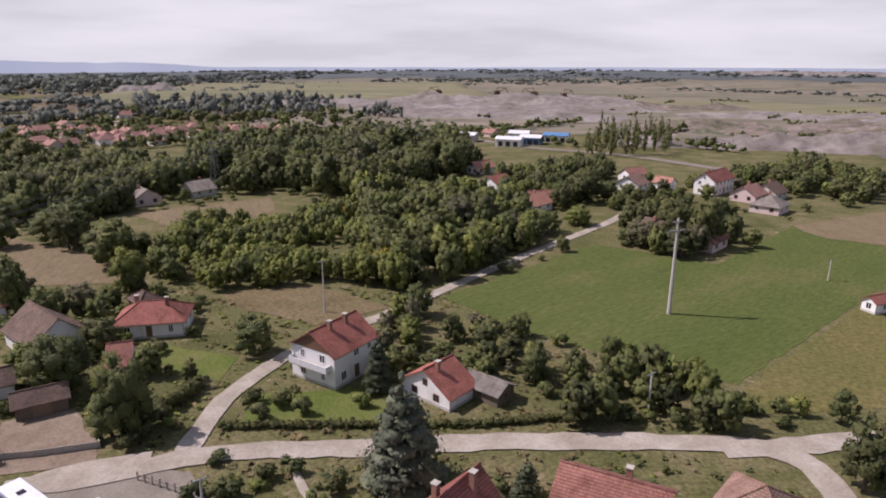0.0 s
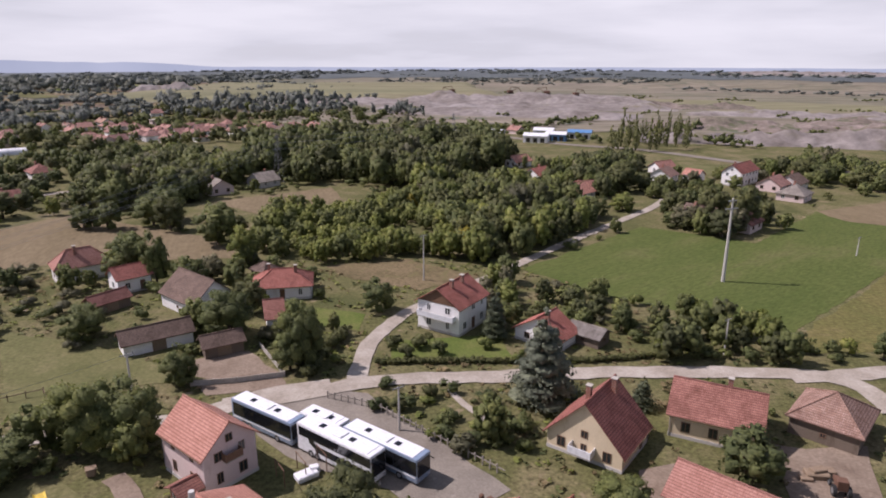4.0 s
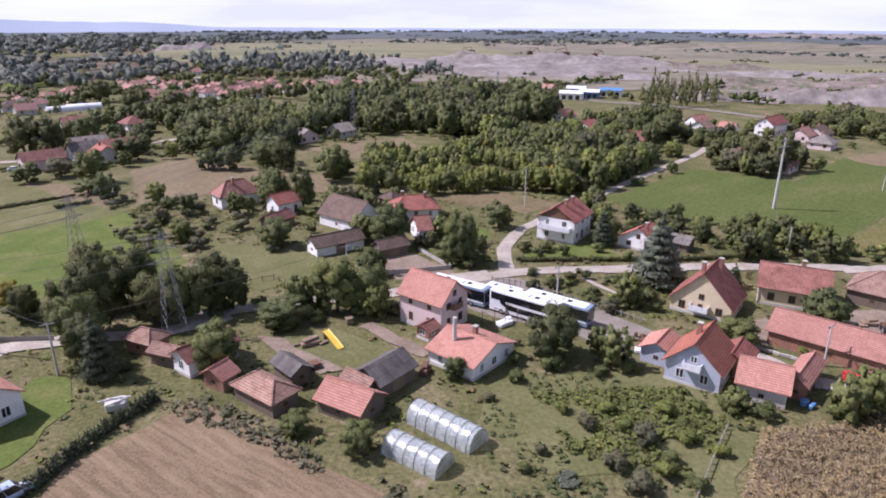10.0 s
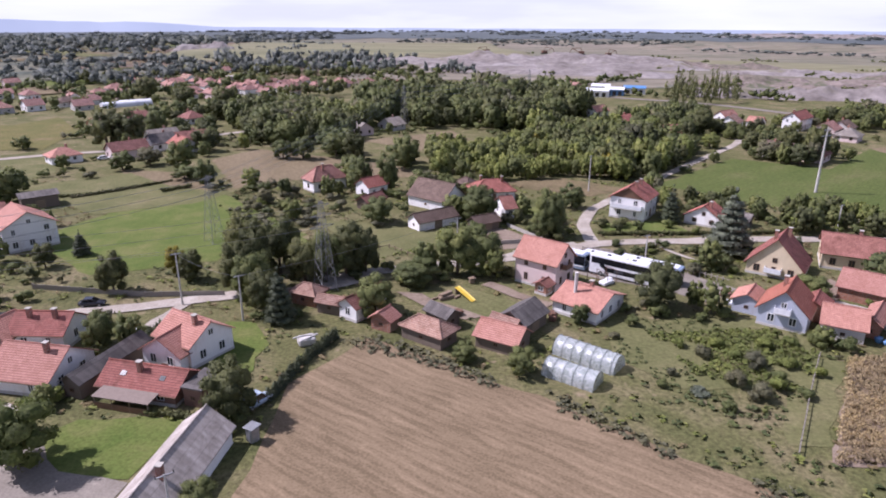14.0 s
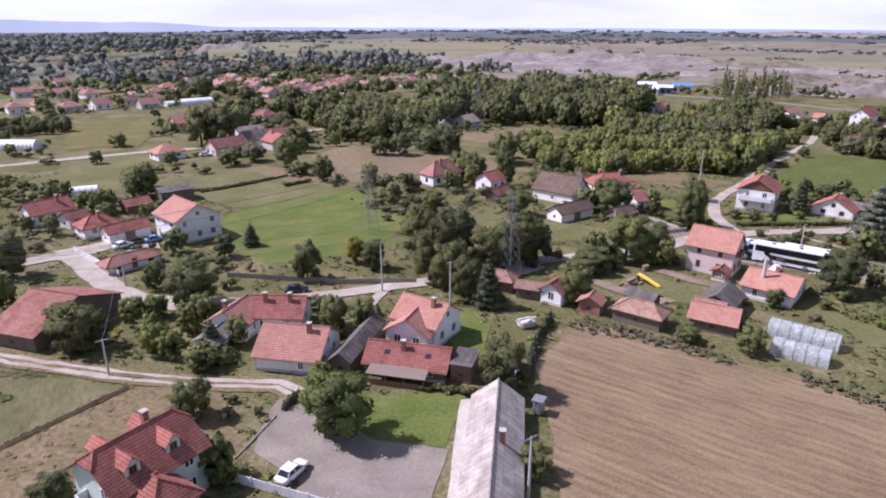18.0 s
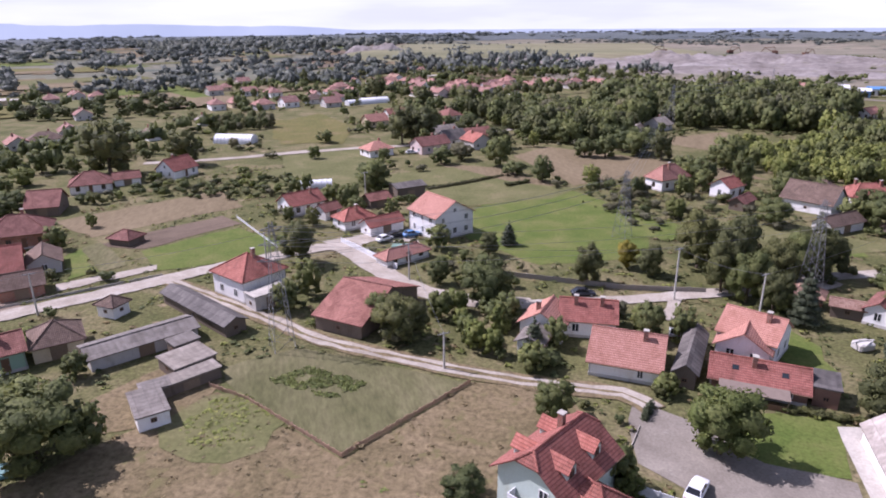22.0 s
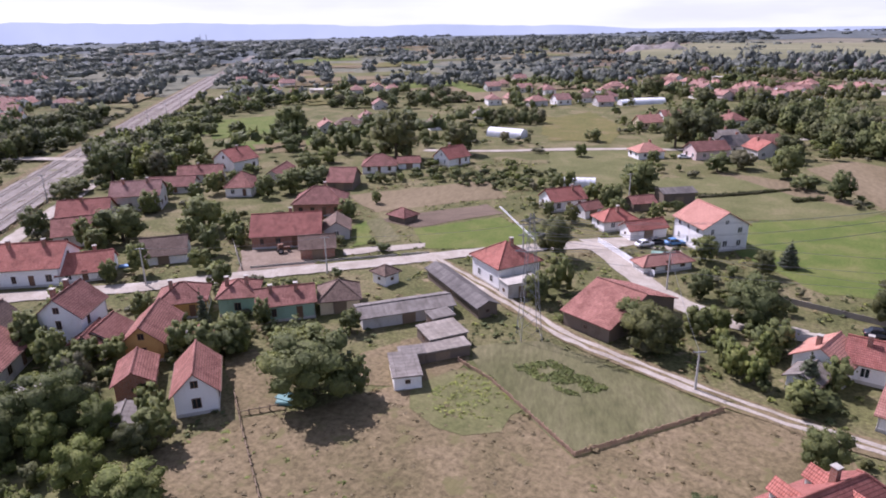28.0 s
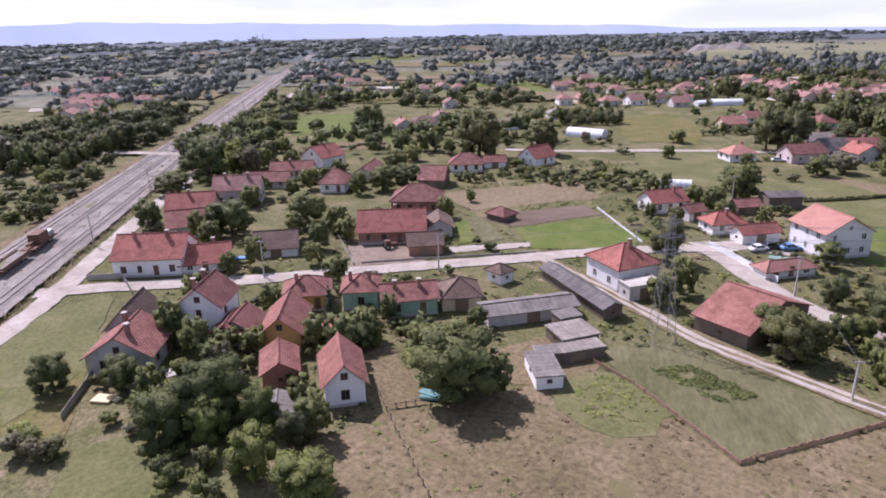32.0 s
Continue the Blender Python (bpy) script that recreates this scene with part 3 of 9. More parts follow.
def quad_mesh(name, v, f, material, soft=None):
    me = bpy.data.meshes.new(name)
    me.vertices.add(len(v))
    me.vertices.foreach_set("co", np.ascontiguousarray(v, dtype=np.float32).ravel())
    me.loops.add(len(f) * 4)
    me.loops.foreach_set("vertex_index", np.ascontiguousarray(f, dtype=np.int32).ravel())
    me.polygons.add(len(f))
    me.polygons.foreach_set("loop_start", np.arange(0, len(f) * 4, 4, dtype=np.int32))
    me.update(calc_edges=True)
    if soft is not None:
        me.attributes.new("custom_normal", "FLOAT_VECTOR", "POINT").data.foreach_set("vector", np.ascontiguousarray(soft, dtype=np.float32).ravel())
    me.materials.append(material)
    return me


def trunk_mesh(seed, kind):
    rng = random.Random(seed)
    bm = bmesh.new()
    if kind in ("conifer", "poplar"):
        tube(bm, (0, 0, -0.02), (0, 0, 0.9), 0.035 if kind == "conifer" else 0.06, 0.006)
    else:
        lean = (rng.uniform(-0.03, 0.03), rng.uniform(-0.03, 0.03))
        tube(bm, (0, 0, -0.02), (*lean, 0.3), 0.04, 0.03, 8)
        for k in range(5):
            an = k * 1.26 + rng.uniform(-0.3, 0.3)
            tube(bm, (*lean, 0.27 + 0.02 * k), (0.26 * math.cos(an), 0.26 * math.sin(an), rng.uniform(0.5, 0.68)), 0.02, 0.007, 5)
    me = bpy.data.meshes.new("trunk")
    bm.to_mesh(me)
    bm.free()
    me.materials.append(BARK)
    return me


TREES, TREE_COUNT = {}, [0]
TREE_WORDS = {"dark": "dark green broadleaf tree with a dense crown", "mid": "green broadleaf tree with an uneven crown",
              "light": "bright green leafy tree", "grey": "grey-green fruit tree", "yellow": "small tree with yellowing leaves",
              "conifer": "tall dark green conifer", "cedar": "large blue-grey cedar with drooping boughs", "poplar": "tall narrow poplar"}


def tree(kind, x, y, h, w, where="standing in rough grass"):
    """One tree of that height and crown width, with its trunk and crown."""
    form = "conifer" if kind == "cedar" else kind if kind in ("conifer", "poplar") else "broad"
    tint = {"conifer": "conifer", "poplar": "dark"}.get(kind, kind)
    n = TREE_COUNT[0] = TREE_COUNT[0] + 1
    near = w > 4.0 and math.hypot(max(0.0, x + 5, -235 - x), max(0.0, y - 75)) < 12
    key = (form, tint, n % 5, near)
    if key not in TREES:
        v, f, q = foliage(11 + 3 * (n % 5), form, 2300 if near else 620, 0.023 if near else 0.040, 99, near)
        TREES[key] = (quad_mesh("crown", v, f, LEAF[tint], q), trunk_mesh(n % 5, form))
    crown, stem = TREES[key]
    ob = new("tree")
    ob.matrix_world = Matrix.LocRotScale((x, y, gz(x, y)), Euler((0, 0, n * 2.399)), (w, w, h))
    put("trunk", stem, None, ob)
    put("crown", crown, None, ob)
    tagged(ob, TREE_WORDS[kind] + " " + where, "tree", "single trees")
    return ob


STANDS = {}


def plants(name, spots, kind, tint, label, leaves=190, size=0.085, category="wood", material=None):
    """Many plants at (x, y, height, width) in one mesh."""
    key = (kind, leaves)
    if key not in STANDS:
        STANDS[key] = [foliage(40 + i, kind, leaves, size, {"bush": 5, "conifer": 6}.get(kind, 99), False) for i in range(5)]
    rng = np.random.RandomState(len(spots) + 5)
    V, F, N, off = [], [], [], 0
    for i, (x, y, h, w) in enumerate(spots):
        v, f, nv = STANDS[key][i % 5]
        a = rng.uniform(0, 6.28)
        c, s = math.cos(a), math.sin(a)
        turn = np.array(((c, s, 0), (-s, c, 0), (0, 0, 1)))
        V.append((v @ turn) * (w, w, h) + (x, y, gz(x, y)))
        N.append(nv @ turn)
        F.append(f + off)
        off += len(v)
    me = quad_mesh(name, np.concatenate(V), np.concatenate(F), material or LEAF[tint], np.concatenate(N))
    return tagged(put(name, me, None), label, category, kind="stuff")


def scatter(pts, spacing, seed, jitter=0.45):
    rng = random.Random(seed)
    xs, ys = [p[0] for p in pts], [p[1] for p in pts]
    out = []
    y = min(ys)
    while y < max(ys):
        x = min(xs)
        while x < max(xs):
            px, py = x + rng.uniform(-jitter, jitter) * spacing, y + rng.uniform(-jitter, jitter) * spacing
            if inside(px, py, pts):
                out.append((px, py))
            x += spacing
        y += spacing
    return out, rng


WOOD_MIX = {"dark": ("dark", "dark", "dark", "mid", "mid", "grey"), "mid": ("mid", "mid", "mid", "dark", "light", "grey"), "light": ("light", "light", "light", "mid", "mid", "yellow"),
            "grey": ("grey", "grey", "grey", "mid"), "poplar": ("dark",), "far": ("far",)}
WOOD_WORDS = {"dark": "dense dark green broadleaf trees of a wood", "mid": "thicket of green trees and bushes", "light": "overgrown light green thicket of young trees",
              "grey": "old orchard of low grey-green trees", "yellow": "yellowing young trees in a thicket", "poplar": "row of tall thin half-bare poplars", "far": "distant belt of trees"}


def wood(pts, h, spacing, tint, name="wood", label="", fill=1.0):
    """A wood or thicket: crowns of uneven height and colour with gaps, and bushes along its edge."""
    spots, rng = scatter(pts, spacing, int(abs(pts[0][0]) * 3 + h), 0.6)
    kind = "poplar" if tint == "poplar" else ("bush" if h < 4 else "broad")
    sets, low = {}, []
    for x, y in spots:
        if any((x - tx) ** 2 + (y - ty) ** 2 < (tr * 0.85) ** 2 for tx, ty, tr in TAKEN):
            continue
        q = noise.noise((x * 0.05, y * 0.05, h))
        if rng.random() > fill or (h >= 4 and q < -0.42):
            rng.random() < 0.6 and low.append((x, y, h * rng.uniform(0.2, 0.34), h * rng.uniform(0.25, 0.5)))
            continue
        k = WOOD_MIX[tint][int(rng.random() * 0.6 * len(WOOD_MIX[tint]) + (q + 0.5) * 0.4 * len(WOOD_MIX[tint])) % len(WOOD_MIX[tint])]
        g = h * (0.95 + 0.45 * q) * (rng.uniform(0.55, 1.0) if rng.random() < 0.45 else rng.uniform(0.9, 1.3))
        w = max(g * rng.uniform(0.55, 0.85), spacing * 0.95) if kind != "poplar" else h * rng.uniform(0.28, 0.42)
        sets.setdefault(k, []).append((x, y, g, w))
    big = spacing > 5.5 or len(spots) > 500
    for k, s in sets.items():
        plants(name, s, kind, k, label or WOOD_WORDS["poplar" if tint == "poplar" else k], 70 if kind == "poplar" else 110 if big else 150, 0.098 if kind == "poplar" else 0.076 if big else 0.066)
    if low and tint != "poplar":
        plants("undergrowth", low, "bush", "light" if tint == "light" else "mid", "low bushes between the trees", 45, 0.12, "shrubs")


# ---- buildings ----
WINDOWS = {}


def lattice(bm, xs, zs, holes, y0, y1):
    """A flat frame on the given grid lines with some of its cells left open."""
    v = {(i, j, k): bm.verts.new((x, y, z)) for i, x in enumerate(xs) for j, z in enumerate(zs) for k, y in enumerate((y0, y1))}
    full = {(i, j) for i in range(len(xs) - 1) for j in range(len(zs) - 1)} - holes
    for i, j in full:
        bm.faces.new((v[i, j, 0], v[i + 1, j, 0], v[i + 1, j + 1, 0], v[i, j + 1, 0]))
        bm.faces.new((v[i, j, 1], v[i, j + 1, 1], v[i + 1, j + 1, 1], v[i + 1, j, 1]))
        for (di, dj), (p, q) in (((-1, 0), ((0, 0), (0, 1))), ((1, 0), ((1, 1), (1, 0))), ((0, -1), ((1, 0), (0, 0))), ((0, 1), ((0, 1), (1, 1)))):
            if (i + di, j + dj) not in full:
                a, b = (i + p[0], j + p[1]), (i + q[0], j + q[1])
                bm.faces.new((v[a[0], a[1], 0], v[b[0], b[1], 0], v[b[0], b[1], 1], v[a[0], a[1], 1]))
    bmesh.ops.recalc_face_normals(bm, faces=bm.faces)


def window_mesh(w, h, brown):
    key = (round(w, 1), round(h, 1), brown)
    if key not in WINDOWS:
        w, h = key[0], key[1]
        bm = bmesh.new()
        t = 0.09
        lattice(bm, (-w / 2, -w / 2 + t, -t / 2, t / 2, w / 2 - t, w / 2), (0, t, h - t, h), {(1, 1), (3, 1)}, -0.05, 0.05)
        fr = bpy.data.meshes.new("window")
        bm.to_mesh(fr)
        bm.free()
        fr.materials.append(FRAME_BROWN if brown else FRAME_WHITE)
        bm = bmesh.new()
        box(bm, -w / 2 + t, w / 2 - t, -0.02, 0.03, t, h - t)
        pn = bpy.data.meshes.new("pane")
        bm.to_mesh(pn)
        bm.free()
        pn.materials.append(GLASS)
        WINDOWS[key] = (fr, pn)
    return WINDOWS[key]


def add_window(ob, x, y, z, turn, w, h, brown=False, name="window"):
    """A window in a wall whose outer side looks along turn (degrees, local)."""
    fr, pn = window_mesh(w, h, brown)
    wi = put(name, fr, None, ob, m=pose(x, y, z, 0, 0, turn + 90))
    put("pane", pn, None, wi)
    return wi


NICE = {"white": "white-rendered", "white_rough": "unplastered pale", "pale": "grey weathered", "pink": "pale pink", "cream": "cream-rendered", "blue": "blue-grey rendered",
        "ochre": "ochre-rendered", "green": "pale green", "brown": "dark brown", "mint": "mint-green", "brick": "red brick", "wood": "weathered timber"}
NICER = {"pale_grey": "sun-bleached pale grey sheet", "red": "red tiled", "red_new": "fresh red tiled", "orange": "orange tiled", "old_red": "weathered red tiled", "patched": "patched faded tile", "faded": "haze-faded red tiled", "brown": "old brown tiled",
         "grey": "grey fibre-cement", "black": "dark tarred sheet", "concrete": "flat concrete"}


def slab(bm, poly, t=0.16):
    top = [bm.verts.new(p) for p in poly]
    bot = [bm.verts.new((p[0], p[1], p[2] - t)) for p in poly]
    bm.faces.new(top)
    bm.faces.new(bot[::-1])
    k = len(poly)
    for i in range(k):
        j = (i + 1) % k
        bm.faces.new((top[i], bot[i], bot[j], top[j]))


def house(name, x, y, turn, L, Wd, h, rise, style="gable", wall="white", roof="red", chim=0, win=None, over=0.45, brown=None, balcony=False, plinth=True):
    """A building with its ridge along its own x. L, Wd: plan; h: eaves; rise: ridge above the eaves."""
    ob = new(name)
    ob.matrix_world = pose(x, y, gz(x, y), 0, 0, turn)
    a, b = L / 2, Wd / 2
    TAKEN.append((x, y, math.hypot(a, b) * 0.85 + 0.8))
    BUILT[name] = (ob, L, Wd, h, rise)
    rng = random.Random(int(abs(x) * 31 + abs(y) * 17))
    poor = wall == "wood" or any(k in name for k in ("shed", "barn", "garage", "outbuilding", "annex", "hut"))
    bm = bmesh.new()
    base = [bm.verts.new(p) for p in ((-a, -b, -0.3), (a, -b, -0.3), (a, b, -0.3), (-a, b, -0.3))]
    top = [bm.verts.new(p) for p in ((-a, -b, h), (a, -b, h), (a, b, h), (-a, b, h))]
    for i in range(4):
        j = (i + 1) % 4
        bm.faces.new((base[i], base[j], top[j], top[i]))
    if style == "gable":
        r0, r1 = bm.verts.new((-a, 0, h + rise - 0.1)), bm.verts.new((a, 0, h + rise - 0.1))
        bm.faces.new((top[0], r0, top[3]))
        bm.faces.new((top[1], top[2], r1))
    elif style == "half":
        for e, (p, q) in ((-a, (top[3], top[0])), (a, (top[1], top[2]))):
            y1 = (1.05 * b / rise) * (1 if e > 0 else -1)
            bm.faces.new((p, q, bm.verts.new((e, y1, h + rise - 1.1)), bm.verts.new((e, -y1, h + rise - 1.1))))
    bm.faces.new(top)
    bmesh.ops.recalc_face_normals(bm, faces=bm.faces)
    uv_by_face(bm)
    part("wall", bm, WALL[wall], ob)
    if plinth and not poor:
        bm = bmesh.new()
        box(bm, -a - 0.05, a + 0.05, -b - 0.05, b + 0.05, -0.3, 0.45)
        part("plinth", bm, WALL["pale"], ob)
    bm = bmesh.new()
    o = over
    sl = rise / b
    zo = h - o * sl + 0.1
    zr = h + rise + 0.1
    ridge = []
    if style == "gable":
        for s in (-1, 1):
            slab(bm, [(-a - o, s * (b + o), zo), (a + o, s * (b + o), zo), (a + o, 0, zr), (-a - o, 0, zr)][::s])
        ridge = [((-a - o, 0, zr), (a + o, 0, zr))]
    elif style == "half":
        k, d = a + o - 1.15, 1.0
        y1 = d / sl
        for s in (-1, 1):
            slab(bm, [(-a - o, s * (b + o), zo), (a + o, s * (b + o), zo), (a + o, s * y1, zr - d), (k, 0, zr), (-k, 0, zr), (-a - o, s * y1, zr - d)][::s])
            slab(bm, [(s * k, 0, zr), (s * (a + o), -y1, zr - d), (s * (a + o), y1, zr - d)][::s])
        ridge = [((-k, 0, zr), (k, 0, zr))] + [((p * k, 0, zr), (p * (a + o), q * y1, zr - d)) for p in (-1, 1) for q in (-1, 1)]
    elif style == "hip":
        k = max(0.0, a - b * 0.95)
        c = [(-a - o, -b - o, zo), (a + o, -b - o, zo), (a + o, b + o, zo), (-a - o, b + o, zo)]
        p, q = (-k, 0, zr), (k, 0, zr)
        if k < 0.3:
            p = q = (0, 0, zr)
        for poly in ([c[0], c[1], q, p], [c[1], c[2], q], [c[2], c[3], p, q], [c[3], c[0], p]):
            poly = [v for i, v in enumerate(poly) if v != poly[i - 1]]
            slab(bm, poly)
        ridge = [(p, q)] if p != q else []
        ridge += [(c[0], p), (c[3], p), (c[1], q), (c[2], q)]
    else:
        slab(bm, [(-a - 0.2, -b - 0.2, h + 0.2), (a + 0.2, -b - 0.2, h + 0.2), (a + 0.2, b + 0.2, h + 0.2), (-a - 0.2, b + 0.2, h + 0.2)], 0.2)
    bmesh.ops.recalc_face_normals(bm, faces=bm.faces)
    uv_by_face(bm)
    part("roof", bm, ROOF[roof], ob, NICER[roof] + " roof")
    if roof not in ("black", "concrete"):
        for r0, r1 in ridge:
            bm = bmesh.new()
            tube(bm, Vector(r0) + Vector((0, 0, 0.02)), Vector(r1) + Vector((0, 0, 0.02)), 0.13)
            uv_by_face(bm)
            part("ridge_cap", bm, ROOF[roof], ob)
    if not poor and style != "flat":
        for s in (-1, 1):
            bm = bmesh.new()
            tube(bm, (-a - o, s * (b + o + 0.06), zo - 0.1), (a + o, s * (b + o + 0.06), zo - 0.1), 0.07)
            part("gutter", bm, FRAME_BROWN, ob)
            bm = bmesh.new()
            tube(bm, (a - 0.1, s * (b + 0.08), 0.1), (a - 0.1, s * (b + 0.08), h - 0.15), 0.05)
            part("downpipe", bm, STEEL, ob)
    for k in range(chim):
        cx = (-0.25 + 0.5 * k) * L * 0.9 + rng.uniform(-0.5, 0.5) if chim > 1 else rng.uniform(-0.25, 0.25) * L
        cy = rng.choice((-0.9, 0.9))
        z0 = h + rise * (1 - abs(cy) / b) - 0.3
        bm = bmesh.new()
        box(bm, cx - 0.3, cx + 0.3, cy - 0.3, cy + 0.3, z0, h + rise + 0.9)
        uv_by_face(bm)
        ch = part("chimney", bm, CHIMNEY, ob, "red brick chimney")
        bm = bmesh.new()
        box(bm, cx - 0.38, cx + 0.38, cy - 0.38, cy + 0.38, h + rise + 0.9, h + rise + 1.0)
        part("cap", bm, CONCRETE, ch)
    # openings
    br = (rng.random() < 0.5) if brown is None else brown
    n_st = max(1, round(h / 2.9))
    if win is None:
        win = not poor
    sides = ((-90, L, b), (90, L, b), (0, Wd, a), (180, Wd, a))
    for turn_, ln, dist in sides:
        c, s = math.cos(radians(turn_)), math.sin(radians(turn_))
        tx, ty = -s, c
        if win:
            k = max(1, int((ln - 1.2) / 2.7))
            for st in range(n_st):
                z = 0.95 + st * 2.8 if h > 2.6 else 0.75
                wh = min(1.35, h - z - 0.35)
                if wh < 0.5:
                    continue
                for i in range(k):
                    p = (i + 0.5) / k * (ln - 0.8) - (ln - 0.8) / 2
                    if st == 0 and turn_ == -90 and i == k // 2 and k > 1:
                        bm = bmesh.new()
                        box(bm, -0.5, 0.5, -0.06, 0.04, 0, 2.05)
                        dr = part("door", bm, FRAME_BROWN, ob, "brown front door", m=pose(c * dist + tx * p, s * dist + ty * p, 0.3, 0, 0, turn_ + 90))
                        bm = bmesh.new()
                        box(bm, 0.34, 0.42, -0.1, -0.06, 0.95, 1.1)
                        part("handle", bm, STEEL, dr)
                        continue
                    if rng.random() < 0.12:
                        continue
                    add_window(ob, c * dist + tx * p, s * dist + ty * p, z, turn_, 1.1 if rng.random() < 0.8 else 0.8, wh, br)
            if style == "gable" and turn_ in (0, 180) and rise > 2.3:
                add_window(ob, c * dist, s * dist, h + 0.35, turn_, 0.9, 1.0, br)
        elif turn_ == -90:
            bm = bmesh.new()
            box(bm, -1.1, 1.1, -0.05, 0.04, 0, min(2.1, h - 0.3))
            part("door", bm, TIMBER, ob, "weathered plank door", m=pose(c * dist, s * dist, 0, 0, 0, turn_ + 90))
        elif h > 1.8:
            add_window(ob, c * dist, s * dist, 0.9, turn_, 0.7, 0.6, True)
    kindw = "shed" if any(k in name for k in ("shed", "hut", "outbuilding", "annex", "garage")) else ("barn" if "barn" in name else "house")
    shape = {"gable": "gabled", "hip": "hipped", "half": "half-hipped", "flat": "flat"}[style]
    tagged(ob, f"{NICE[wall]} {kindw} with a {shape} {NICER[roof]} roof", kindw, "village buildings")
    return ob


# ---- the land ----
def ground_sheet():
    radii = [0, 60, 120, 180, 240, 300, 350, 420, 500, 600, 720, 860, 1030, 1250, 1500, 1800, 2200, 2600, 3100, 3700, 4300, 4700]
    n = 72
    bm = bmesh.new()
    rows = [[bm.verts.new((-80, 60, 0))]]
    for r in radii[1:]:
        rows.append([])
        for i in range(n):
            x, y = -80 + r * math.cos(2 * math.pi * i / n), 60 + r * math.sin(2 * math.pi * i / n)
            rows[-1].append(bm.verts.new((x, y, gz(x, y))))
    for i in range(n):
        bm.faces.new((rows[0][0], rows[1][i], rows[1][(i + 1) % n]))
        for a, b in zip(rows[1:], rows[2:]):
            bm.faces.new((a[i], b[i], b[(i + 1) % n], a[(i + 1) % n]))
    return tagged(part("ground", bm, GRASS, smooth=True), "rough grassy village ground with dry patches", "ground", kind="structure")


ground_sheet()


def far_house(x, y, turn, L, Wd, h, rise, style, wall, roof):
    """A house seen from far off: walls, roof, chimney and its larger openings."""
    ob = new("house")
    ob.matrix_world = pose(x, y, gz(x, y), 0, 0, turn)
    TAKEN.append((x, y, 8))
    h = min(h, 3.0 + 0.25 * (h - 3.0))
    # beyond 240 m red roofs take the tiles with haze in their colour
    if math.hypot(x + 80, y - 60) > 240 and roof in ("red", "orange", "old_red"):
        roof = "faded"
    a, b, o = L / 2, Wd / 2, 0.5
    rng = random.Random(int(abs(x) * 7 + abs(y) * 3))
    bm = bmesh.new()
    box(bm, -a, a, -b, b, -0.4, h)
    if style == "gable":
        v = [bm.verts.new(p) for p in ((-a, -b, h), (-a, b, h), (-a, 0, h + rise), (a, -b, h), (a, b, h), (a, 0, h + rise))]
        bm.faces.new((v[0], v[2], v[1]))
        bm.faces.new((v[3], v[4], v[5]))
    uv_by_face(bm)
    part("wall", bm, WALL[wall], ob)
    bm = bmesh.new()
    z0, z1 = h - o * rise / b + 0.1, h + rise + 0.1
    if style == "gable":
        for s in (-1, 1):
            slab(bm, [(-a - o, s * (b + o), z0), (a + o, s * (b + o), z0), (a + o, 0, z1), (-a - o, 0, z1)][::s])
    elif style == "hip":
        k = max(0.4, a - b)
        c = [(-a - o, -b - o, z0), (a + o, -b - o, z0), (a + o, b + o, z0), (-a - o, b + o, z0)]
        p, q = (-k, 0, z1), (k, 0, z1)
        for poly in ([c[0], c[1], q, p], [c[1], c[2], q], [c[2], c[3], p, q], [c[3], c[0], p]):
            slab(bm, poly)
    else:
        slab(bm, [(-a - o, -b - o, h + 0.3), (a + o, -b - o, h + 0.3), (a + o, b + o, h + 0.3), (-a - o, b + o, h + 0.3)], 0.3)
    bmesh.ops.recalc_face_normals(bm, faces=bm.faces)
    uv_by_face(bm)
    part("roof", bm, ROOF[roof], ob)
    if style != "flat":
        bm = bmesh.new()
        box(bm, 1.2, 1.9, 0.5, 1.2, h + 0.5, h + rise + 0.9)
        uv_by_face(bm)
        part("chimney", bm, CHIMNEY, ob)
    for side, ln, dist in ((-90, L, b), (0, Wd, a), (180, Wd, a)):
        c, s = math.cos(radians(side)), math.sin(radians(side))
        for st in range(max(1, round(h / 2.8))):
            for p in (-0.25, 0.25):
                add_window(ob, c * dist - s * p * ln, s * dist + c * p * ln, 0.9 + 2.7 * st, side, 1.2, 1.3, rng.random() < 0.4)
    tagged(ob, f"{NICE[wall]} village house with a {NICER[roof]} roof", "house", "village buildings")
    return ob


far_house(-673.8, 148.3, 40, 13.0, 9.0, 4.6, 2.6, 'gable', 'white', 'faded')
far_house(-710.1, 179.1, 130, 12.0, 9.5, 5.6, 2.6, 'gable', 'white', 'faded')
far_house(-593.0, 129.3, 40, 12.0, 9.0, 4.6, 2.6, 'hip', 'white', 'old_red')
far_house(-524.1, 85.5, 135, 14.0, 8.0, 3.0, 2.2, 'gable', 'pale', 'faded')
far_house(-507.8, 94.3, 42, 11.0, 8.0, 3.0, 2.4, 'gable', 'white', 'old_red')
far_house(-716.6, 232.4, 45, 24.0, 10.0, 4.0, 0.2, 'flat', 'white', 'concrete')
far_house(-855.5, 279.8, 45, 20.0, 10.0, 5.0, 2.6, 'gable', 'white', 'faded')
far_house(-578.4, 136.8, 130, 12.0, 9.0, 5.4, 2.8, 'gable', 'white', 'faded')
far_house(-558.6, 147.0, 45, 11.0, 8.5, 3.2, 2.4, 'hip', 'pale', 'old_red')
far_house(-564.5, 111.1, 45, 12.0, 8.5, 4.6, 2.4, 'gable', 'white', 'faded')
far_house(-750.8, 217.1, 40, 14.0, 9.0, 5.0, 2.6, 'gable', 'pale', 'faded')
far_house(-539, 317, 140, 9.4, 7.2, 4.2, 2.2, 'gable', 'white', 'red')
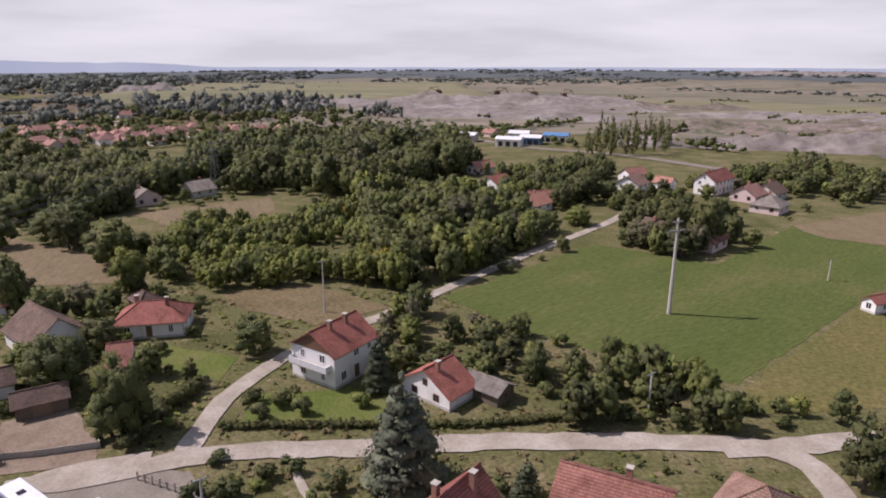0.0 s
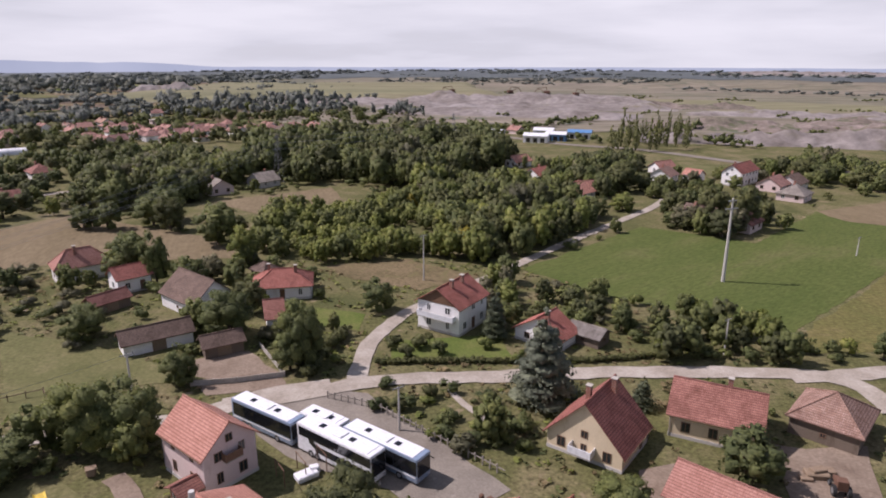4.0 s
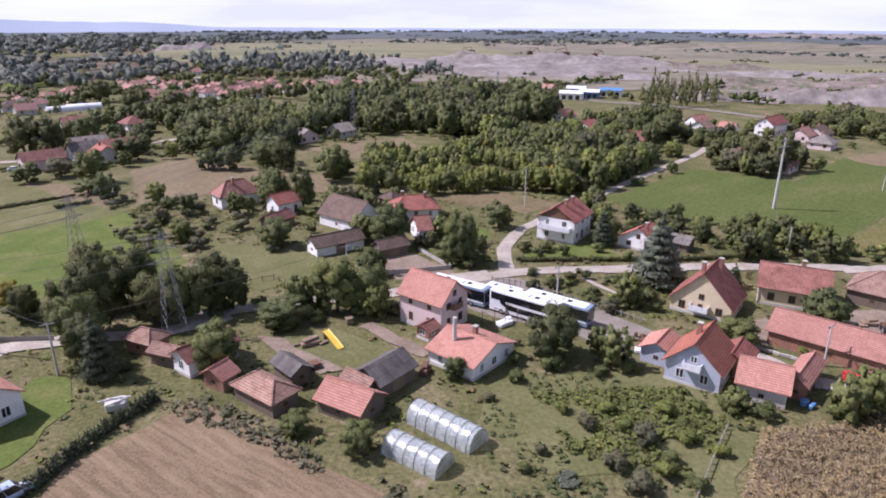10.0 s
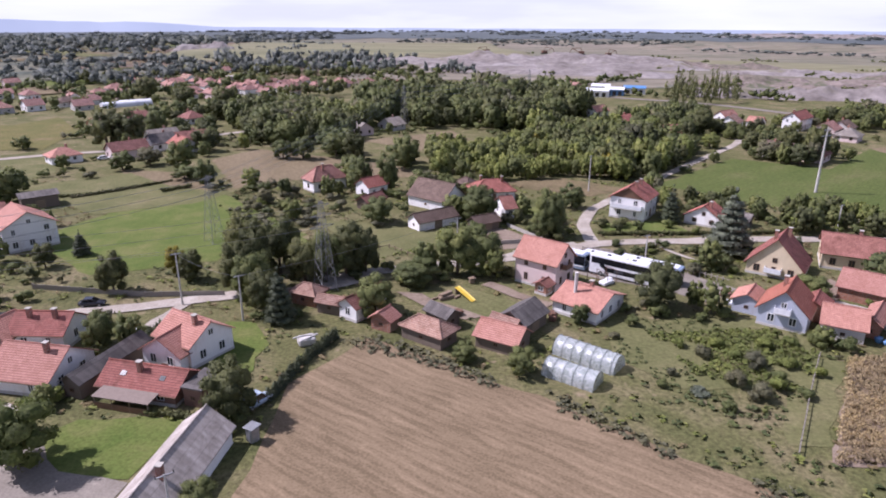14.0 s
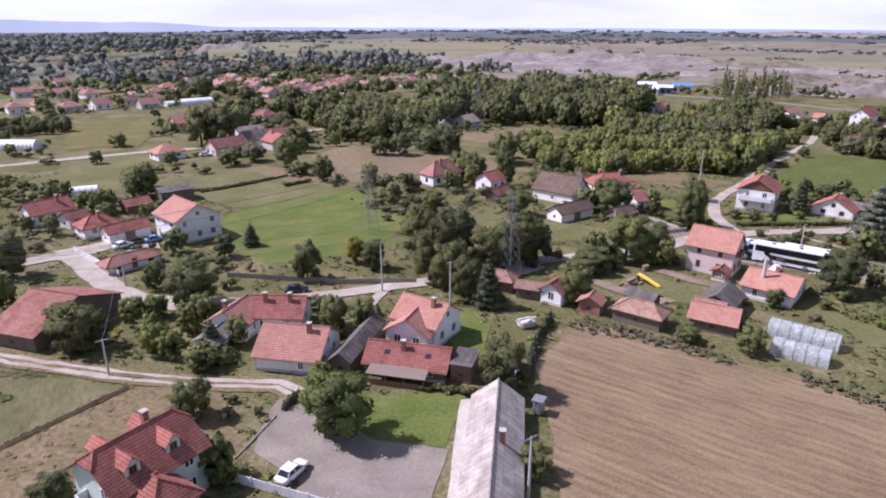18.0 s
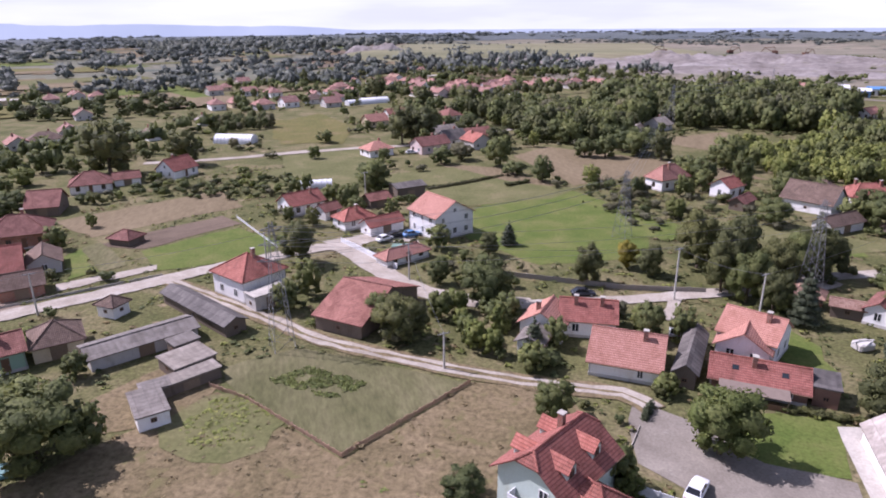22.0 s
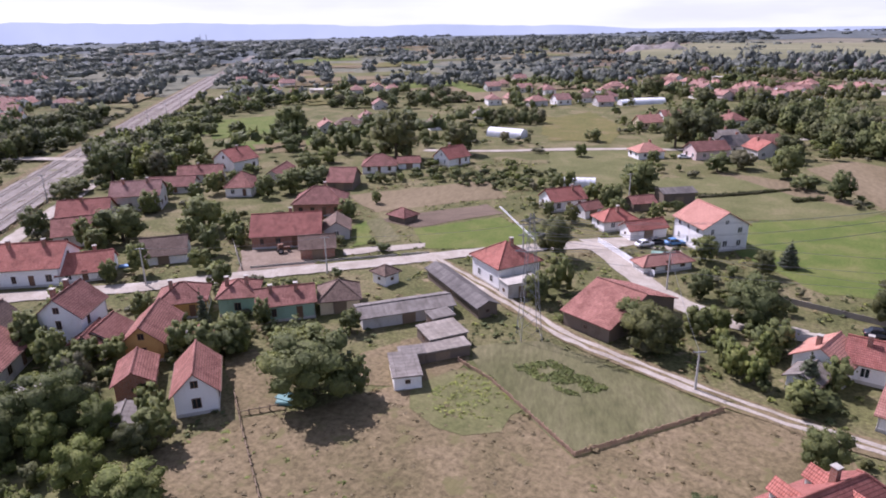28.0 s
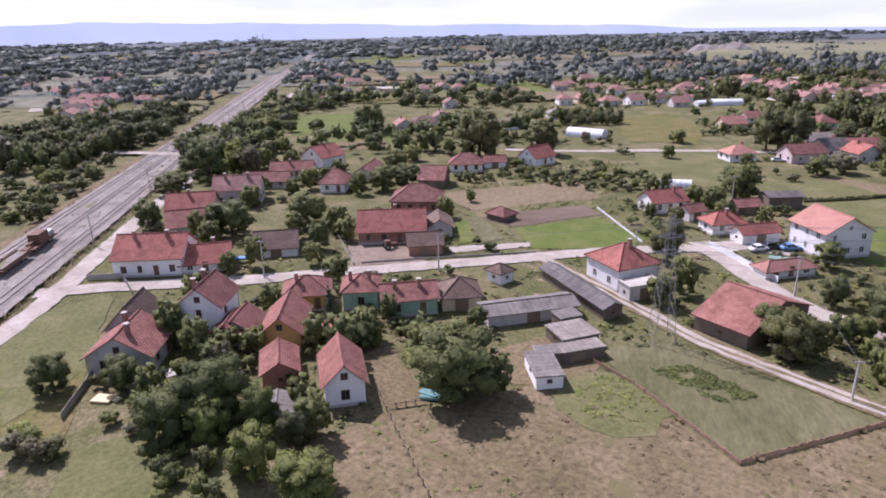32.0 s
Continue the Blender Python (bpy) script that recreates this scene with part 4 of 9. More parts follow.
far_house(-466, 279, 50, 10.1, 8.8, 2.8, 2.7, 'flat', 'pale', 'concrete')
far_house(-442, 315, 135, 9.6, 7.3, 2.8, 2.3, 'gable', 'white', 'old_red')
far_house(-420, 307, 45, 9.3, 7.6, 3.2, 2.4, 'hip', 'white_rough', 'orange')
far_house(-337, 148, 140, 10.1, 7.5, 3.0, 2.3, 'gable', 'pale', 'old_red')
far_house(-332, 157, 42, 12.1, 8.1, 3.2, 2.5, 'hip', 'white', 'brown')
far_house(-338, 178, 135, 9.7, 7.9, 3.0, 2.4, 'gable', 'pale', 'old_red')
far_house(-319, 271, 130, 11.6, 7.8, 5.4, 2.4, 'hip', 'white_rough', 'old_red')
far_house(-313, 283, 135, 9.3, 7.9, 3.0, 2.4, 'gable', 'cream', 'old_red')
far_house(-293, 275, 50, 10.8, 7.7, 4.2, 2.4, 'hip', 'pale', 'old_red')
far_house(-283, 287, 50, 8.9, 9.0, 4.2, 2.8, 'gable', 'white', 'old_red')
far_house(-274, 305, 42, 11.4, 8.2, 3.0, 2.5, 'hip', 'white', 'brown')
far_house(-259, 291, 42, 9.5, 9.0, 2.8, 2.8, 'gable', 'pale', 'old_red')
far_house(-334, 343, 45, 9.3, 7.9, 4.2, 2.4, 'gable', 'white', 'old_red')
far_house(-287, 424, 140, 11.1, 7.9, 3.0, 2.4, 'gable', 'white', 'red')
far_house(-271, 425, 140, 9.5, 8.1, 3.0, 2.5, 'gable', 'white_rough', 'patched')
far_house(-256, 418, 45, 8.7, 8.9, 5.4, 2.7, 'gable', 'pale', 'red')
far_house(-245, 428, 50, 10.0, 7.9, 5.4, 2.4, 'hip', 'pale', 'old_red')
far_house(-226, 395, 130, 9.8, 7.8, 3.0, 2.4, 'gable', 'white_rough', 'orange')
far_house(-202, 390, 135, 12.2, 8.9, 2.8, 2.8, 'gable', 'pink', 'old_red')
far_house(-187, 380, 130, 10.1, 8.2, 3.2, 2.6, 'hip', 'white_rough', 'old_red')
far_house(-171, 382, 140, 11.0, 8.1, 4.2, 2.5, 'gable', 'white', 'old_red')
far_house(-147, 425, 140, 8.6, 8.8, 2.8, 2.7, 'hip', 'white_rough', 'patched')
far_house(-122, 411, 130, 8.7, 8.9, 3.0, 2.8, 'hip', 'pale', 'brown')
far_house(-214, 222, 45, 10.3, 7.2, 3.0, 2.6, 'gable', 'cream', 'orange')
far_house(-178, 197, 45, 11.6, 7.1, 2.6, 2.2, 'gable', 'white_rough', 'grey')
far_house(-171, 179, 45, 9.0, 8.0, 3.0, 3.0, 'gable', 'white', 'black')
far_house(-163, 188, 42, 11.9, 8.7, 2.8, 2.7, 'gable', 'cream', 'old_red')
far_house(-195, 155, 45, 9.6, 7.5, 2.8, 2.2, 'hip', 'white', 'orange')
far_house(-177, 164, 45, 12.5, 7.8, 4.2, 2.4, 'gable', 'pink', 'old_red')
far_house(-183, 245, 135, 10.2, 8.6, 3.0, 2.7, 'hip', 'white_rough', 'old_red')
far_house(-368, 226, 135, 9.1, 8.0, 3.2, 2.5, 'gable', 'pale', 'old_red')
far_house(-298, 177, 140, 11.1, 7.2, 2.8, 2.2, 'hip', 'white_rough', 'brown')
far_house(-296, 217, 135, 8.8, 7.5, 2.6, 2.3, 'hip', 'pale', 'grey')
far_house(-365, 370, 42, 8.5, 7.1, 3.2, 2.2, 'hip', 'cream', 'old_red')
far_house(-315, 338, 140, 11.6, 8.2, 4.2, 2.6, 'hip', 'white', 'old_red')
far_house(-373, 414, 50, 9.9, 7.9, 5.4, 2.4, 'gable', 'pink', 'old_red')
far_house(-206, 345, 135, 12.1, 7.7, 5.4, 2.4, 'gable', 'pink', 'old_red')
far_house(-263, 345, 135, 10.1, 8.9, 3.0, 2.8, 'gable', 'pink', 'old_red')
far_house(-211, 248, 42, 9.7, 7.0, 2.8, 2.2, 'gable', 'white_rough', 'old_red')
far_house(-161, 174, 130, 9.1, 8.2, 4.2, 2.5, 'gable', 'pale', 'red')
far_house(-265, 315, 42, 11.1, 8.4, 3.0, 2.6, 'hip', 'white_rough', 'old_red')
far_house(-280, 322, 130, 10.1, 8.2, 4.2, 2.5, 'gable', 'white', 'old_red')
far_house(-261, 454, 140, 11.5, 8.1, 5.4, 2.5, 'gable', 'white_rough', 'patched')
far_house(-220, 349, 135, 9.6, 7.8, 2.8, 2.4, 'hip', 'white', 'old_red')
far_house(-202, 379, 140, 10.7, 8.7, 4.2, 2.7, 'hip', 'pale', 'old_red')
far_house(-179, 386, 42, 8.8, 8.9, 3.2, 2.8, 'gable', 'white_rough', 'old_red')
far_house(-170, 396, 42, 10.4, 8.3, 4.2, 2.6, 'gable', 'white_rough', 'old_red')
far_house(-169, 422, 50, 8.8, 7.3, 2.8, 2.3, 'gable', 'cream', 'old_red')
far_house(-270, 547, 50, 10.6, 7.3, 2.8, 2.3, 'gable', 'white', 'red')
far_house(-232, 477, 42, 9.6, 8.8, 3.2, 2.7, 'flat', 'pink', 'concrete')
far_house(-135, 423, 130, 11.4, 8.3, 3.0, 2.6, 'hip', 'pink', 'old_red')
far_house(-87, 227, 50, 8.5, 8.8, 2.6, 2.7, 'gable', 'pale', 'grey')
far_house(-117, 246, 140, 11.9, 8.0, 2.8, 2.5, 'hip', 'white', 'old_red')
far_house(-251, 395, 135, 10.1, 8.4, 4.2, 2.6, 'gable', 'white', 'red')
far_house(-234, 413, 135, 12.4, 7.6, 2.8, 2.3, 'gable', 'white_rough', 'old_red')
far_house(-204, 355, 50, 9.0, 8.2, 2.8, 2.5, 'gable', 'white', 'red')
far_house(-103, 423, 130, 12.1, 8.1, 4.2, 2.5, 'gable', 'pink', 'old_red')
far_house(70, 237, 50, 9.0, 8.7, 2.7, 2.7, 'gable', 'white', 'patched')
far_house(104, 217, 42, 9.0, 8.7, 2.7, 2.7, 'gable', 'pink', 'old_red')
far_house(113, 221, 42, 9.0, 8.6, 2.7, 2.7, 'gable', 'pale', 'brown')
far_house(103, 200, 45, 9.0, 8.8, 2.7, 2.7, 'hip', 'pink', 'grey')
far_house(29, 203, 45, 9.0, 8.0, 2.7, 2.5, 'gable', 'white', 'orange')
far_house(20, 237, 45, 9.0, 8.7, 2.7, 2.7, 'gable', 'white', 'red')
far_house(58, 167, 130, 9.0, 8.8, 2.7, 2.7, 'gable', 'pale', 'brown')
far_house(67, 160, 45, 9.0, 8.2, 2.7, 2.6, 'gable', 'pink', 'old_red')
far_house(30, 407, 130, 9.0, 7.4, 2.7, 2.3, 'gable', 'pink', 'old_red')
far_house(-115, 238, 140, 9.0, 7.8, 2.7, 2.4, 'hip', 'cream', 'old_red')
far_house(-100, 213, 130, 9.0, 8.6, 2.7, 2.7, 'gable', 'pink', 'grey')
far_house(-614, 136, 135, 9.4, 8.0, 4.2, 2.5, 'gable', 'pale', 'brown')
far_house(-546, 99, 42, 11.5, 7.4, 3.2, 2.3, 'gable', 'white', 'brown')
far_house(-549, 112, 42, 10.9, 8.4, 3.0, 2.6, 'gable', 'white_rough', 'old_red')
far_house(-771, 150, 130, 11.0, 8.4, 3.2, 2.6, 'gable', 'white', 'brown')
far_house(-753, 158, 50, 11.1, 7.0, 5.4, 2.2, 'hip', 'white', 'old_red')
far_house(-810, 263, 135, 11.9, 7.2, 3.2, 2.2, 'hip', 'white_rough', 'orange')
far_house(-691, 223, 50, 8.8, 8.7, 2.6, 2.7, 'gable', 'pink', 'grey')
far_house(-492, 82, 135, 11.2, 7.5, 5.4, 2.3, 'gable', 'pink', 'old_red')
far_house(-475, 37, 50, 9.2, 7.4, 2.8, 2.3, 'hip', 'pink', 'old_red')
far_house(-660, 146, 45, 12.2, 8.3, 4.2, 2.6, 'gable', 'white_rough', 'old_red')
far_house(-692, 178, 135, 10.4, 8.1, 5.4, 2.5, 'gable', 'pale', 'old_red')
far_house(-594, 139, 135, 11.5, 7.1, 3.0, 2.2, 'gable', 'white', 'old_red')
far_house(-440, 194, 130, 10.8, 7.4, 5.4, 2.3, 'hip', 'pale', 'old_red')
far_house(-486, 257, 135, 11.3, 8.9, 3.0, 2.8, 'gable', 'white', 'old_red')
far_house(-465, 255, 42, 8.6, 7.4, 3.2, 2.3, 'hip', 'cream', 'old_red')
far_house(-455, 273, 42, 11.7, 7.3, 4.2, 2.3, 'flat', 'cream', 'concrete')
far_house(-587, 315, 45, 8.5, 8.4, 4.2, 2.6, 'gable', 'pink', 'old_red')
far_house(-584, 349, 45, 9.0, 7.6, 5.4, 2.4, 'hip', 'white', 'old_red')
far_house(-641, 385, 50, 10.6, 7.4, 5.4, 2.3, 'hip', 'pale', 'red')
far_house(-529, 312, 42, 11.1, 7.8, 3.0, 2.4, 'gable', 'white', 'orange')
far_house(-433, 307, 130, 9.2, 7.6, 4.2, 2.3, 'gable', 'pale', 'orange')
far_house(-434, 284, 130, 11.4, 8.9, 5.4, 2.7, 'hip', 'pale', 'old_red')
far_house(-359, 343, 50, 9.8, 8.1, 5.4, 2.5, 'gable', 'pale', 'old_red')
far_house(-276, 344, 50, 10.4, 7.2, 5.4, 2.2, 'hip', 'white', 'old_red')
far_house(-283, 381, 45, 11.9, 8.1, 3.2, 2.5, 'hip', 'pink', 'old_red')
far_house(-200, 402, 140, 9.2, 8.2, 3.2, 2.6, 'hip', 'white_rough', 'old_red')
far_house(-190, 427, 50, 10.4, 7.6, 2.8, 2.3, 'gable', 'pale', 'old_red')
far_house(-177, 414, 45, 9.9, 8.2, 3.2, 2.5, 'gable', 'white', 'red')
far_house(-707, 166, 130, 11.7, 7.1, 3.0, 2.2, 'hip', 'white', 'old_red')
far_house(-601, 134, 45, 12.2, 8.8, 2.8, 2.7, 'gable', 'white', 'old_red')
far_house(-594, 120, 130, 8.9, 8.3, 3.0, 2.6, 'hip', 'white', 'red')
far_house(-237, 433, 45, 8.7, 7.3, 3.0, 2.3, 'hip', 'white_rough', 'orange')
far_house(-190, 369, 42, 9.9, 7.6, 5.4, 2.3, 'hip', 'white', 'red')
far_house(-226, 366, 42, 12.3, 7.3, 3.2, 2.3, 'hip', 'pink', 'old_red')
far_house(-257, 407, 135, 9.9, 8.5, 5.4, 2.6, 'hip', 'pale', 'old_red')
far_house(-259, 536, 42, 10.3, 9.0, 5.4, 2.8, 'gable', 'white', 'old_red')
far_house(-168, 408, 130, 12.3, 8.4, 5.4, 2.6, 'gable', 'cream', 'old_red')
far_house(-169, 445, 130, 9.1, 8.9, 3.2, 2.8, 'hip', 'white', 'orange')
far_house(-162, 369, 135, 9.7, 7.7, 3.0, 2.4, 'hip', 'white', 'old_red')
far_house(-138, 434, 135, 11.8, 7.4, 2.8, 2.3, 'gable', 'white', 'red')
far_house(-119, 426, 50, 12.0, 7.0, 5.4, 2.2, 'hip', 'white', 'old_red')
far_house(-94, 408, 130, 10.1, 7.5, 4.2, 2.3, 'gable', 'cream', 'red')
far_house(-201, 418, 140, 11.7, 7.2, 2.8, 2.2, 'gable', 'white', 'old_red')
far_house(-225, 425, 135, 11.2, 7.1, 3.0, 2.2, 'hip', 'pale', 'old_red')
far_house(-177, 361, 140, 9.0, 7.7, 2.8, 2.4, 'gable', 'pale', 'old_red')
far_house(-150, 401, 140, 12.2, 7.9, 2.8, 2.4, 'gable', 'white', 'old_red')
# houses along the gravel square
house('pink_house', -46.0, 47.2, 141, 8.6, 6.8, 5.3, 2.9, wall='pink', roof='orange', chim=0)
house('low_house', -40.4, 34.4, 139, 8.2, 9.5, 2.4, 1.7, wall='white', roof='orange', chim=1)
house('cream_house', 0.9, 52.4, 53, 8.3, 9.8, 2.6, 5.1, wall='cream', roof='red', chim=2)
house('blue_house', -8.8, 30.0, 53, 7.9, 7.2, 3.3, 3.3, wall='blue', roof='red_new', chim=1, brown=False)
house('outbuilding', -2.1, 25.5, 150, 5.8, 6.5, 2.6, 2.0, wall='pale', roof='orange')
house('outbuilding', 4.0, 26.9, 48, 8.3, 2.4, 2.6, 0.8, wall='brick', roof='orange')
house('long_barn', 13.7, 36.2, 138, 16.9, 7.0, 2.6, 2.2, wall='brick', roof='orange')
house('brick_house', 17.3, 56.0, 153, 10.6, 9.0, 3.4, 2.8, wall='cream', roof='old_red', chim=1)
# open_barn: dark wood wall in place of the shaded open front on posts
house('open_barn', 32.2, 55.4, 137, 8.0, 8.6, 2.8, 2.7, style='hip', wall='wood', roof='patched')
house('balcony_house', -16.7, 91.5, 56, 9.5, 8.8, 5.4, 2.8, wall='white', roof='red', chim=2)
house('cottage', -0.7, 84.0, 49, 5.6, 9.0, 2.2, 2.8, wall='white', roof='red', chim=1)
house('white_cottage', -51.5, 107.5, 10, 11.5, 8.0, 3.0, 2.4, style='hip', wall='white', roof='red', chim=2)
# farmyards beyond the square
house('barn', -66.5, 100.5, 140, 12.0, 9.0, 3.0, 3.6, wall='white', roof='brown')
house('white_barn', -67.3, 82.3, 35, 11.0, 4.8, 2.3, 1.5, wall='white', roof='brown')
house('shed', -55.3, 79.7, 32, 6.2, 3.8, 2.2, 1.2, wall='wood', roof='brown')
house('pyramid_house', -99.2, 118.6, 39, 10.7, 6.2, 3.6, 3.0, style='hip', wall='white', roof='orange', chim=1)
house('cottage', -84.7, 110.8, 44, 6.8, 5.8, 3.4, 1.8, wall='white', roof='red')
house('shed', -83.7, 99.0, 54, 7.1, 3.7, 2.2, 1.2, wall='wood', roof='old_red')
house('barn', -57.9, 117.9, 139, 4.9, 4.1, 2.2, 1.3, style='hip', wall='wood', roof='brown')
house('cottage', -49.2, 90.6, 18, 2.9, 6.8, 3.0, 2.1, wall='white', roof='old_red')
# farm sheds beside the stubble field
house('dark_shed', -52.5, 27.8, 51, 6.7, 5.1, 2.4, 1.6, wall='wood', roof='black')
house('shed', -56.2, 21.4, 149, 6.7, 5.0, 2.2, 1.6, wall='wood', roof='orange')
house('shed', -55.4, 25.2, 140, 4.4, 2.6, 2.2, 0.8, wall='wood', roof='patched')
house('brown_barn', -67.4, 23.4, 143, 7.6, 4.1, 2.4, 1.3, style='hip', wall='wood', roof='patched')
house('shed', -74.5, 27.3, 61, 2.5, 3.6, 2.2, 1.1, wall='brick', roof='orange')
house('dark_shed', -65.3, 29.3, 134, 4.8, 2.9, 2.2, 0.9, wall='wood', roof='black')
house('shed', -88.6, 37.5, 155, 4.9, 3.5, 2.4, 1.1, style='hip', wall='brick', roof='patched')
house('shed', -83.8, 33.4, 159, 4.6, 2.4, 2.2, 0.7, wall='wood', roof='patched')
house('cottage', -78.4, 33.3, 53, 8.0, 3.8, 2.8, 1.2, wall='white', roof='old_red')
# houses round the crossroads
house('new_house', -156.3, 68.4, 136, 10.4, 10.3, 5.4, 2.9, wall='white_rough', roof='orange', chim=0)
house('hip_house', -177.5, 69.8, 48, 7.9, 5.7, 2.7, 1.8, style='hip', wall='white', roof='red', chim=1)
house('garage', -169.8, 66.9, 49, 9.0, 4.2, 2.4, 1.3, wall='white', roof='red')
house('red_house', -194.5, 80.0, 52, 9.5, 7.0, 3.0, 2.2, wall='white', roof='red', chim=1)
house('low_cottage', -160.7, 48.6, 49, 10.4, 3.7, 1.9, 1.1, style='hip', wall='white', roof='orange')
house('white_house', -184.3, 29.2, 61, 8.9, 9.0, 4.4, 2.8, style='hip', wall='white', roof='red', chim=1)
house('flat_annex', -178.8, 24.0, 55, 6.3, 3.3, 2.6, 0.2, style='flat', wall='pale', roof='concrete')
# big_barn: dark wood walls stand in for the shade of its open gable
house('big_barn', -160.5, 22.9, 162, 8.7, 17.0, 2.6, 3.0, wall='wood', roof='old_red')
house('street_house', -131.5, 20.6, 74, 6.1, 6.4, 2.7, 2.0, wall='white', roof='orange', chim=1)
house('street_house', -125.2, 22.7, 178, 8.1, 6.6, 3.0, 2.0, wall='white', roof='red', chim=2)
house('street_house', -120.2, 12.0, 169, 9.2, 9.0, 2.4, 2.8, wall='white', roof='orange', chim=1)
house('dark_shed', -111.6, 12.9, 73, 12.7, 2.6, 2.6, 1.0, wall='wood', roof='black')
house('gable_house', -101.9, 19.2, 148, 7.8, 7.5, 3.6, 2.4, wall='white', roof='orange', chim=1, over=0.35)
house('restaurant_house', -104.0, 8.8, 166, 11.2, 5.9, 2.0, 1.8, wall='brown', roof='red', chim=1)
house('flat_annex', -96.4, 7.0, 163, 2.8, 4.7, 2.6, 0.2, style='flat', wall='brown', roof='black')
house('field_barn', -94.15, -13.3, 82.6, 22.0, 5.7, 2.4, 2.2, wall='white', roof='pale_grey', chim=1)
house('gable_house_wing', -103.7, 16.6, 68, 5.4, 6.8, 2.9, 2.1, wall='white', roof='orange')
# houses of the lower street
house('left_house', -229.6, -39.7, 130, 8.6, 8.8, 3.0, 2.8, wall='pale', roof='old_red', chim=2)
house('outbuilding', -222.8, -25.9, 123, 6.0, 5.5, 2.6, 1.7, wall='white', roof='old_red')
house('tall_house', -228.8, -27.1, 124, 7.5, 6.6, 5.9, 2.7, wall='white', roof='old_red', chim=2)
house('white_gable_house', -199.1, -27.6, 140, 8.7, 5.0, 3.4, 2.4, wall='white', roof='old_red')
house('ochre_house', -216.8, -22.0, 130, 9.9, 5.8, 3.2, 2.4, wall='ochre', roof='old_red')
house('shed', -208.6, -30.1, 141, 6.7, 4.6, 2.4, 1.4, wall='brick', roof='old_red')
house('green_house', -216.7, -5.5, 41, 6.0, 6.6, 3.5, 1.7, style='hip', wall='green', roof='old_red', chim=2)
house('green_house', -208.4, -3.0, 47, 8.9, 6.5, 3.1, 1.6, wall='green', roof='old_red', chim=2)
house('dark_hut', -202.8, 3.8, 43, 6.5, 6.7, 2.6, 2.1, style='hip', wall='cream', roof='brown')
house('ochre_house', -224.0, -11.2, 46, 7.5, 6.9, 3.1, 2.0, style='hip', wall='ochre', roof='old_red', chim=1)
house('long_house', -262.5, -16.4, 41, 13.0, 10.5, 3.8, 3.3, wall='white', roof='red', chim=2)
house('long_house', -255.1, -10.1, 52, 9.3, 8.1, 2.1, 2.5, wall='white', roof='red', chim=1)
house('white_barn', -250.4, 3.8, 47, 8.6, 8.1, 2.1, 2.5, wall='white', roof='brown')
house('brick_house', -236.6, 25.2, 40, 14.5, 10.5, 3.0, 3.3, wall='brick', roof='red', chim=1)
house('cottage', -230.1, 34.0, 130, 8.2, 5.5, 2.4, 1.7, wall='pale', roof='brown')
house('shed', -224.4, 21.5, 43, 6.9, 5.8, 2.4, 1.8, wall='brick', roof='brown')
house('hip_house', -246.9, 47.0, 33, 12.5, 9.9, 3.4, 3.1, style='hip', wall='brick', roof='old_red', chim=1)
house('house', -291.8, 10.7, 48, 11.4, 10.5, 2.4, 3.3, wall='cream', roof='red', chim=1)
house('house', -277.8, 0.8, 55, 9.1, 8.7, 3.0, 2.7, wall='pale', roof='old_red')
house('gable_house', -309.2, 72.4, 88, 10.0, 10.4, 3.8, 3.2, wall='white', roof='red', chim=1)
house('long_house', -305.4, 55.5, 42, 13.0, 6.4, 2.6, 2.0, wall='pale', roof='old_red', chim=1)
house('house', -292.5, 25.6, 44, 12.0, 9.0, 4.4, 2.8, wall='pale', roof='faded', chim=2)
house('long_house', -300.5, 41.5, 39, 13.0, 7.0, 2.3, 2.0, wall='pale', roof='old_red')
house('cottage', -280.4, 50.3, 35, 7.3, 10.5, 3.0, 3.3, style='hip', wall='white', roof='old_red')
house('shed', -283.3, 67.5, 116, 13.6, 4.6, 3.0, 1.4, wall='pale', roof='old_red')
house('cottage', -259.7, 70.6, 26, 7.4, 10.1, 2.6, 3.1, wall='wood', roof='old_red')
house('house', -263.5, 92.5, 35, 10.6, 8.4, 2.8, 2.8, style='hip', wall='white', roof='old_red')
house('house', -248.8, 113.4, 75, 9.6, 7.6, 3.0, 3.0, wall='white', roof='red', chim=1)
house('shed', -258.4, 101.6, 40, 7.0, 4.6, 2.2, 1.5, wall='white', roof='old_red')
# grey farm sheds
house('grey_shed', -190.6, 5.9, 51, 15.0, 5.2, 2.1, 0.7, wall='pale', roof='grey')
house('grey_shed', -180.7, 1.7, 57, 5.9, 5.2, 1.9, 0.2, style='flat', wall='wood', roof='grey')
house('grey_shed', -183.6, 5.7, 57, 3.6, 2.9, 2.2, 0.2, style='flat', wall='wood', roof='grey')
house('grey_shed', -179.2, -9.8, 133, 6.6, 3.6, 1.9, 0.2, style='flat', wall='white', roof='grey')
house('grey_shed', -178.3, -2.5, 53, 8.2, 2.6, 1.6, 0.2, style='flat', wall='wood', roof='grey')
house('grey_shed', -180.9, -5.8, 133, 2.4, 3.4, 1.7, 0.2, style='flat', wall='wood', roof='grey')
house('dark_barn', -187.3, 17.8, 148, 20.0, 3.5, 2.2, 0.8, wall='wood', roof='black')
house('hut', -202.5, 16.3, 168, 3.6, 3.2, 2.4, 1.0, style='hip', wall='white', roof='brown')
house('hut', -223.6, 50.6, 171, 5.4, 4.6, 1.7, 1.3, style='hip', wall='wood', roof='old_red')
house('dark_shed', -171.2, 99.1, 40, 8.5, 5.5, 3.2, 0.8, wall='wood', roof='black')
house('shed', -177.0, 88.5, 45, 6.0, 4.5, 2.2, 1.2, wall='wood', roof='old_red')
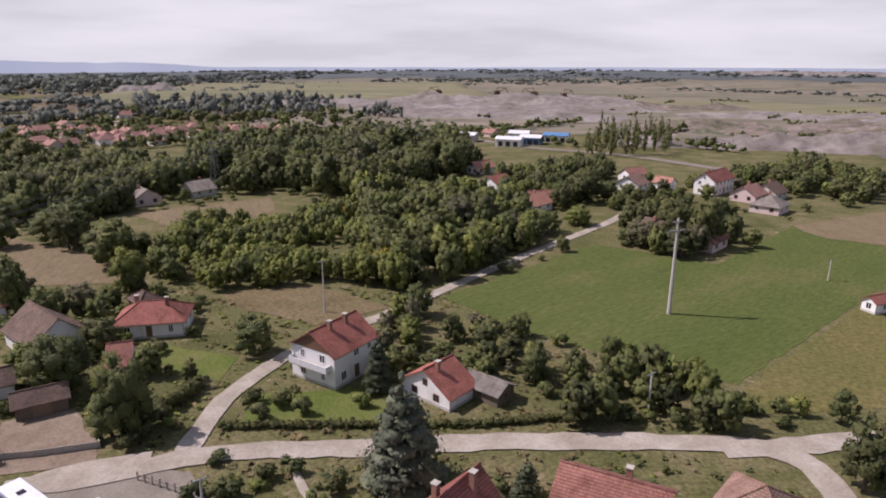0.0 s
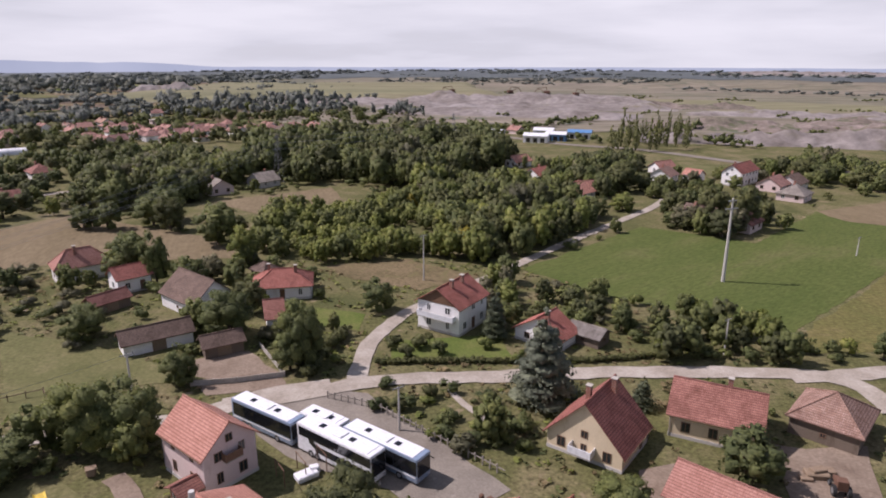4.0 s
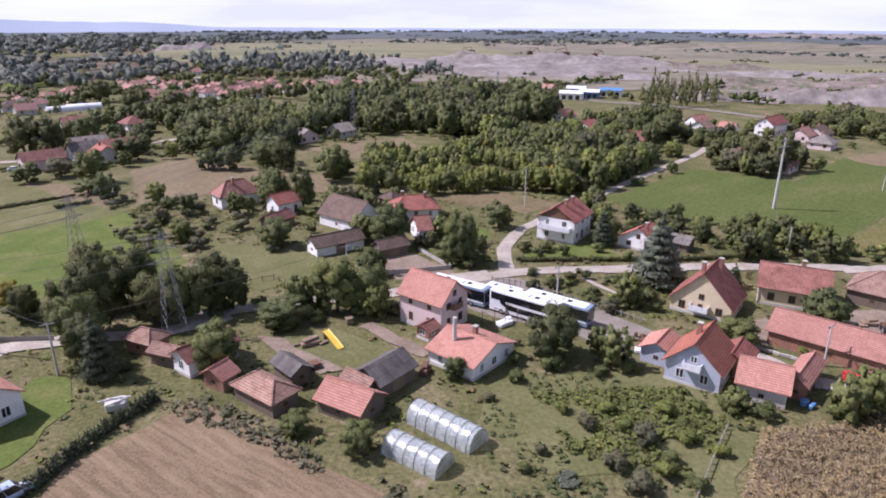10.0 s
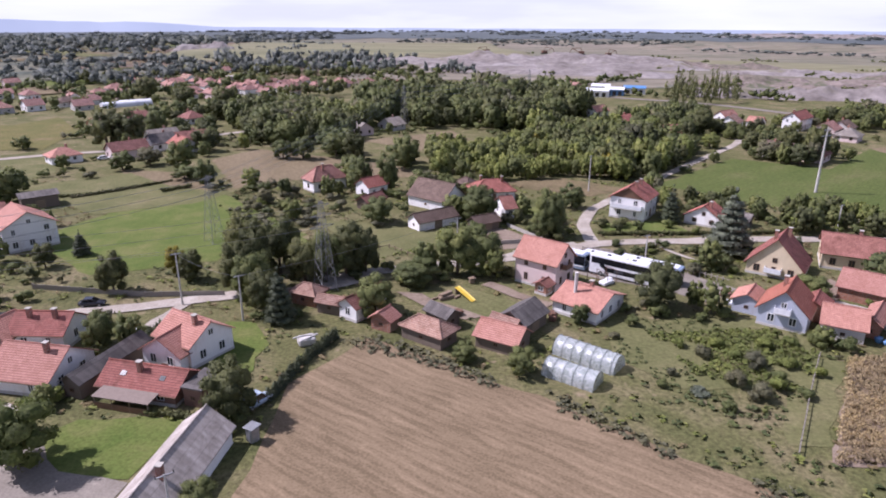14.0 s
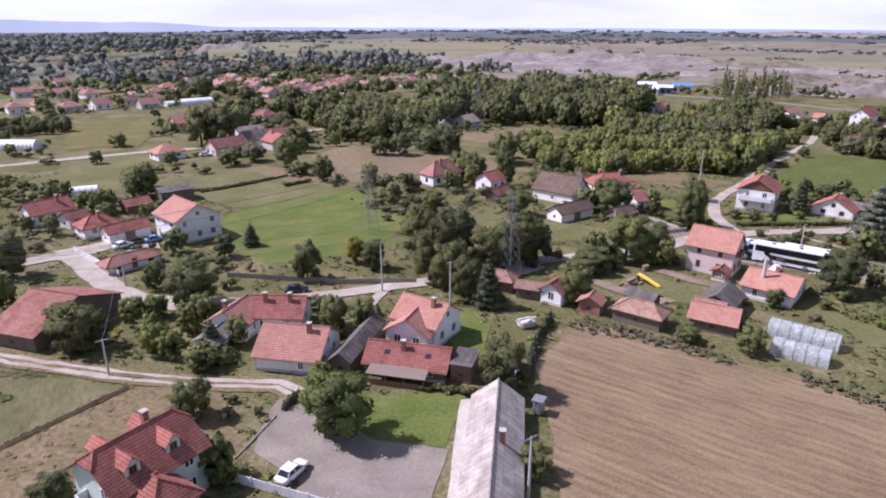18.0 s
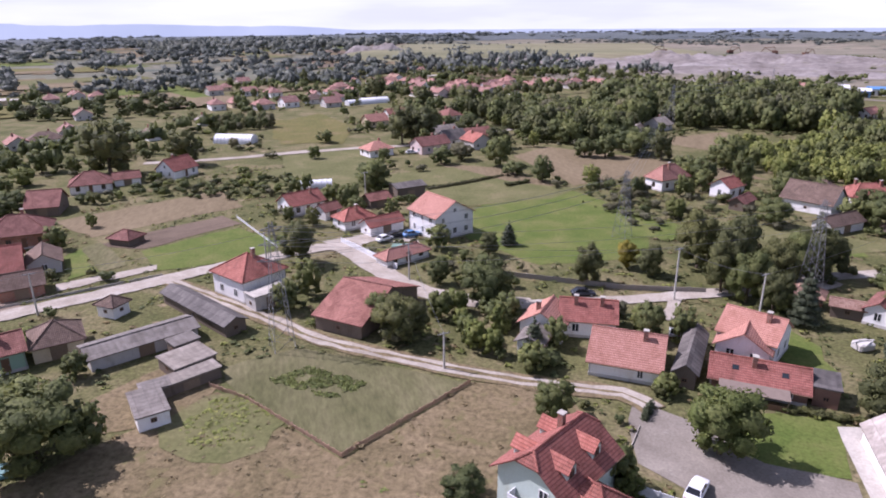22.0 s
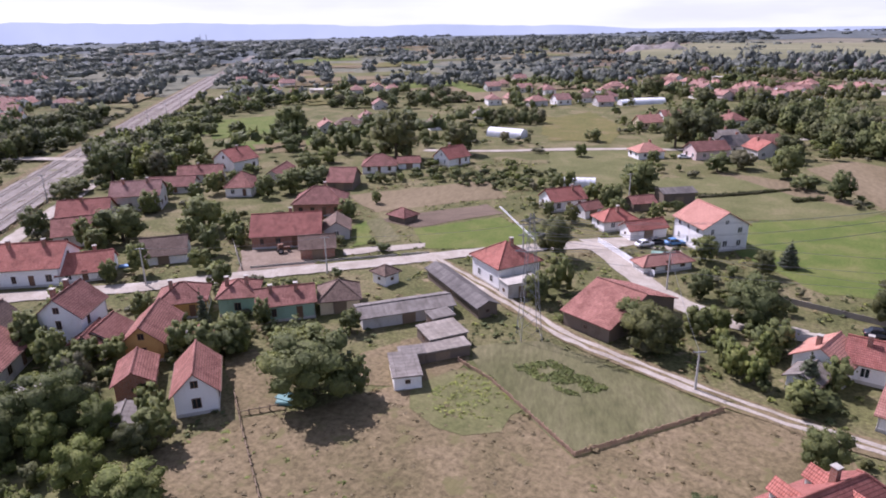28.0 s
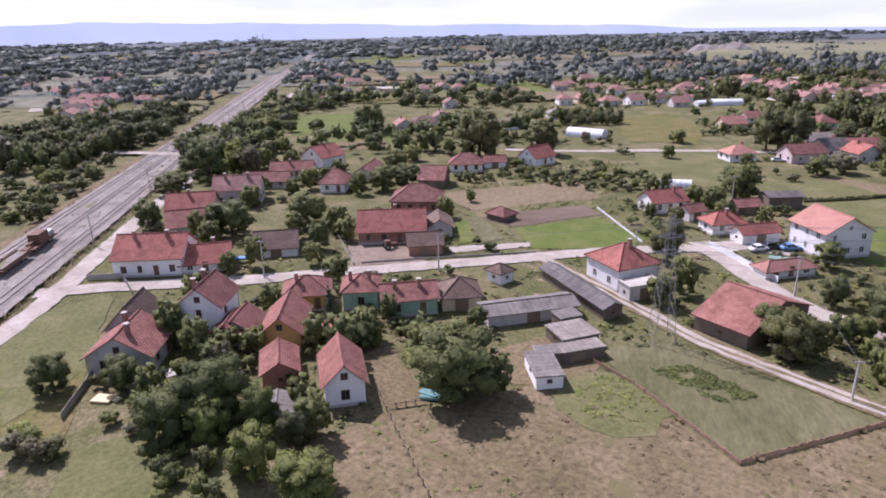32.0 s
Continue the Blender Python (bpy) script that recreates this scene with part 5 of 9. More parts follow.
house('shed', -186.0, 76.0, 60, 5.0, 4.0, 2.4, 1.2, wall='white', roof='old_red')
# single trees
tree('cedar', -4.4, 62.9, 14.2, 10.8)
tree('conifer', -9.4, 84.7, 9.5, 5.3)
tree('mid', -40.6, 73.7, 11.9, 7.2)
tree('mid', -55.8, 85.4, 9.6, 10.1)
tree('mid', -80.5, 84.0, 6.8, 8.4)
tree('mid', -89.3, 120.8, 9.4, 8.8)
tree('mid', -62.3, 50.9, 10.2, 9.3)
tree('mid', -57.6, 51.7, 9.6, 9.4)
tree('mid', -57.8, 68.1, 5.9, 5.6)
tree('dark', -28.5, 34.6, 8.8, 8.4)
tree('mid', 16.5, 44.9, 6.7, 8.5)
tree('mid', 0.7, 39.0, 4.6, 6.9)
tree('mid', -76.5, 31.8, 7.5, 7.5)
tree('dark', -103.2, 52.7, 12.6, 9.4)
tree('dark', -96.8, 51.2, 12.0, 9.2)
tree('dark', -90.7, 45.7, 9.6, 8.2)
tree('mid', -86.9, 47.0, 10.4, 7.0)
tree('dark', -83.8, 50.6, 11.0, 9.0)
tree('dark', -80.2, 51.6, 9.9, 7.0)
tree('mid', -98.2, 37.1, 10.0, 7.6)
tree('dark', -95.2, 32.6, 8.5, 6.4)
tree('dark', -101.5, 40.5, 10.5, 7.0)
tree('mid', -70.1, 45.7, 5.3, 9.5)
tree('mid', -141.7, 29.6, 9.2, 9.5)
tree('light', -111.9, -6.8, 9.2, 8.8)
tree('dark', -91.6, 2.4, 8.6, 7.3)
tree('mid', -89.8, -14.2, 4.0, 4.2)
tree('mid', -130.2, -3.0, 6.0, 5.2)
tree('dark', -99.2, 43.6, 13.6, 7.2)
tree('conifer', -91.6, 29.3, 9.8, 5.7)
tree('mid', -62.1, 16.6, 3.2, 4.2)
tree('mid', -54.3, 12.6, 4.4, 4.6)
tree('mid', -42.9, 28.9, 3.8, 3.2)
tree('dark', -124.5, 41.6, 8.2, 5.8)
tree('yellow', -116.6, 50.8, 6.0, 4.6)
tree('dark', -112.6, 47.4, 6.6, 5.4)
wood([(-107, 56), (-78, 55.5), (-79, 47), (-106, 45)], 3.2, 3.4, 'mid', fill=0.5)
tree('mid', -116.4, 19.9, 6.3, 4.8)
tree('mid', -156.8, 18.2, 6.6, 6.9)
tree('mid', -139.0, -18.2, 3.8, 4.8)
tree('mid', -134.5, 120.8, 8.6, 6.8)
tree('mid', -184.6, 110.8, 7.6, 9.9)
tree('dark', -180.8, 43.4, 9.2, 7.4)
tree('mid', -186.4, -20.2, 10.6, 13.2)
tree('mid', -194.5, -3.1, 4.4, 4.0)
tree('dark', -271.8, 112.4, 18.0, 17.5)
tree('dark', -255.1, 129.0, 13.2, 12.6)
tree('mid', -343.9, 132.4, 13.9, 15.0)
tree('mid', -205.2, -17.8, 5.1, 5.8)
tree('mid', -230.0, -50.5, 6.2, 6.0)
tree('mid', -223.3, -44.6, 5.0, 5.2)
tree('mid', -259.0, 20.0, 9.0, 10.7)
tree('mid', -268.8, 5.5, 8.8, 11.7)
tree('mid', -289.3, -2.9, 7.7, 6.7)
tree('mid', -349.1, 140.2, 11.5, 14.2)
tree('mid', -345.1, 52.5, 10.9, 15.9)
tree('mid', -324.5, 25.5, 5.2, 10.3)
tree('light', -187.1, -44.5, 5.4, 7.4)
tree('mid', -80.4, 113.7, 12.2, 6.3)
tree('mid', -70.8, 108.4, 8.6, 8.1)
tree('mid', -77.5, 145.1, 11.6, 11.8)
tree('mid', -4.7, 113.5, 6.8, 6.3)
tree('mid', -100.6, 170.3, 10.2, 12.2)
tree('mid', -31.0, 97.5, 6.8, 7.0)
# woods and shrubs
wood([(-91.6, 227.6), (-113.5, 299.2), (-94.8, 359.3), (5, 353.6), (16.4, 282.2), (-27.8, 217.6), (-57.2, 227.4)], 12.5, 5.0, 'dark')
wood([(-26.8, 208.7), (-16.9, 227.1), (26.4, 202.6), (23.9, 158.8), (0.7, 132.7), (-11, 125.7), (-18.6, 140.6)], 9, 3.8, 'mid')
wood([(-67.2, 136.8), (-69.4, 173.1), (-26.3, 204.5), (-11.1, 127.4), (-27.5, 132.9), (-46, 125.9)], 6, 3.4, 'light')
wood([(-133.4, 189.8), (-185.5, 269.3), (-133.3, 268.9), (-91.6, 227.6), (-100.5, 203.3), (-116, 186.2)], 10, 4.5, 'dark')
wood([(-11.7, 98.7), (-9, 113.5), (-2.4, 103.2), (15.5, 105.6), (15, 88.7), (1.3, 85.3)], 5, 4.0, 'mid')
wood([(15.3, 90.6), (28, 92.4), (43.4, 85.2), (40, 73.9), (16, 74.9)], 6, 4.2, 'mid')
wood([(45.4, 169.6), (54.3, 185.3), (87.3, 188.6), (78.1, 163.8), (62.9, 151.3), (45.6, 158.7)], 7, 3.6, 'dark')
wood([(121.2, 267), (169.1, 281), (167.6, 241.9), (142.4, 203.6), (125.2, 207.8)], 7, 6, 'mid')
wood([(19.3, 254.8), (68.2, 281.8), (58.3, 221.8), (30.9, 196.3), (21.2, 204.2)], 7, 5, 'mid')
wood([(77.4, 362.4), (131.3, 382.5), (114.9, 324.6), (69.7, 311.7)], 13, 6.5, 'poplar')
wood([(-199.6, 285.3), (-161.2, 310.3), (-95.3, 263.8), (-96.7, 190.3), (-121.1, 184), (-155, 244.1)], 9, 7.5, 'mid', fill=0.8)
wood([(-330.9, 33.7), (-378.9, 61.6), (-392.6, 89.7), (-368, 99.6), (-323.6, 74.3), (-318.6, 46.4)], 8, 7, 'mid', fill=0.6)
wood([(-470.8, 31.3), (-486.1, 132.3), (-403.7, 71.8), (-380.9, -1.6)], 8, 6, 'dark')
wood([(-131.9, 114.9), (-114.3, 122), (-78.1, 96.1), (-79.6, 75.9), (-110.3, 85.5)], 2.8, 4.6, 'grey', fill=0.5)
wood([(-27.9, 62), (-8.9, 54.8), (-8.4, 45.7), (-13.5, 51.6)], 2.5, 3.0, 'mid')
wood([(-27.9, 82.3), (-8.5, 82.3), (-7.3, 73.6), (-27.9, 74.9)], 2.8, 3.5, 'mid', fill=0.4)
# fields and yards
field('yard_lawn_c', [(-48, 101.6), (-33.5, 96), (-33.5, 88), (-44, 92)], LAWN, 0.045, 'short green garden lawn')
field('yard_lawn_d', [(-27, 84), (-9, 86), (-7, 76.5), (-27, 76.5)], LAWN, 0.045, 'short green garden lawn')
field('field_green', [(0.1, 123.1), (39.3, 162.9), (64.3, 144.5), (100.7, 181.7), (140.3, 192), (110.4, 144.3), (43.6, 86.5), (32.7, 93.4), (16.4, 104.4)], GREEN_FIELD, 0.04, 'wide green crop field')
field('field_yellow', [(43.4, 85.2), (109, 142.2), (68, 80.3), (43.4, 78.1)], YELLOW, 0.05, 'yellow-green overgrown field')
field('field_tan', [(-145.5, 158.6), (-134.5, 178.7), (-82, 151.2), (-67.3, 132.8), (-110.2, 128.5), (-125, 117.3)], TAN, 0.05, 'mown tan field')
field('field_meadow', [(-155.3, 77.1), (-147.7, 96.3), (-131.9, 114.9), (-109, 86.5), (-110.9, 58), (-133.5, 49.7), (-148.9, 63.7)], LAWN, 0.05, 'bright green meadow')
field('field_strip', [(-181.7, 115), (-158.1, 142.2), (-130.5, 116.3), (-147.7, 96.3), (-164.6, 101)], MEADOW, 0.04, 'mown meadow strip')
field('field_stubble', [(-77.1, 23.6), (-86.3, 10.3), (-86.9, -1.5), (-87, -14.9), (-87.9, -28), (-29.2, -37.2), (-19.8, -19.6), (-36, -7.1), (-52.6, 7.1), (-65.8, 16.7)], STUBBLE, 0.05, 'brown stubble field with harvest rows')
field('field_pasture', [(-194.5, -38), (-190.7, -28.1), (-184.3, -21.8), (-173.9, -3.3), (-153.2, -13.9), (-141, 3.9), (-128.9, 3.3), (-121.6, -10.7), (-156.8, -51.2), (-174.3, -52.3)], DRY, 0.05, 'dry brown pasture')
field('field_garden', [(-176.1, 2.1), (-167.8, 9.5), (-141, 3.9), (-153.4, -13.5), (-169, -5.6)], MOWN, 0.06, 'mown grass plot inside a low fence')
field('field_plot', [(-217, 45.9), (-204.5, 64.3), (-188.6, 55.7), (-191.5, 44.9), (-206.8, 35.6)], LAWN, 0.06, 'bright green garden plot')
field('field_dry_plot', [(-251.8, 62.3), (-225.9, 97.4), (-211.5, 82.4), (-234, 52.6)], TAN, 0.05, 'dry grass plot')
field('field_soil', [(-229.9, 47.3), (-212.7, 73.5), (-204.9, 68.1), (-217.5, 46.6)], TILLED, 0.06, 'strip of tilled soil')
field('yard_lawn', [(-110.2, 2.2), (-96.6, 2.2), (-98.9, -9.4), (-108.0, -9.6), (-114.6, -3.8)], LAWN, 0.05, 'mown garden lawn')
field('yard_gravel', [(-120.7, 2), (-114.1, -0.1), (-107.9, -7.8), (-99, -9.4), (-102.7, -24.5), (-116.7, -25.4), (-115, -14.9), (-121.3, -9.7)], ASPHALT, 0.06, 'grey gravel parking yard')
field('yard_square', [(-49.5, 64), (-36.2, 67.7), (-29.7, 64.9), (-11, 43.6), (-19.4, 36.9), (-24.9, 43.7), (-34.7, 47.1), (-42.7, 54.9)], ASPHALT, 0.05, 'grey gravel bus square')
field('yard_bare', [(-56.4, 69.3), (-58.4, 76.4), (-51.2, 80.3), (-41.9, 69.2), (-41.9, 66.8), (-53.1, 65.1)], BARE, 0.06, 'bare trodden yard')
field('yard_strip', [(-97.2, 0.6), (-92.4, 1.2), (-96.2, -24), (-99.9, -24)], CONCRETE, 0.07, 'pale concrete apron beside the long barn', 0.1)
field('yard_farm', [(-188.7, -8.3), (-183.9, 1.7), (-174.1, -1.5), (-175, -11.7), (-183.8, -14.3)], DRY, 0.05, 'bare farmyard')
field('field_corn_ground', [(-6.2, 16.4), (13.5, 19.2), (-1.9, -7.1), (-22, -7)], BARE, 0.05, 'ground of the dry corn field')
field('field_far_a', [(-429.7, 125.5), (-396.5, 182.4), (-347.8, 131.5), (-383.3, 116.2)], LAWN, 0.1, 'green field')
field('field_far_b', [(-271, 237), (-222.8, 216.3), (-214.1, 173.2), (-246.6, 181.1)], YELLOW, 0.1, 'yellowish field')
field('field_lawn', [(-84.7, 75.9), (-69.2, 79.7), (-67.5, 64.1), (-80.6, 62.5)], LAWN, 0.05, 'short grass of a farmyard')
field('field_orchard', [(-124.2, 105.1), (-105.3, 85.5), (-94.5, 70.4), (-96.8, 62.2)], LAWN, 0.04, 'bright green field')
# roads
road('road_cross', [(43.5, 59.1), (43.7, 66.1), (40.3, 70.1), (29.6, 71.4), (15.4, 71.8), (1.1, 71.3), (-11.5, 70.3), (-23.3, 69.7), (-31.1, 68.3), (-38.5, 65.2), (-49.7, 62.1)], 3.7, GRAVEL, 0.09, 'pale gravel village road')
road('road_hill', [(-31.7, 69.7), (-31.6, 77.6), (-30.2, 85.3), (-23.9, 98.8), (-10.1, 114.9), (-1.6, 125.7), (15.6, 146.9), (32.6, 166.8), (52.2, 190.3), (62.4, 208.2)], 2.8, GRAVEL, 0.08, 'pale dusty gravel lane')
road('street_main', [(-134.3, 30.8), (-145.9, 30.9), (-155.4, 34.5), (-166.3, 44.9), (-176.4, 54.2), (-185.4, 48.6), (-196.2, 38.7), (-204.2, 29.7), (-216.7, 16.3), (-229.5, 3), (-239.7, -8.5), (-260.9, -28.6), (-269.7, -38.6)], 4.6, GRAVEL, 0.1, 'pale village street')
road('street_east', [(-159.5, 36.7), (-149.8, 30.9), (-139.6, 29.2), (-127.2, 32.3), (-115.3, 35.6), (-101.6, 40.4), (-90, 42.4), (-79.8, 48.8)], 3.5, GRAVEL, 0.11, 'pale village street')
road('track_verge', [(-200.9, 30.7), (-187.3, 23.9), (-174.9, 17.7), (-164.2, 12.2), (-145.9, 7.4), (-130.5, 4.7), (-121.4, 4.2), (-117.7, 0.9)], 3.6, DRY, 0.06, 'worn grass along a field track')
road('track', [(-200.56, 31.37), (-186.96, 24.57), (-174.56, 18.37), (-163.95, 12.91), (-145.74, 8.13), (-130.4, 5.44), (-121.19, 4.92), (-117.2, 1.46)], 0.85, GRAVEL, 0.1, 'wheel rut of a gravel field track')
road('track', [(-201.24, 30.03), (-187.64, 23.23), (-175.24, 17.03), (-164.45, 11.49), (-146.06, 6.67), (-130.6, 3.96), (-121.61, 3.48), (-118.2, 0.34)], 0.85, GRAVEL, 0.1, 'wheel rut of a gravel field track')
road('rail_bed', [(-210.5, -104.5), (-252.8, -62), (-330, 15.6), (-450, 136.3), (-570, 257), (-679.5, 367), (-1050, 740)], 12.5, BALLAST, 0.7, 'ballast bed of a railway line')
road('road_mine', [(177, 256.1), (148.2, 256.4), (123.6, 278.4), (89.5, 324.9), (47.9, 353.2), (5.7, 403.9), (-48.5, 420.1)], 7.0, ASPHALT, 0.15, 'grey asphalt country road')
road('road_square', [(-35.3, 67.7), (-44.2, 65), (-53.5, 58.4), (-67.5, 54.9), (-80.2, 51), (-87.3, 47.3)], 3.6, GRAVEL, 0.07, 'pale dusty lane')
road('path_yard', [(-57, 45.7), (-52.1, 40.6), (-46.7, 35.5)], 2.4, BARE, 0.08, 'trodden yard path')
road('garden_path', [(-17.6, 66.4), (-15.6, 62.0), (-12.5, 57.5)], 1.0, GRAVEL, 0.08, 'pale narrow garden path', 0.1, 'path')
road('path_blue', [(-0.3, 38.6), (3, 33.1), (5.5, 28.9), (9.9, 26.3)], 3.0, GRAVEL, 0.08, 'pale farmyard drive')
road('rail_road', [(-246.4, -57.9), (-254.2, -48), (-259.9, -40.7), (-266.8, -33.1), (-283.2, -16.3), (-328.6, 31.9), (-519.3, 240.2)], 4.4, GRAVEL, 0.12, 'pale dirt road beside the railway')
road('rail_shoulder', [(-213.4, -107.4), (-255.7, -64.9), (-332.9, 12.7), (-452.9, 133.4), (-572.9, 254.1), (-682.4, 364.1)], 22.5, DRY, -0.02, 'weedy shoulder of the railway')
road('rail_shoulder', [(-213.4, -107.4), (-255.7, -64.9), (-332.9, 12.7), (-452.9, 133.4), (-572.9, 254.1), (-682.4, 364.1)], 21.3, DRY, 0.14, 'weedy shoulder of the railway')
road('rail_shoulder', [(-213.4, -107.4), (-255.7, -64.9), (-332.9, 12.7), (-452.9, 133.4), (-572.9, 254.1), (-682.4, 364.1)], 20.2, DRY, 0.3, 'weedy shoulder of the railway')
road('rail_shoulder', [(-213.4, -107.4), (-255.7, -64.9), (-332.9, 12.7), (-452.9, 133.4), (-572.9, 254.1), (-682.4, 364.1)], 19.2, DRY, 0.45, 'weedy shoulder of the railway')
road('rail_bed', [(-216.5, -110.5), (-258.8, -68), (-336, 9.6), (-456, 130.3), (-576, 251), (-685.5, 361)], 5.5, BALLAST, 0.72, 'ballast of the siding')
road('crossing', [(-406.1, 37.2), (-384, 46.9), (-364.8, 57.4), (-364.1, 77.2)], 5.0, GRAVEL, 0.86, 'pale level crossing')
road('lane_north', [(-232.8, 149.7), (-207.1, 165.7), (-181, 178.9), (-159.8, 210.3), (-133.9, 230.6), (-108.1, 252.5)], 4.0, GRAVEL, 0.08, 'pale village lane')
road('lane_cross', [(-271.1, 129.1), (-246.5, 140.8), (-222.7, 158.3)], 4.0, GRAVEL, 0.08, 'pale village lane')
road('lane_wood', [(-112.6, 27.5), (-110.4, 34.6), (-109.1, 37.2)], 1.9, GRAVEL, 0.08, 'pale driveway')
field('field_weeds', [(-38.9, 29.7), (-13.9, 31), (-6.7, 24.5), (-11.4, 15.8), (-17.5, 8.7), (-33.6, 8.7), (-39.8, 17.8)], MEADOW, 0.04, 'overgrown weedy garden')
field('field_edge', [(-14.5, 17.8), (-7, 16.4), (-20.3, -3.2), (-25.5, -3.2)], MEADOW, 0.04, 'dry grass strip beside the corn')
field('field_rail_a', [(-254.6, -34.8), (-255, -30.6), (-227.1, -47.8), (-217.2, -55.7), (-233.1, -63.1), (-245.3, -51.3)], YELLOW, 0.05, 'overgrown grass plot beside the railway')
field('field_lower', [(-214.5, -55.1), (-208.9, -42.9), (-199.2, -44.2), (-188.8, -47.8), (-207.3, -61.1)], MEADOW, 0.05, 'orchard grass')
field('field_mid_a', [(-225.2, 99.5), (-219.5, 133.6), (-202.3, 157.3), (-187.6, 114), (-202.7, 96.9)], MEADOW, 0.05, 'mown meadow')
field('field_mid_b', [(-228.4, 146.8), (-206.8, 166.6), (-188.2, 137.9), (-195, 115.1), (-208.9, 105.3)], MEADOW, 0.05, 'garden meadow')
field('field_mid_c', [(-170.1, 142.3), (-150, 139), (-130.8, 117.3), (-144.1, 101.5)], TAN, 0.045, 'mown meadow')
field('field_mid_d', [(-144.1, 101.5), (-129.3, 114.2), (-95.8, 74.3), (-106.1, 68.5), (-121.9, 77.4), (-119.7, 63.2)], LAWN, 0.055, 'bright green meadow')
field('field_right_tan', [(100.7, 181.7), (148.2, 203.5), (117.4, 158.4), (101.9, 169.4)], TAN, 0.06, 'tan corner of the crop field')
field('field_clearing', [(-46, 125.9), (-27.1, 131), (-10.4, 117.8), (-23.1, 109.5), (-40.1, 117.9)], DRY, 0.045, 'dry grass clearing')
field('field_clear_b', [(-97.6, 197), (-60, 222.5), (-52.7, 200.6), (-72.1, 176.2)], TAN, 0.045, 'mown clearing')
field('field_clear_c', [(18.8, 282.2), (64.1, 325.1), (83, 281.7), (114.2, 267.1), (91.1, 248.2), (48.9, 257.1)], MEADOW, 0.05, 'meadow beside the road')
# houses of the outlying quarters
house('orange_cottage', 32.3, 211.4, 20, 9.0, 6.0, 2.6, 2.0, wall='brick', roof='orange')
house('orange_cottage', 75.6, 255.7, 30, 9.5, 6.5, 2.8, 2.2, wall='white', roof='orange')
house('shed', 82.5, 238.0, 130, 6.5, 5.5, 2.6, 1.8, wall='white', roof='orange')
house('shed', 104.0, 203.5, 35, 5.0, 4.0, 2.2, 1.0, wall='brick', roof='orange')
house('cottage', 16.1, 272.7, 40, 10.0, 7.0, 2.8, 2.4, wall='white', roof='orange')
house('cottage', -122.8, 255.9, 60, 9.0, 7.0, 3.0, 3.0, wall='white', roof='orange')
house('gable_house', 97.6, 230.5, 43, 15.5, 7.5, 5.4, 2.7, wall='white', roof='red', chim=1)
field('yard_garden', [(-206.7, -17.7), (-202.8, -14.9), (-194.4, -19.3), (-187.6, -23.6), (-190.6, -28.3)], DRY, 0.05, 'bare garden soil')
field('yard_concrete', [(-219.5, -16), (-215.9, -12.9), (-208.6, -17.6), (-209.9, -20.1)], CONCRETE, 0.05, 'pale concrete yard')
field('yard_front', [(-240.2, 15.1), (-229.7, 21.6), (-219.8, 16.3), (-231, 5.6)], BARE, 0.05, 'bare house yard')
field('yard_new', [(-181.5, 57.2), (-170.8, 65.6), (-162.9, 66.3), (-158.9, 59.7), (-169.1, 59.6), (-173.5, 52.9)], GRAVEL, 0.05, 'gravel house yard')
field('yard_chute', [(-72.2, 43.8), (-63.2, 45.7), (-50.7, 35.5), (-56.8, 29.7), (-64.6, 34)], MEADOW, 0.05, 'farmyard grass')
field('yard_barn', [(23.3, 51.5), (34.5, 51.4), (28.6, 37.9), (19.6, 40.4)], BARE, 0.05, 'bare farmyard')
field('yard_cream', [(4.2, 47), (9.3, 48.5), (8.9, 40.4), (3.8, 38)], BARE, 0.05, 'bare farmyard')
wood([(-221.8, -44.1), (-222.9, -35.5), (-212.8, -31.3), (-204, -36.4), (-195.6, -39), (-197.7, -43), (-202.8, -50.3), (-213.4, -49)], 3.2, 3.6, 'mid', fill=0.55)
wood([(-222.6, -59.6), (-219, -54.3), (-206.8, -59.7), (-211.1, -63.8)], 3.5, 4.0, 'mid')
wood([(-77.1, 53.8), (-67.5, 57.1), (-63.2, 45.7), (-71.1, 42.9)], 3, 3.6, 'mid')
wood([(-31.9, 68.5), (-9.1, 65.8), (-8.6, 49.5), (-19.6, 53.7), (-31.2, 63.2)], 2.6, 3.4, 'mid', fill=0.6)
wood([(-395.1, 69.8), (-393.2, 103), (-327.9, 68.6), (-311.1, 39.4), (-340.7, 40.5)], 8, 6, 'mid', fill=0.75)
# single trees of the lower street and the middle distance
tree('dark', -153.0, 14.6, 8.0, 8.9)
tree('mid', -151.2, 37.1, 5.8, 4.3)
tree('dark', -143.8, 53.8, 5.5, 4.6)
tree('conifer', -140.3, 61.0, 5.6, 4.2)
tree('conifer', -133.2, 13.4, 5.8, 4.2)
tree('conifer', -215.7, -13.9, 6.9, 2.7)
tree('mid', -206.8, -41.6, 9.0, 8.6)
tree('light', -200.4, -39.9, 6.4, 4.9)
tree('light', -194.2, -45.7, 6.2, 5.8)
tree('mid', -207.6, -47.2, 8.0, 8.0)
tree('light', -203.2, -45.0, 6.2, 5.6)
tree('dark', -194.7, -39.4, 4.8, 4.4)
tree('mid', -364.9, 120.5, 6.9, 8.8)
tree('mid', -376.0, 115.6, 5.8, 6.9)
tree('mid', -315.8, 104.7, 6.6, 7.7)
tree('mid', -303.8, 107.5, 8.1, 9.1)
tree('mid', -295.6, 111.3, 8.5, 7.7)
tree('mid', -267.4, 56.1, 7.8, 9.1)
tree('mid', -265.8, 65.5, 6.8, 8.2)
tree('mid', -386.6, 110.9, 7.4, 12.7)
tree('dark', -318.3, 49.5, 9.1, 7.3)
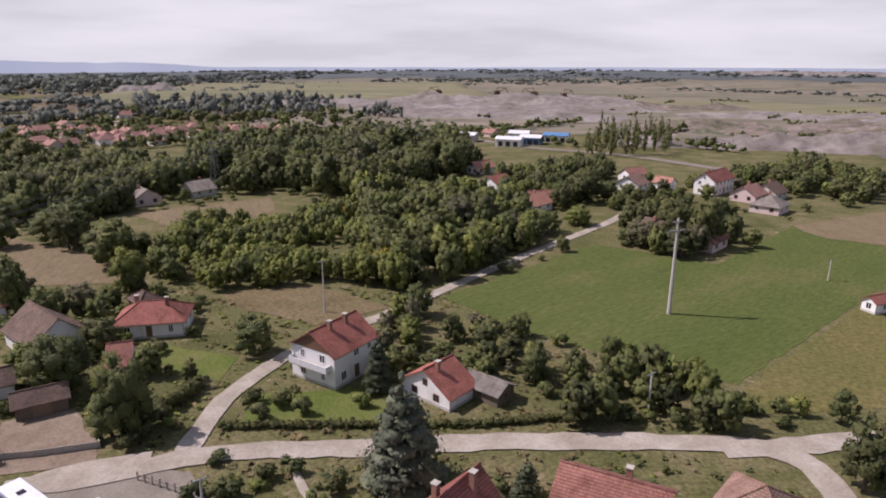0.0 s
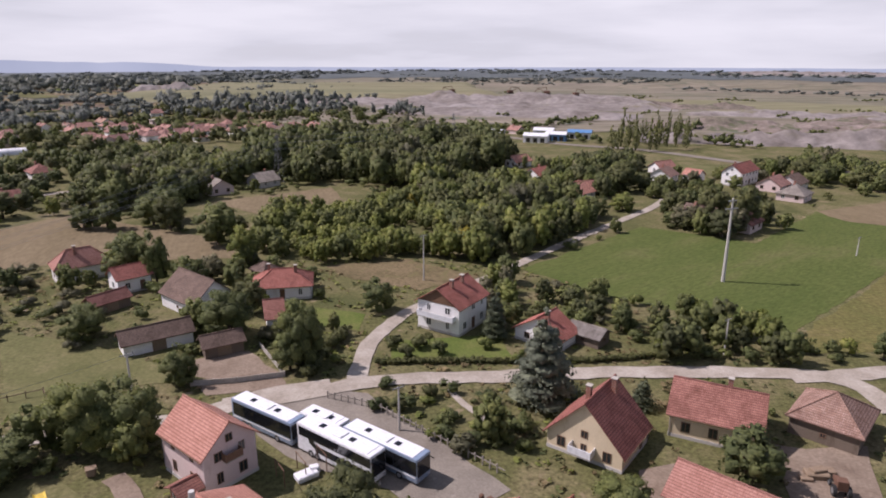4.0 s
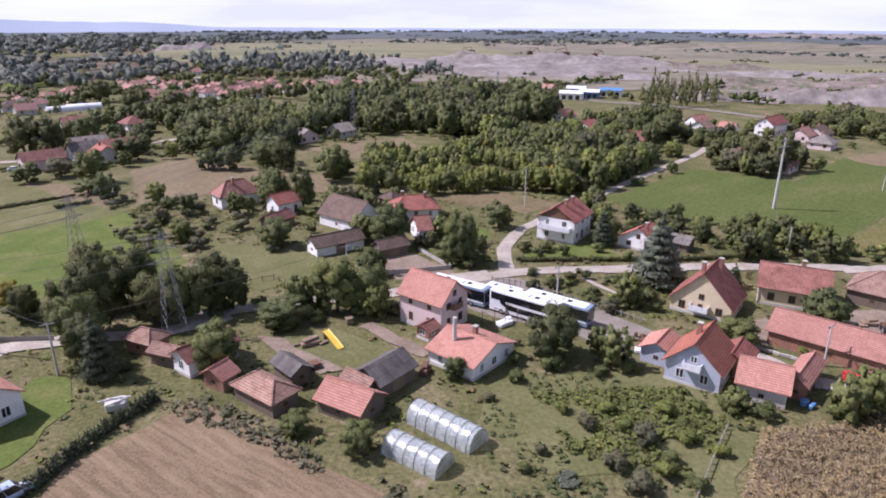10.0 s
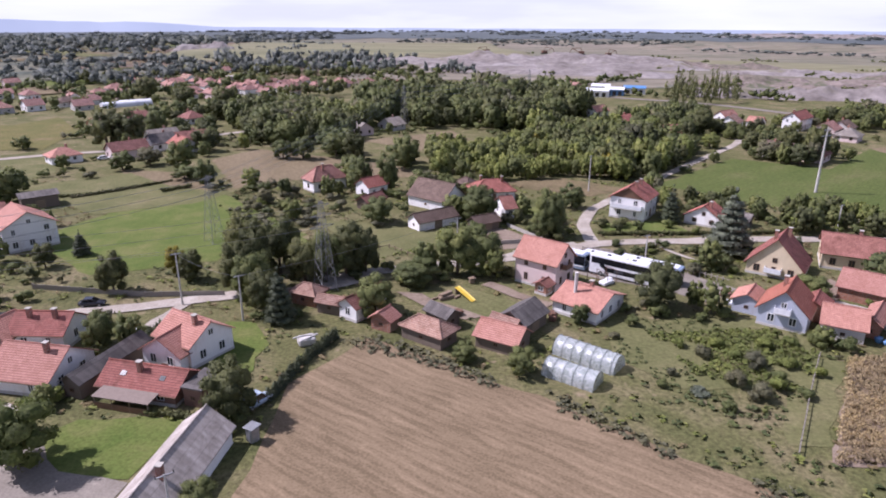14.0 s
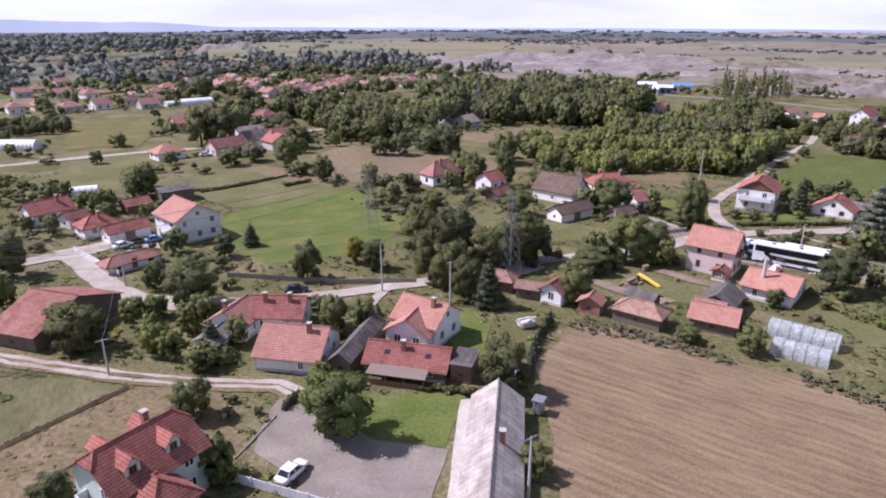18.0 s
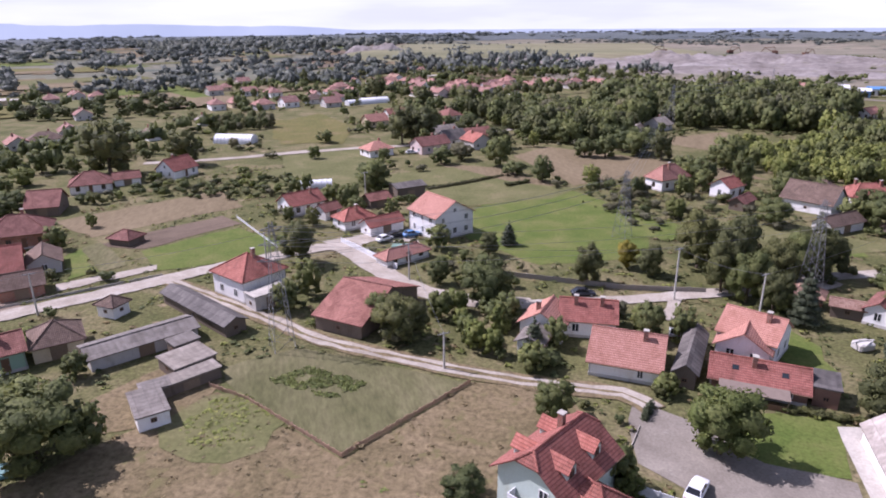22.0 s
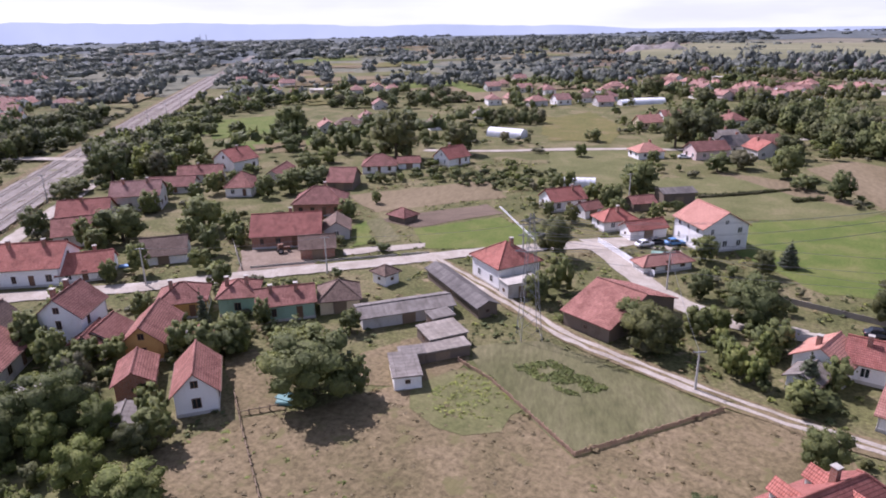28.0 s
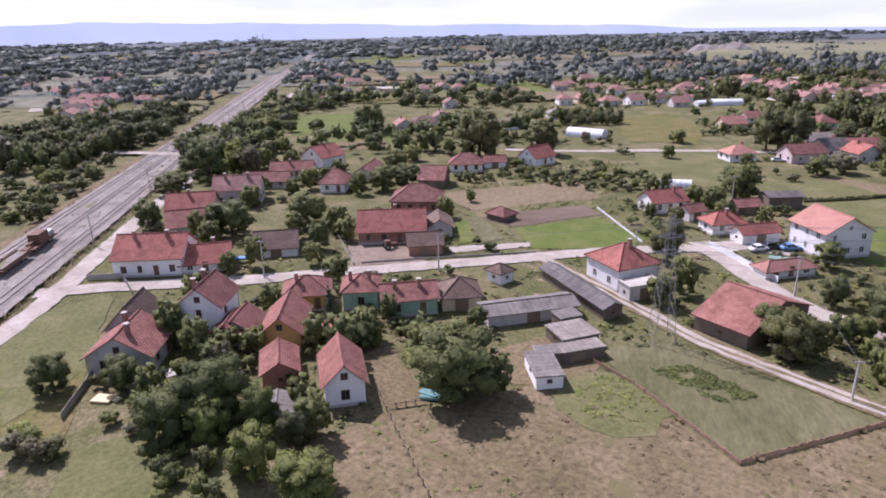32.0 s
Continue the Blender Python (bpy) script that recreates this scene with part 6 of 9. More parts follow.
tree('light', -238.9, 59.6, 3.8, 2.9)
tree('mid', -180.9, 101.5, 10.3, 11.1)
tree('dark', -190.6, 177.1, 16.2, 12.7)
tree('dark', -182.4, 178.4, 15.9, 13.0)
tree('mid', -168.9, 141.9, 6.6, 8.4)
tree('grey', -163.1, 149.6, 6.7, 9.1)
tree('mid', -149.3, 141.9, 11.0, 10.8)
tree('mid', -144.0, 128.7, 4.5, 8.4)
tree('mid', -120.9, 160.6, 7.4, 8.3)
tree('mid', -113.7, 160.1, 8.8, 8.7)
tree('mid', -102.7, 164.7, 9.0, 10.6)
tree('light', -215.0, 145.2, 5.1, 5.1)
tree('mid', -222.3, 176.6, 5.3, 8.0)
tree('mid', -325.2, 37.8, 13.7, 12.5)
tree('dark', -323.2, 52.0, 9.1, 10.9)
tree('dark', -313.8, 17.8, 6.9, 9.9)
tree('dark', -454.2, 88.8, 9.6, 12.4)
tree('dark', -427.5, 33.9, 9.1, 11.4)
tree('mid', -342.3, 125.7, 8.5, 9.8)
tree('mid', -283.5, 80.3, 7.1, 9.3)
tree('light', -287.7, 94.3, 6.0, 7.9)
tree('dark', -177.5, 277.9, 15.0, 16.6)
tree('mid', -106.8, 174.1, 8.3, 11.0)
tree('dark', -95.3, 158.5, 10.7, 8.5)
tree('dark', -205.7, 296.7, 12.5, 12.7)
tree('dark', -245.8, 341.7, 14.1, 14.4)
tree('mid', -184.5, 207.6, 11.1, 10.5)
tree('dark', -152.8, 174.0, 8.9, 10.6)
tree('dark', -76.8, 155.0, 6.0, 9.2)
tree('light', -65.1, 127.6, 10.4, 8.0)
tree('mid', -92.9, 127.6, 8.2, 9.4)
tree('grey', -68.9, 115.3, 6.3, 6.8)
tree('dark', -55.2, 97.0, 7.0, 7.0)
tree('dark', -178.8, 296.8, 8.4, 12.8)
tree('mid', -115.2, 238.7, 11.7, 14.2)
tree('light', -105.2, 228.1, 10.9, 12.5)
tree('dark', -129.5, 225.5, 13.4, 15.7)
tree('mid', -138.1, 207.7, 12.6, 14.7)
tree('mid', -125.8, 187.4, 9.8, 11.6)
tree('dark', -114.8, 211.1, 10.7, 12.8)
tree('dark', 46.4, 213.8, 11.8, 13.0)
tree('dark', 54.8, 216.2, 7.2, 9.8)
tree('mid', 28.2, 174.3, 7.1, 10.1)
tree('light', 39.2, 183.0, 6.2, 8.6)
tree('dark', 60.9, 166.2, 11.6, 10.6)
tree('dark', 66.3, 158.7, 13.8, 9.4)
tree('grey', 51.4, 162.3, 7.1, 10.5)
tree('dark', 58.0, 151.6, 7.6, 9.9)
tree('dark', 127.1, 239.5, 9.5, 13.1)
tree('mid', 131.6, 232.7, 9.2, 11.6)
tree('dark', 137.6, 219.9, 6.7, 11.1)
# thickets
wood([(-146.2, 16.2), (-144.5, 23.3), (-137.7, 21.6), (-136.1, 13.9), (-138.9, 10.5), (-143.9, 12.2)], 4.8, 3.0, 'light')
wood([(-210.8, -16.6), (-212.2, -11.6), (-204.9, -12.9), (-202.1, -17.1), (-206, -19)], 2.6, 2.4, 'mid')
wood([(-207.2, -51.1), (-205.6, -45.2), (-200.1, -42.9), (-194.2, -48.1), (-193.4, -53.9), (-197, -55.4)], 2.8, 3.0, 'mid')
wood([(-281.7, 194.9), (-294.8, 224.6), (-273, 237.6), (-258.5, 207.3)], 5, 4.0, 'dark')
wood([(-137.2, 174.1), (-153.8, 219.2), (-153.3, 278), (-117.2, 245.9), (-102.4, 187.4), (-120, 187.4), (-131.7, 182.8)], 7, 6.0, 'mid', fill=0.8)
wood([(-195.1, 211), (-215.8, 260.8), (-201.7, 277.8), (-166.4, 231.8), (-150.8, 182.7), (-164.8, 174)], 6, 7.0, 'dark', fill=0.6)
wood([(-237.5, 329.4), (-273.2, 457), (-250.1, 504), (-226.9, 629.3), (-123.2, 646.4), (-50, 505.9), (-101.2, 418.9), (-156.9, 384.7), (-175.5, 329.7)], 7, 9.0, 'mid', fill=0.2)
wood([(-393.8, 8.4), (-374.1, 14.6), (-393.3, 45.1), (-447.8, 78.1), (-490.2, 53.1)], 7, 5.0, 'dark', fill=0.9)
wood([(-429.7, 125.5), (-482.1, 198.7), (-439, 188.2), (-403.7, 140.4), (-361.1, 97.5), (-333.8, 59.6), (-332.5, 49.3)], 5, 6.0, 'mid', fill=0.7)
wood([(-412.7, 113.9), (-456.1, 162.3), (-491.6, 244.4), (-459.1, 259.7), (-420.7, 219.7), (-429, 160.1), (-373.3, 99.8)], 5.5, 7.0, 'mid', fill=0.6)
wood([(-411.1, 209.7), (-410.1, 266.3), (-378.8, 308.7), (-332.5, 287.1), (-337.1, 243.3), (-365.6, 210.8)], 6, 8.0, 'dark', fill=0.5)
wood([(-260.5, 80.1), (-246.2, 100.8), (-210.1, 117.2), (-205.4, 108), (-238.6, 89), (-253.5, 73.8)], 3, 3.4, 'mid', fill=0.8)
wood([(-125.2, 101), (-107.7, 112.8), (-102.2, 81), (-107.6, 71.5), (-118.1, 88.2)], 2.8, 3.6, 'grey', fill=0.5)
wood([(-236.4, 91), (-232.8, 102.5), (-218.6, 104.2), (-208.4, 100.5), (-206.8, 92.1), (-224.5, 86.1)], 2.6, 3.2, 'mid', fill=0.8)
field('pasture_weeds_ground', [(-176.5, -13.0), (-174.4, -5.6), (-169.6, -3.2), (-162.5, -7.8), (-163.0, -14.0), (-170.0, -18.0)], MEADOW, 0.058, 'yellow-green weedy corner of the pasture', 1.2)
# more plots
field('field_far_c', [(-413.9, 141.7), (-391.4, 177.1), (-354.9, 140.8), (-366.1, 108)], LAWN, 0.08, 'bright green field')
field('field_far_d', [(-350.7, 107), (-335.7, 136.8), (-318.1, 120.3), (-328.9, 95.9)], LAWN, 0.08, 'bright green field')
field('field_far_e', [(-340.3, 106.9), (-328.7, 125.2), (-310.7, 108.4), (-323.5, 93.6)], DRY, 0.1, 'brown strip of dry crop')
field('field_far_f', [(-265.1, 224.5), (-255, 261.4), (-219.7, 212.7), (-225.9, 176.1), (-237.7, 169)], YELLOW, 0.08, 'yellowish mown field')
field('field_far_g', [(-899.8, 420.1), (-833, 469.2), (-729.5, 382.2), (-779.6, 343.1)], YELLOW, 0.15, 'yellow-green field far off')
field('field_far_h', [(-739.8, 294.1), (-716.5, 361), (-628.2, 289.2), (-668, 245.7)], TAN, 0.15, 'tan field far off')
field('field_far_i', [(-590.5, 403.4), (-611.3, 576.9), (-512.2, 613.3), (-427.6, 470.3), (-439.3, 355.7), (-499.1, 318.5)], MEADOW, 0.15, 'pale meadow far off')
field('field_far_j', [(-164.2, 137), (-144.5, 119.6), (-123.7, 113.3), (-131.8, 101.5), (-152.9, 90.2), (-166.8, 101.6), (-184.2, 106), (-187.6, 120.5)], MEADOW, 0.05, 'mown meadow between hedges')
field('field_headland', [(-86.4, -14.2), (-86.0, -2.0), (-85.2, 9.4), (-77.4, 21.4), (-76.0, 19.0), (-79.6, 9.0), (-80.8, -2.0), (-81.0, -15.0)], HEADLAND, -0.02, 'stubble along the headland with curved rows')
tree('dark', 47.2, 62.1, 9.5, 7.2)
tree('mid', 53.0, 76.2, 4.7, 4.1)
tree('conifer', 9.1, 61.0, 4.9, 4.3)
house('cottage', 85.1, 116.6, 19, 8.9, 2.9, 2.4, 0.9, wall='white', roof='red')
wood([(41.3, 80.3), (50.3, 78.1), (47.8, 73.5), (39.8, 73.5)], 3.2, 3.2, 'mid')
wood([(-371.8, -5), (-375.5, 11.6), (-376.2, 33), (-347.2, 10.9), (-315.9, -17.9), (-312.8, -26.6)], 4, 5.0, 'mid', fill=0.5)
wood([(-352.6, -4.6), (-382.3, 31.4), (-428.8, 79.4), (-519.5, 174.2), (-472.3, 135.6), (-388.9, 46.7), (-343.3, -2.5)], 2.0, 4.5, 'grey', fill=0.55)
wood([(-321.6, 27.5), (-354.6, 65.1), (-414, 134.5), (-383.9, 110.1), (-337.3, 57.4), (-312.2, 25.2)], 3.0, 4.5, 'mid', fill=0.6)
field('field_strip_a', [(-230.8, 40), (-231.3, 45.3), (-218.1, 33.1), (-220.7, 28.6)], LAWN, 0.08, 'narrow green vegetable strip')
field('field_strip_b', [(-231.1, 45.5), (-229.7, 49.9), (-214.4, 37.6), (-217.5, 33.6)], MOWN, 0.08, 'narrow strip of garden soil and weeds')
field('yard_path', [(-221.5, 26.3), (-209.1, 38.3), (-207.3, 35.9), (-218.9, 23.7)], GRAVEL, 0.09, 'pale trodden path along the plots')
field('yard_porch', [(-220.4, -16.8), (-217.7, -13.4), (-211, -16.8), (-213.7, -21.1)], CONCRETE, 0.09, 'bright concrete courtyard')
field('yard_pale', [(-223.2, -39.6), (-221.6, -36.6), (-219.4, -37.2), (-220.6, -40.2)], CONCRETE, 0.1, 'pale concrete slab behind a house')
field('yard_verge', [(-253.5, -48.3), (-258.2, -41.4), (-257.6, -29.3), (-254.2, -30), (-234.4, -43.6), (-228.8, -50.7), (-226.3, -58.2)], MEADOW, 0.07, 'green grass plot beside the railway')
field('field_lawn_b', [(-98.2, 88.2), (-75.4, 80.8), (-54.4, 69.6), (-62.1, 67.9), (-73.7, 64), (-78.1, 58.9)], MEADOW, 0.03, 'olive green lawn of a farmyard')
road('road_fork', [(34.4, 69.9), (41.9, 70.4), (56, 72.3)], 3.6, GRAVEL, 0.06, 'pale gravel road forking off')
field('yard_dirt', [(-73.5, 41.3), (-68.8, 40.4), (-58.6, 30.8), (-61.4, 30.1), (-69.1, 35.4)], BARE, 0.09, 'trodden earth of a farmyard')
field('yard_lawn_b', [(-100.8, 21.4), (-100.9, 29), (-95.6, 29), (-92.1, 21.4), (-92.6, 10.3), (-94.7, 8.2)], LAWN, 0.03, 'short bright garden lawn')
wood([(57.4, 214.3), (83.2, 219.7), (78.4, 203.9), (54.5, 199.2)], 5, 4.0, 'mid', fill=0.8)
road('lane_rail', [(-575.4, 88.4), (-664.3, 134.8), (-759.8, 189.7), (-812.5, 231.5), (-822.1, 257.4)], 8.0, GRAVEL, 0.1, 'pale village lane beyond the railway')
wood([(32, 229.1), (45.8, 279.9), (73.5, 295.9), (64.3, 245.7), (46.4, 218.8)], 8, 5.5, 'dark', fill=0.85)
wood([(111, 254.1), (158.9, 279), (179.2, 264.2), (161.4, 236.9), (127.3, 237.1), (105.2, 230.7)], 6, 6.0, 'mid', fill=0.6)
wood([(57.6, 223.7), (79.3, 234.1), (87.9, 223.5), (78.9, 204.9), (53.5, 200.8)], 5, 4.5, 'mid', fill=0.7)


# ---- the far land ----
def land_sector(name, r0, r1, a0, a1, material, lift, label):
    """A sheet of land between two distances and two bearings (degrees from +y, to the left positive), round the village."""
    bm = bmesh.new()
    rng = random.Random(int(r0 + a0))
    na, radii = max(6, int((a1 - a0) / 2.5)), []
    r = r0
    while r < r1:
        radii.append(r)
        r *= 1.16
    radii.append(r1)
    rows = []
    for k, r in enumerate(radii):
        row = []
        for i in range(na + 1):
            rr = r + (rng.uniform(-0.06, 0.06) * r if k == 0 else 0)
            an = radians(90 + a0 + (a1 - a0) * i / na)
            x, y = -80 + rr * math.cos(an), 60 + rr * math.sin(an)
            row.append(bm.verts.new((x, y, gz(x, y) + lift)))
        rows.append(row)
    for a, b in zip(rows, rows[1:]):
        for i in range(na):
            bm.faces.new((a[i + 1], a[i], b[i], b[i + 1]))
    bmesh.ops.recalc_face_normals(bm, faces=bm.faces)
    return tagged(part(name, bm, material, smooth=True), label, "land", kind="structure")


def at(bearing, dist):
    an = radians(90 + bearing)
    return -80 + dist * math.cos(an), 60 + dist * math.sin(an)


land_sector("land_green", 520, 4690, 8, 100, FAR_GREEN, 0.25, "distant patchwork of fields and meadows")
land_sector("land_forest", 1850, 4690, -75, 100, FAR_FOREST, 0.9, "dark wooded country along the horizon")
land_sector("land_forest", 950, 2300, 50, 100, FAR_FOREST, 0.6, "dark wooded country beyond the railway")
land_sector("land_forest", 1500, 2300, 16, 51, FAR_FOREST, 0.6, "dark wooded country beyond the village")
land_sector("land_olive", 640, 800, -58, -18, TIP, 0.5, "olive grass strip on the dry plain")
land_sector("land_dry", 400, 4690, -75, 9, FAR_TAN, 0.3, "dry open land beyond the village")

_rng = random.Random(21)
for _i in range(150):
    _b, _d = _rng.uniform(10, 88), 330 * (1600 / 330) ** _rng.random()
    _x, _y = at(_b, _d)
    if any(math.hypot(_x - tx, _y - ty) < 25 for tx, ty, _ in TAKEN) or any(math.hypot(_x - tx, _y - ty) < 55 for tx, ty, _ in LANES):
        continue
    _w, _h, _t = _rng.uniform(18, 45) * (0.6 + _d / 700), _rng.uniform(10, 22) * (0.6 + _d / 700), radians(_rng.choice((43, 48, 133, 138)))
    _c, _s = math.cos(_t), math.sin(_t)
    field("field", [(_x + p * _w * _c - q * _h * _s, _y + p * _w * _s + q * _h * _c) for p, q in ((-1, -1), (1, -1), (1, 1), (-1, 1))],
          _rng.choice((LAWN, MEADOW, TAN, YELLOW, DRY, MEADOW, TILLED, TAN)), 0.45 + 0.004 * _i, _rng.choice(("small green field far off", "narrow meadow far off")), 1.0, step=12)


def heap(name, cx, cy, lx, ly, turn, high, material, label, flat=0.0, rough=1.0, seed=0):
    """A long hummocky bank of dug earth; flat: share of its width that is a level top."""
    bm = bmesh.new()
    nx, ny = 56, 18
    c, s = math.cos(radians(turn)), math.sin(radians(turn))
    rows = []
    for j in range(ny + 1):
        row = []
        for i in range(nx + 1):
            u, v = 2 * i / nx - 1, 2 * j / ny - 1
            wob = 0.18 * noise.noise((u * 4 + seed, v * 2, 3.1))
            e = max(abs(u + wob * 0.4) ** 3, abs(v + wob))
            p = max(0.0, min(1.0, (1 - e) / max(0.05, 1 - flat)))
            h = high * p * (1 + rough * (0.55 * noise.noise((u * lx / 30 + seed, v * ly / 22, 0.5)) + 0.3 * noise.noise((u * lx / 9, v * ly / 8, seed))) * (1 - flat * 0.85))
            x, y = cx + u * lx * c - v * ly * s, cy + u * lx * s + v * ly * c
            row.append(bm.verts.new((x, y, gz(x, y) - 1.0 + h)))
        rows.append(row)
    for a, b in zip(rows, rows[1:]):
        for i in range(nx):
            bm.faces.new((a[i], a[i + 1], b[i + 1], b[i]))
    return tagged(part(name, bm, material, smooth=True), label, "spoil heap", kind="structure")


heap("spoil_plateau", -190, 1000, 240, 255, 2, 9, TIP, "level grassed top of a spoil tip", 0.8, 0.25, 2)
heap("spoil_bank", -75, 712, 190, 42, 3, 7, SPOIL, "grey spoil slope below a grassed tip", 0.2, 1.0, 1)
heap("spoil_bank", 70, 690, 150, 95, -6, 11, SPOIL, "grey spoil bank of an opencast mine", 0.1, 1.2, 5)
heap("spoil_bank", 40, 560, 120, 38, -20, 5, SPOIL, "pale worked slope of an opencast mine", 0.2, 1.0, 21)
heap("spoil_bank", 205, 640, 95, 30, -10, 6, SCRUB, "dark overgrown bank of an opencast mine", 0.1, 1.3, 17)
heap("spoil_bank", 220, 425, 115, 34, -24, 7, SCRUB, "hummocky pinkish brown spoil heap with scrub", 0.0, 1.7, 7)
heap("spoil_bank", 185, 352, 95, 20, -17, 7, SPOIL, "hummocky bare brown spoil heap behind the road", 0.0, 1.9, 23)
heap("spoil_bank", 330, 318, 90, 24, -14, 7, SPOIL, "hummocky bare brown spoil heap behind the road", 0.0, 1.9, 25)
heap("spoil_bank", 350, 400, 130, 46, -22, 8, SCRUB, "hummocky pinkish brown spoil heap with scrub", 0.0, 1.7, 9)
heap("spoil_bank", 330, 520, 150, 30, -20, 5, SPOIL, "low worn spoil ridge", 0.1, 1.5, 19)
heap("spoil_bank", -398, 905, 52, 40, 10, 15, SPOIL, "grey spoil cone on the mine's edge", 0.0, 0.8, 11)
heap("spoil_bank", 1500, 2300, 600, 130, -25, 14, SPOIL, "pale distant mine terraces", 0.3, 0.9, 13)
heap("spoil_bank", 700, 1100, 420, 70, -14, 8, FAR_TAN, "low overgrown bank", 0.3, 1.0, 15)


def belt(bearing0, bearing1, d0, d1, count, h, w, tint, label, seed):
    """Hedgerows and clumps of trees, in short lines along the field edges."""
    rng = random.Random(seed)
    spots = []
    while len(spots) < count:
        x, y = at(rng.uniform(bearing0, bearing1), d0 + (d1 - d0) * rng.random())
        an, run = radians(rng.choice((43, 48, 133, 138)) + rng.uniform(-5, 5)), rng.choice((1, 1, 5, 9, 14, 20))
        for k in range(run):
            px, py = x + math.cos(an) * k * w * 0.75 + rng.uniform(-0.4, 0.4) * w, y + math.sin(an) * k * w * 0.75 + rng.uniform(-0.4, 0.4) * w
            count -= 0.02
            if any((px - tx) ** 2 + (py - ty) ** 2 < (tr + 1) ** 2 for tx, ty, tr in TAKEN) or any((px - lx) ** 2 + (py - ly) ** 2 < (lw * 0.5 + 4) ** 2 for lx, ly, lw in LANES):
                continue
            q = rng.uniform(0.55, 1.4)
            spots.append((px, py, h * q * rng.uniform(0.8, 1.2), w * q * rng.uniform(0.8, 1.2)))
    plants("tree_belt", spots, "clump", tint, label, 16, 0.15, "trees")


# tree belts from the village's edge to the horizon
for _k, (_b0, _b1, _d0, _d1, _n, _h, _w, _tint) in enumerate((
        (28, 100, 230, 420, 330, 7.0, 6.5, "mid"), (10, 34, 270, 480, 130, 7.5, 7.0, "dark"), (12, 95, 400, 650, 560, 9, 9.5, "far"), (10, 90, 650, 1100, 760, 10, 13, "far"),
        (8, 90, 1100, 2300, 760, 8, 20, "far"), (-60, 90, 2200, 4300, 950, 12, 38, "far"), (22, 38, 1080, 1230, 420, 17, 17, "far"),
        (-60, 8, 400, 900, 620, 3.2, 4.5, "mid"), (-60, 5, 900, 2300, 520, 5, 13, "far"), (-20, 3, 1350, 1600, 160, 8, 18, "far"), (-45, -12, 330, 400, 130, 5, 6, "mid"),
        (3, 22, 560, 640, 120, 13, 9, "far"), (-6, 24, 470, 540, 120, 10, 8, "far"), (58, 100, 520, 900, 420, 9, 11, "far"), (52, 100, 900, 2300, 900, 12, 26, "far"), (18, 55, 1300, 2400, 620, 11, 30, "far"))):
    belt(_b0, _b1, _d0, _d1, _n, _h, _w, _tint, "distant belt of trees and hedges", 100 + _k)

# ---- power station on the skyline ----
# the pale grey holds the haze in front of the distant plant
PLANT = plain("hazed_cladding", (0.55, 0.57, 0.6), 0.8)
_ps = new("power_station")
_ps.matrix_world = pose(-2755, 1938, gz(-2755, 1938), 0, 0, 35) @ Matrix.Scale(0.6, 4)
for _x, _w, _h in ((-45, 22, 30), (-10, 30, 44), (28, 18, 26)):
    bm = bmesh.new()
    box(bm, _x - _w / 2, _x + _w / 2, -14, 14, 0, _h)
    part("boiler_house", bm, PLANT, _ps)
for _x in (8, 52):
    bm = bmesh.new()
    tube(bm, (_x, 20, 0), (_x, 20, 62), 3.4, 2.2, 10)
    part("chimney", bm, PLANT, _ps)
tagged(_ps, "distant grey power station with chimneys on the skyline", "power station")

# blue hills on the horizon: a glowing backdrop, haze in its emission colour
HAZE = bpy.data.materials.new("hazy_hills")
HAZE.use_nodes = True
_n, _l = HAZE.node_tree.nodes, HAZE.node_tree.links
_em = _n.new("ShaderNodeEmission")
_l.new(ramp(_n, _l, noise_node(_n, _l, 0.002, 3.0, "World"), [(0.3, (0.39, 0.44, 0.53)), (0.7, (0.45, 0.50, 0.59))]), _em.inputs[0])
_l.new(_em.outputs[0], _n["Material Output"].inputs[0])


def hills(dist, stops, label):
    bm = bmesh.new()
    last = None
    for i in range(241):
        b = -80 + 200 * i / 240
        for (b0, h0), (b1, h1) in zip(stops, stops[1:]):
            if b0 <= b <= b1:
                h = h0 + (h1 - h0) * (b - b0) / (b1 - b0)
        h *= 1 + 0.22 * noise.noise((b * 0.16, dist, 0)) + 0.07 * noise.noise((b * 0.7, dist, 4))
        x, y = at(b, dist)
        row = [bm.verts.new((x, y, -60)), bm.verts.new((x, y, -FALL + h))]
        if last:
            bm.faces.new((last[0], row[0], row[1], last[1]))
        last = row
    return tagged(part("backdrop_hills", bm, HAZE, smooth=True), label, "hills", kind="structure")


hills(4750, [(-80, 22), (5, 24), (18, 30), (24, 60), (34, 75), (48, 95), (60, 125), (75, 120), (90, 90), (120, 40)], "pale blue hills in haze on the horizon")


# ---- vehicles ----
def bevel_box(x0, x1, y0, y1, z0, z1, r=0.15, seg=2):
    bm = bmesh.new()
    box(bm, x0, x1, y0, y1, z0, z1)
    bmesh.ops.bevel(bm, geom=list(bm.edges), offset=r, segments=seg, affect="EDGES", profile=0.6)
    return bm


def wheel(ob, x, y, r=0.48, w=0.3):
    bm = bmesh.new()
    tube(bm, (0, -w / 2, 0), (0, w / 2, 0), r, r, 16)
    ty = part("tyre", bm, RUBBER, ob, m=pose(x, y, r))
    bm = bmesh.new()
    tube(bm, (0, -w / 2 - 0.02, 0), (0, w / 2 + 0.02, 0), r * 0.58, r * 0.58, 12)
    part("rim", bm, STEEL, ty)


BUSWHITE = plain("white_coach_paint", (0.78, 0.79, 0.81), 0.25)
BUSBLUE = plain("silver_blue_coach_paint", (0.30, 0.38, 0.50), 0.25, 0.3)
BUSBLACK = plain("black_coach_glass", (0.012, 0.013, 0.016), 0.08, 0.0, 0.7)


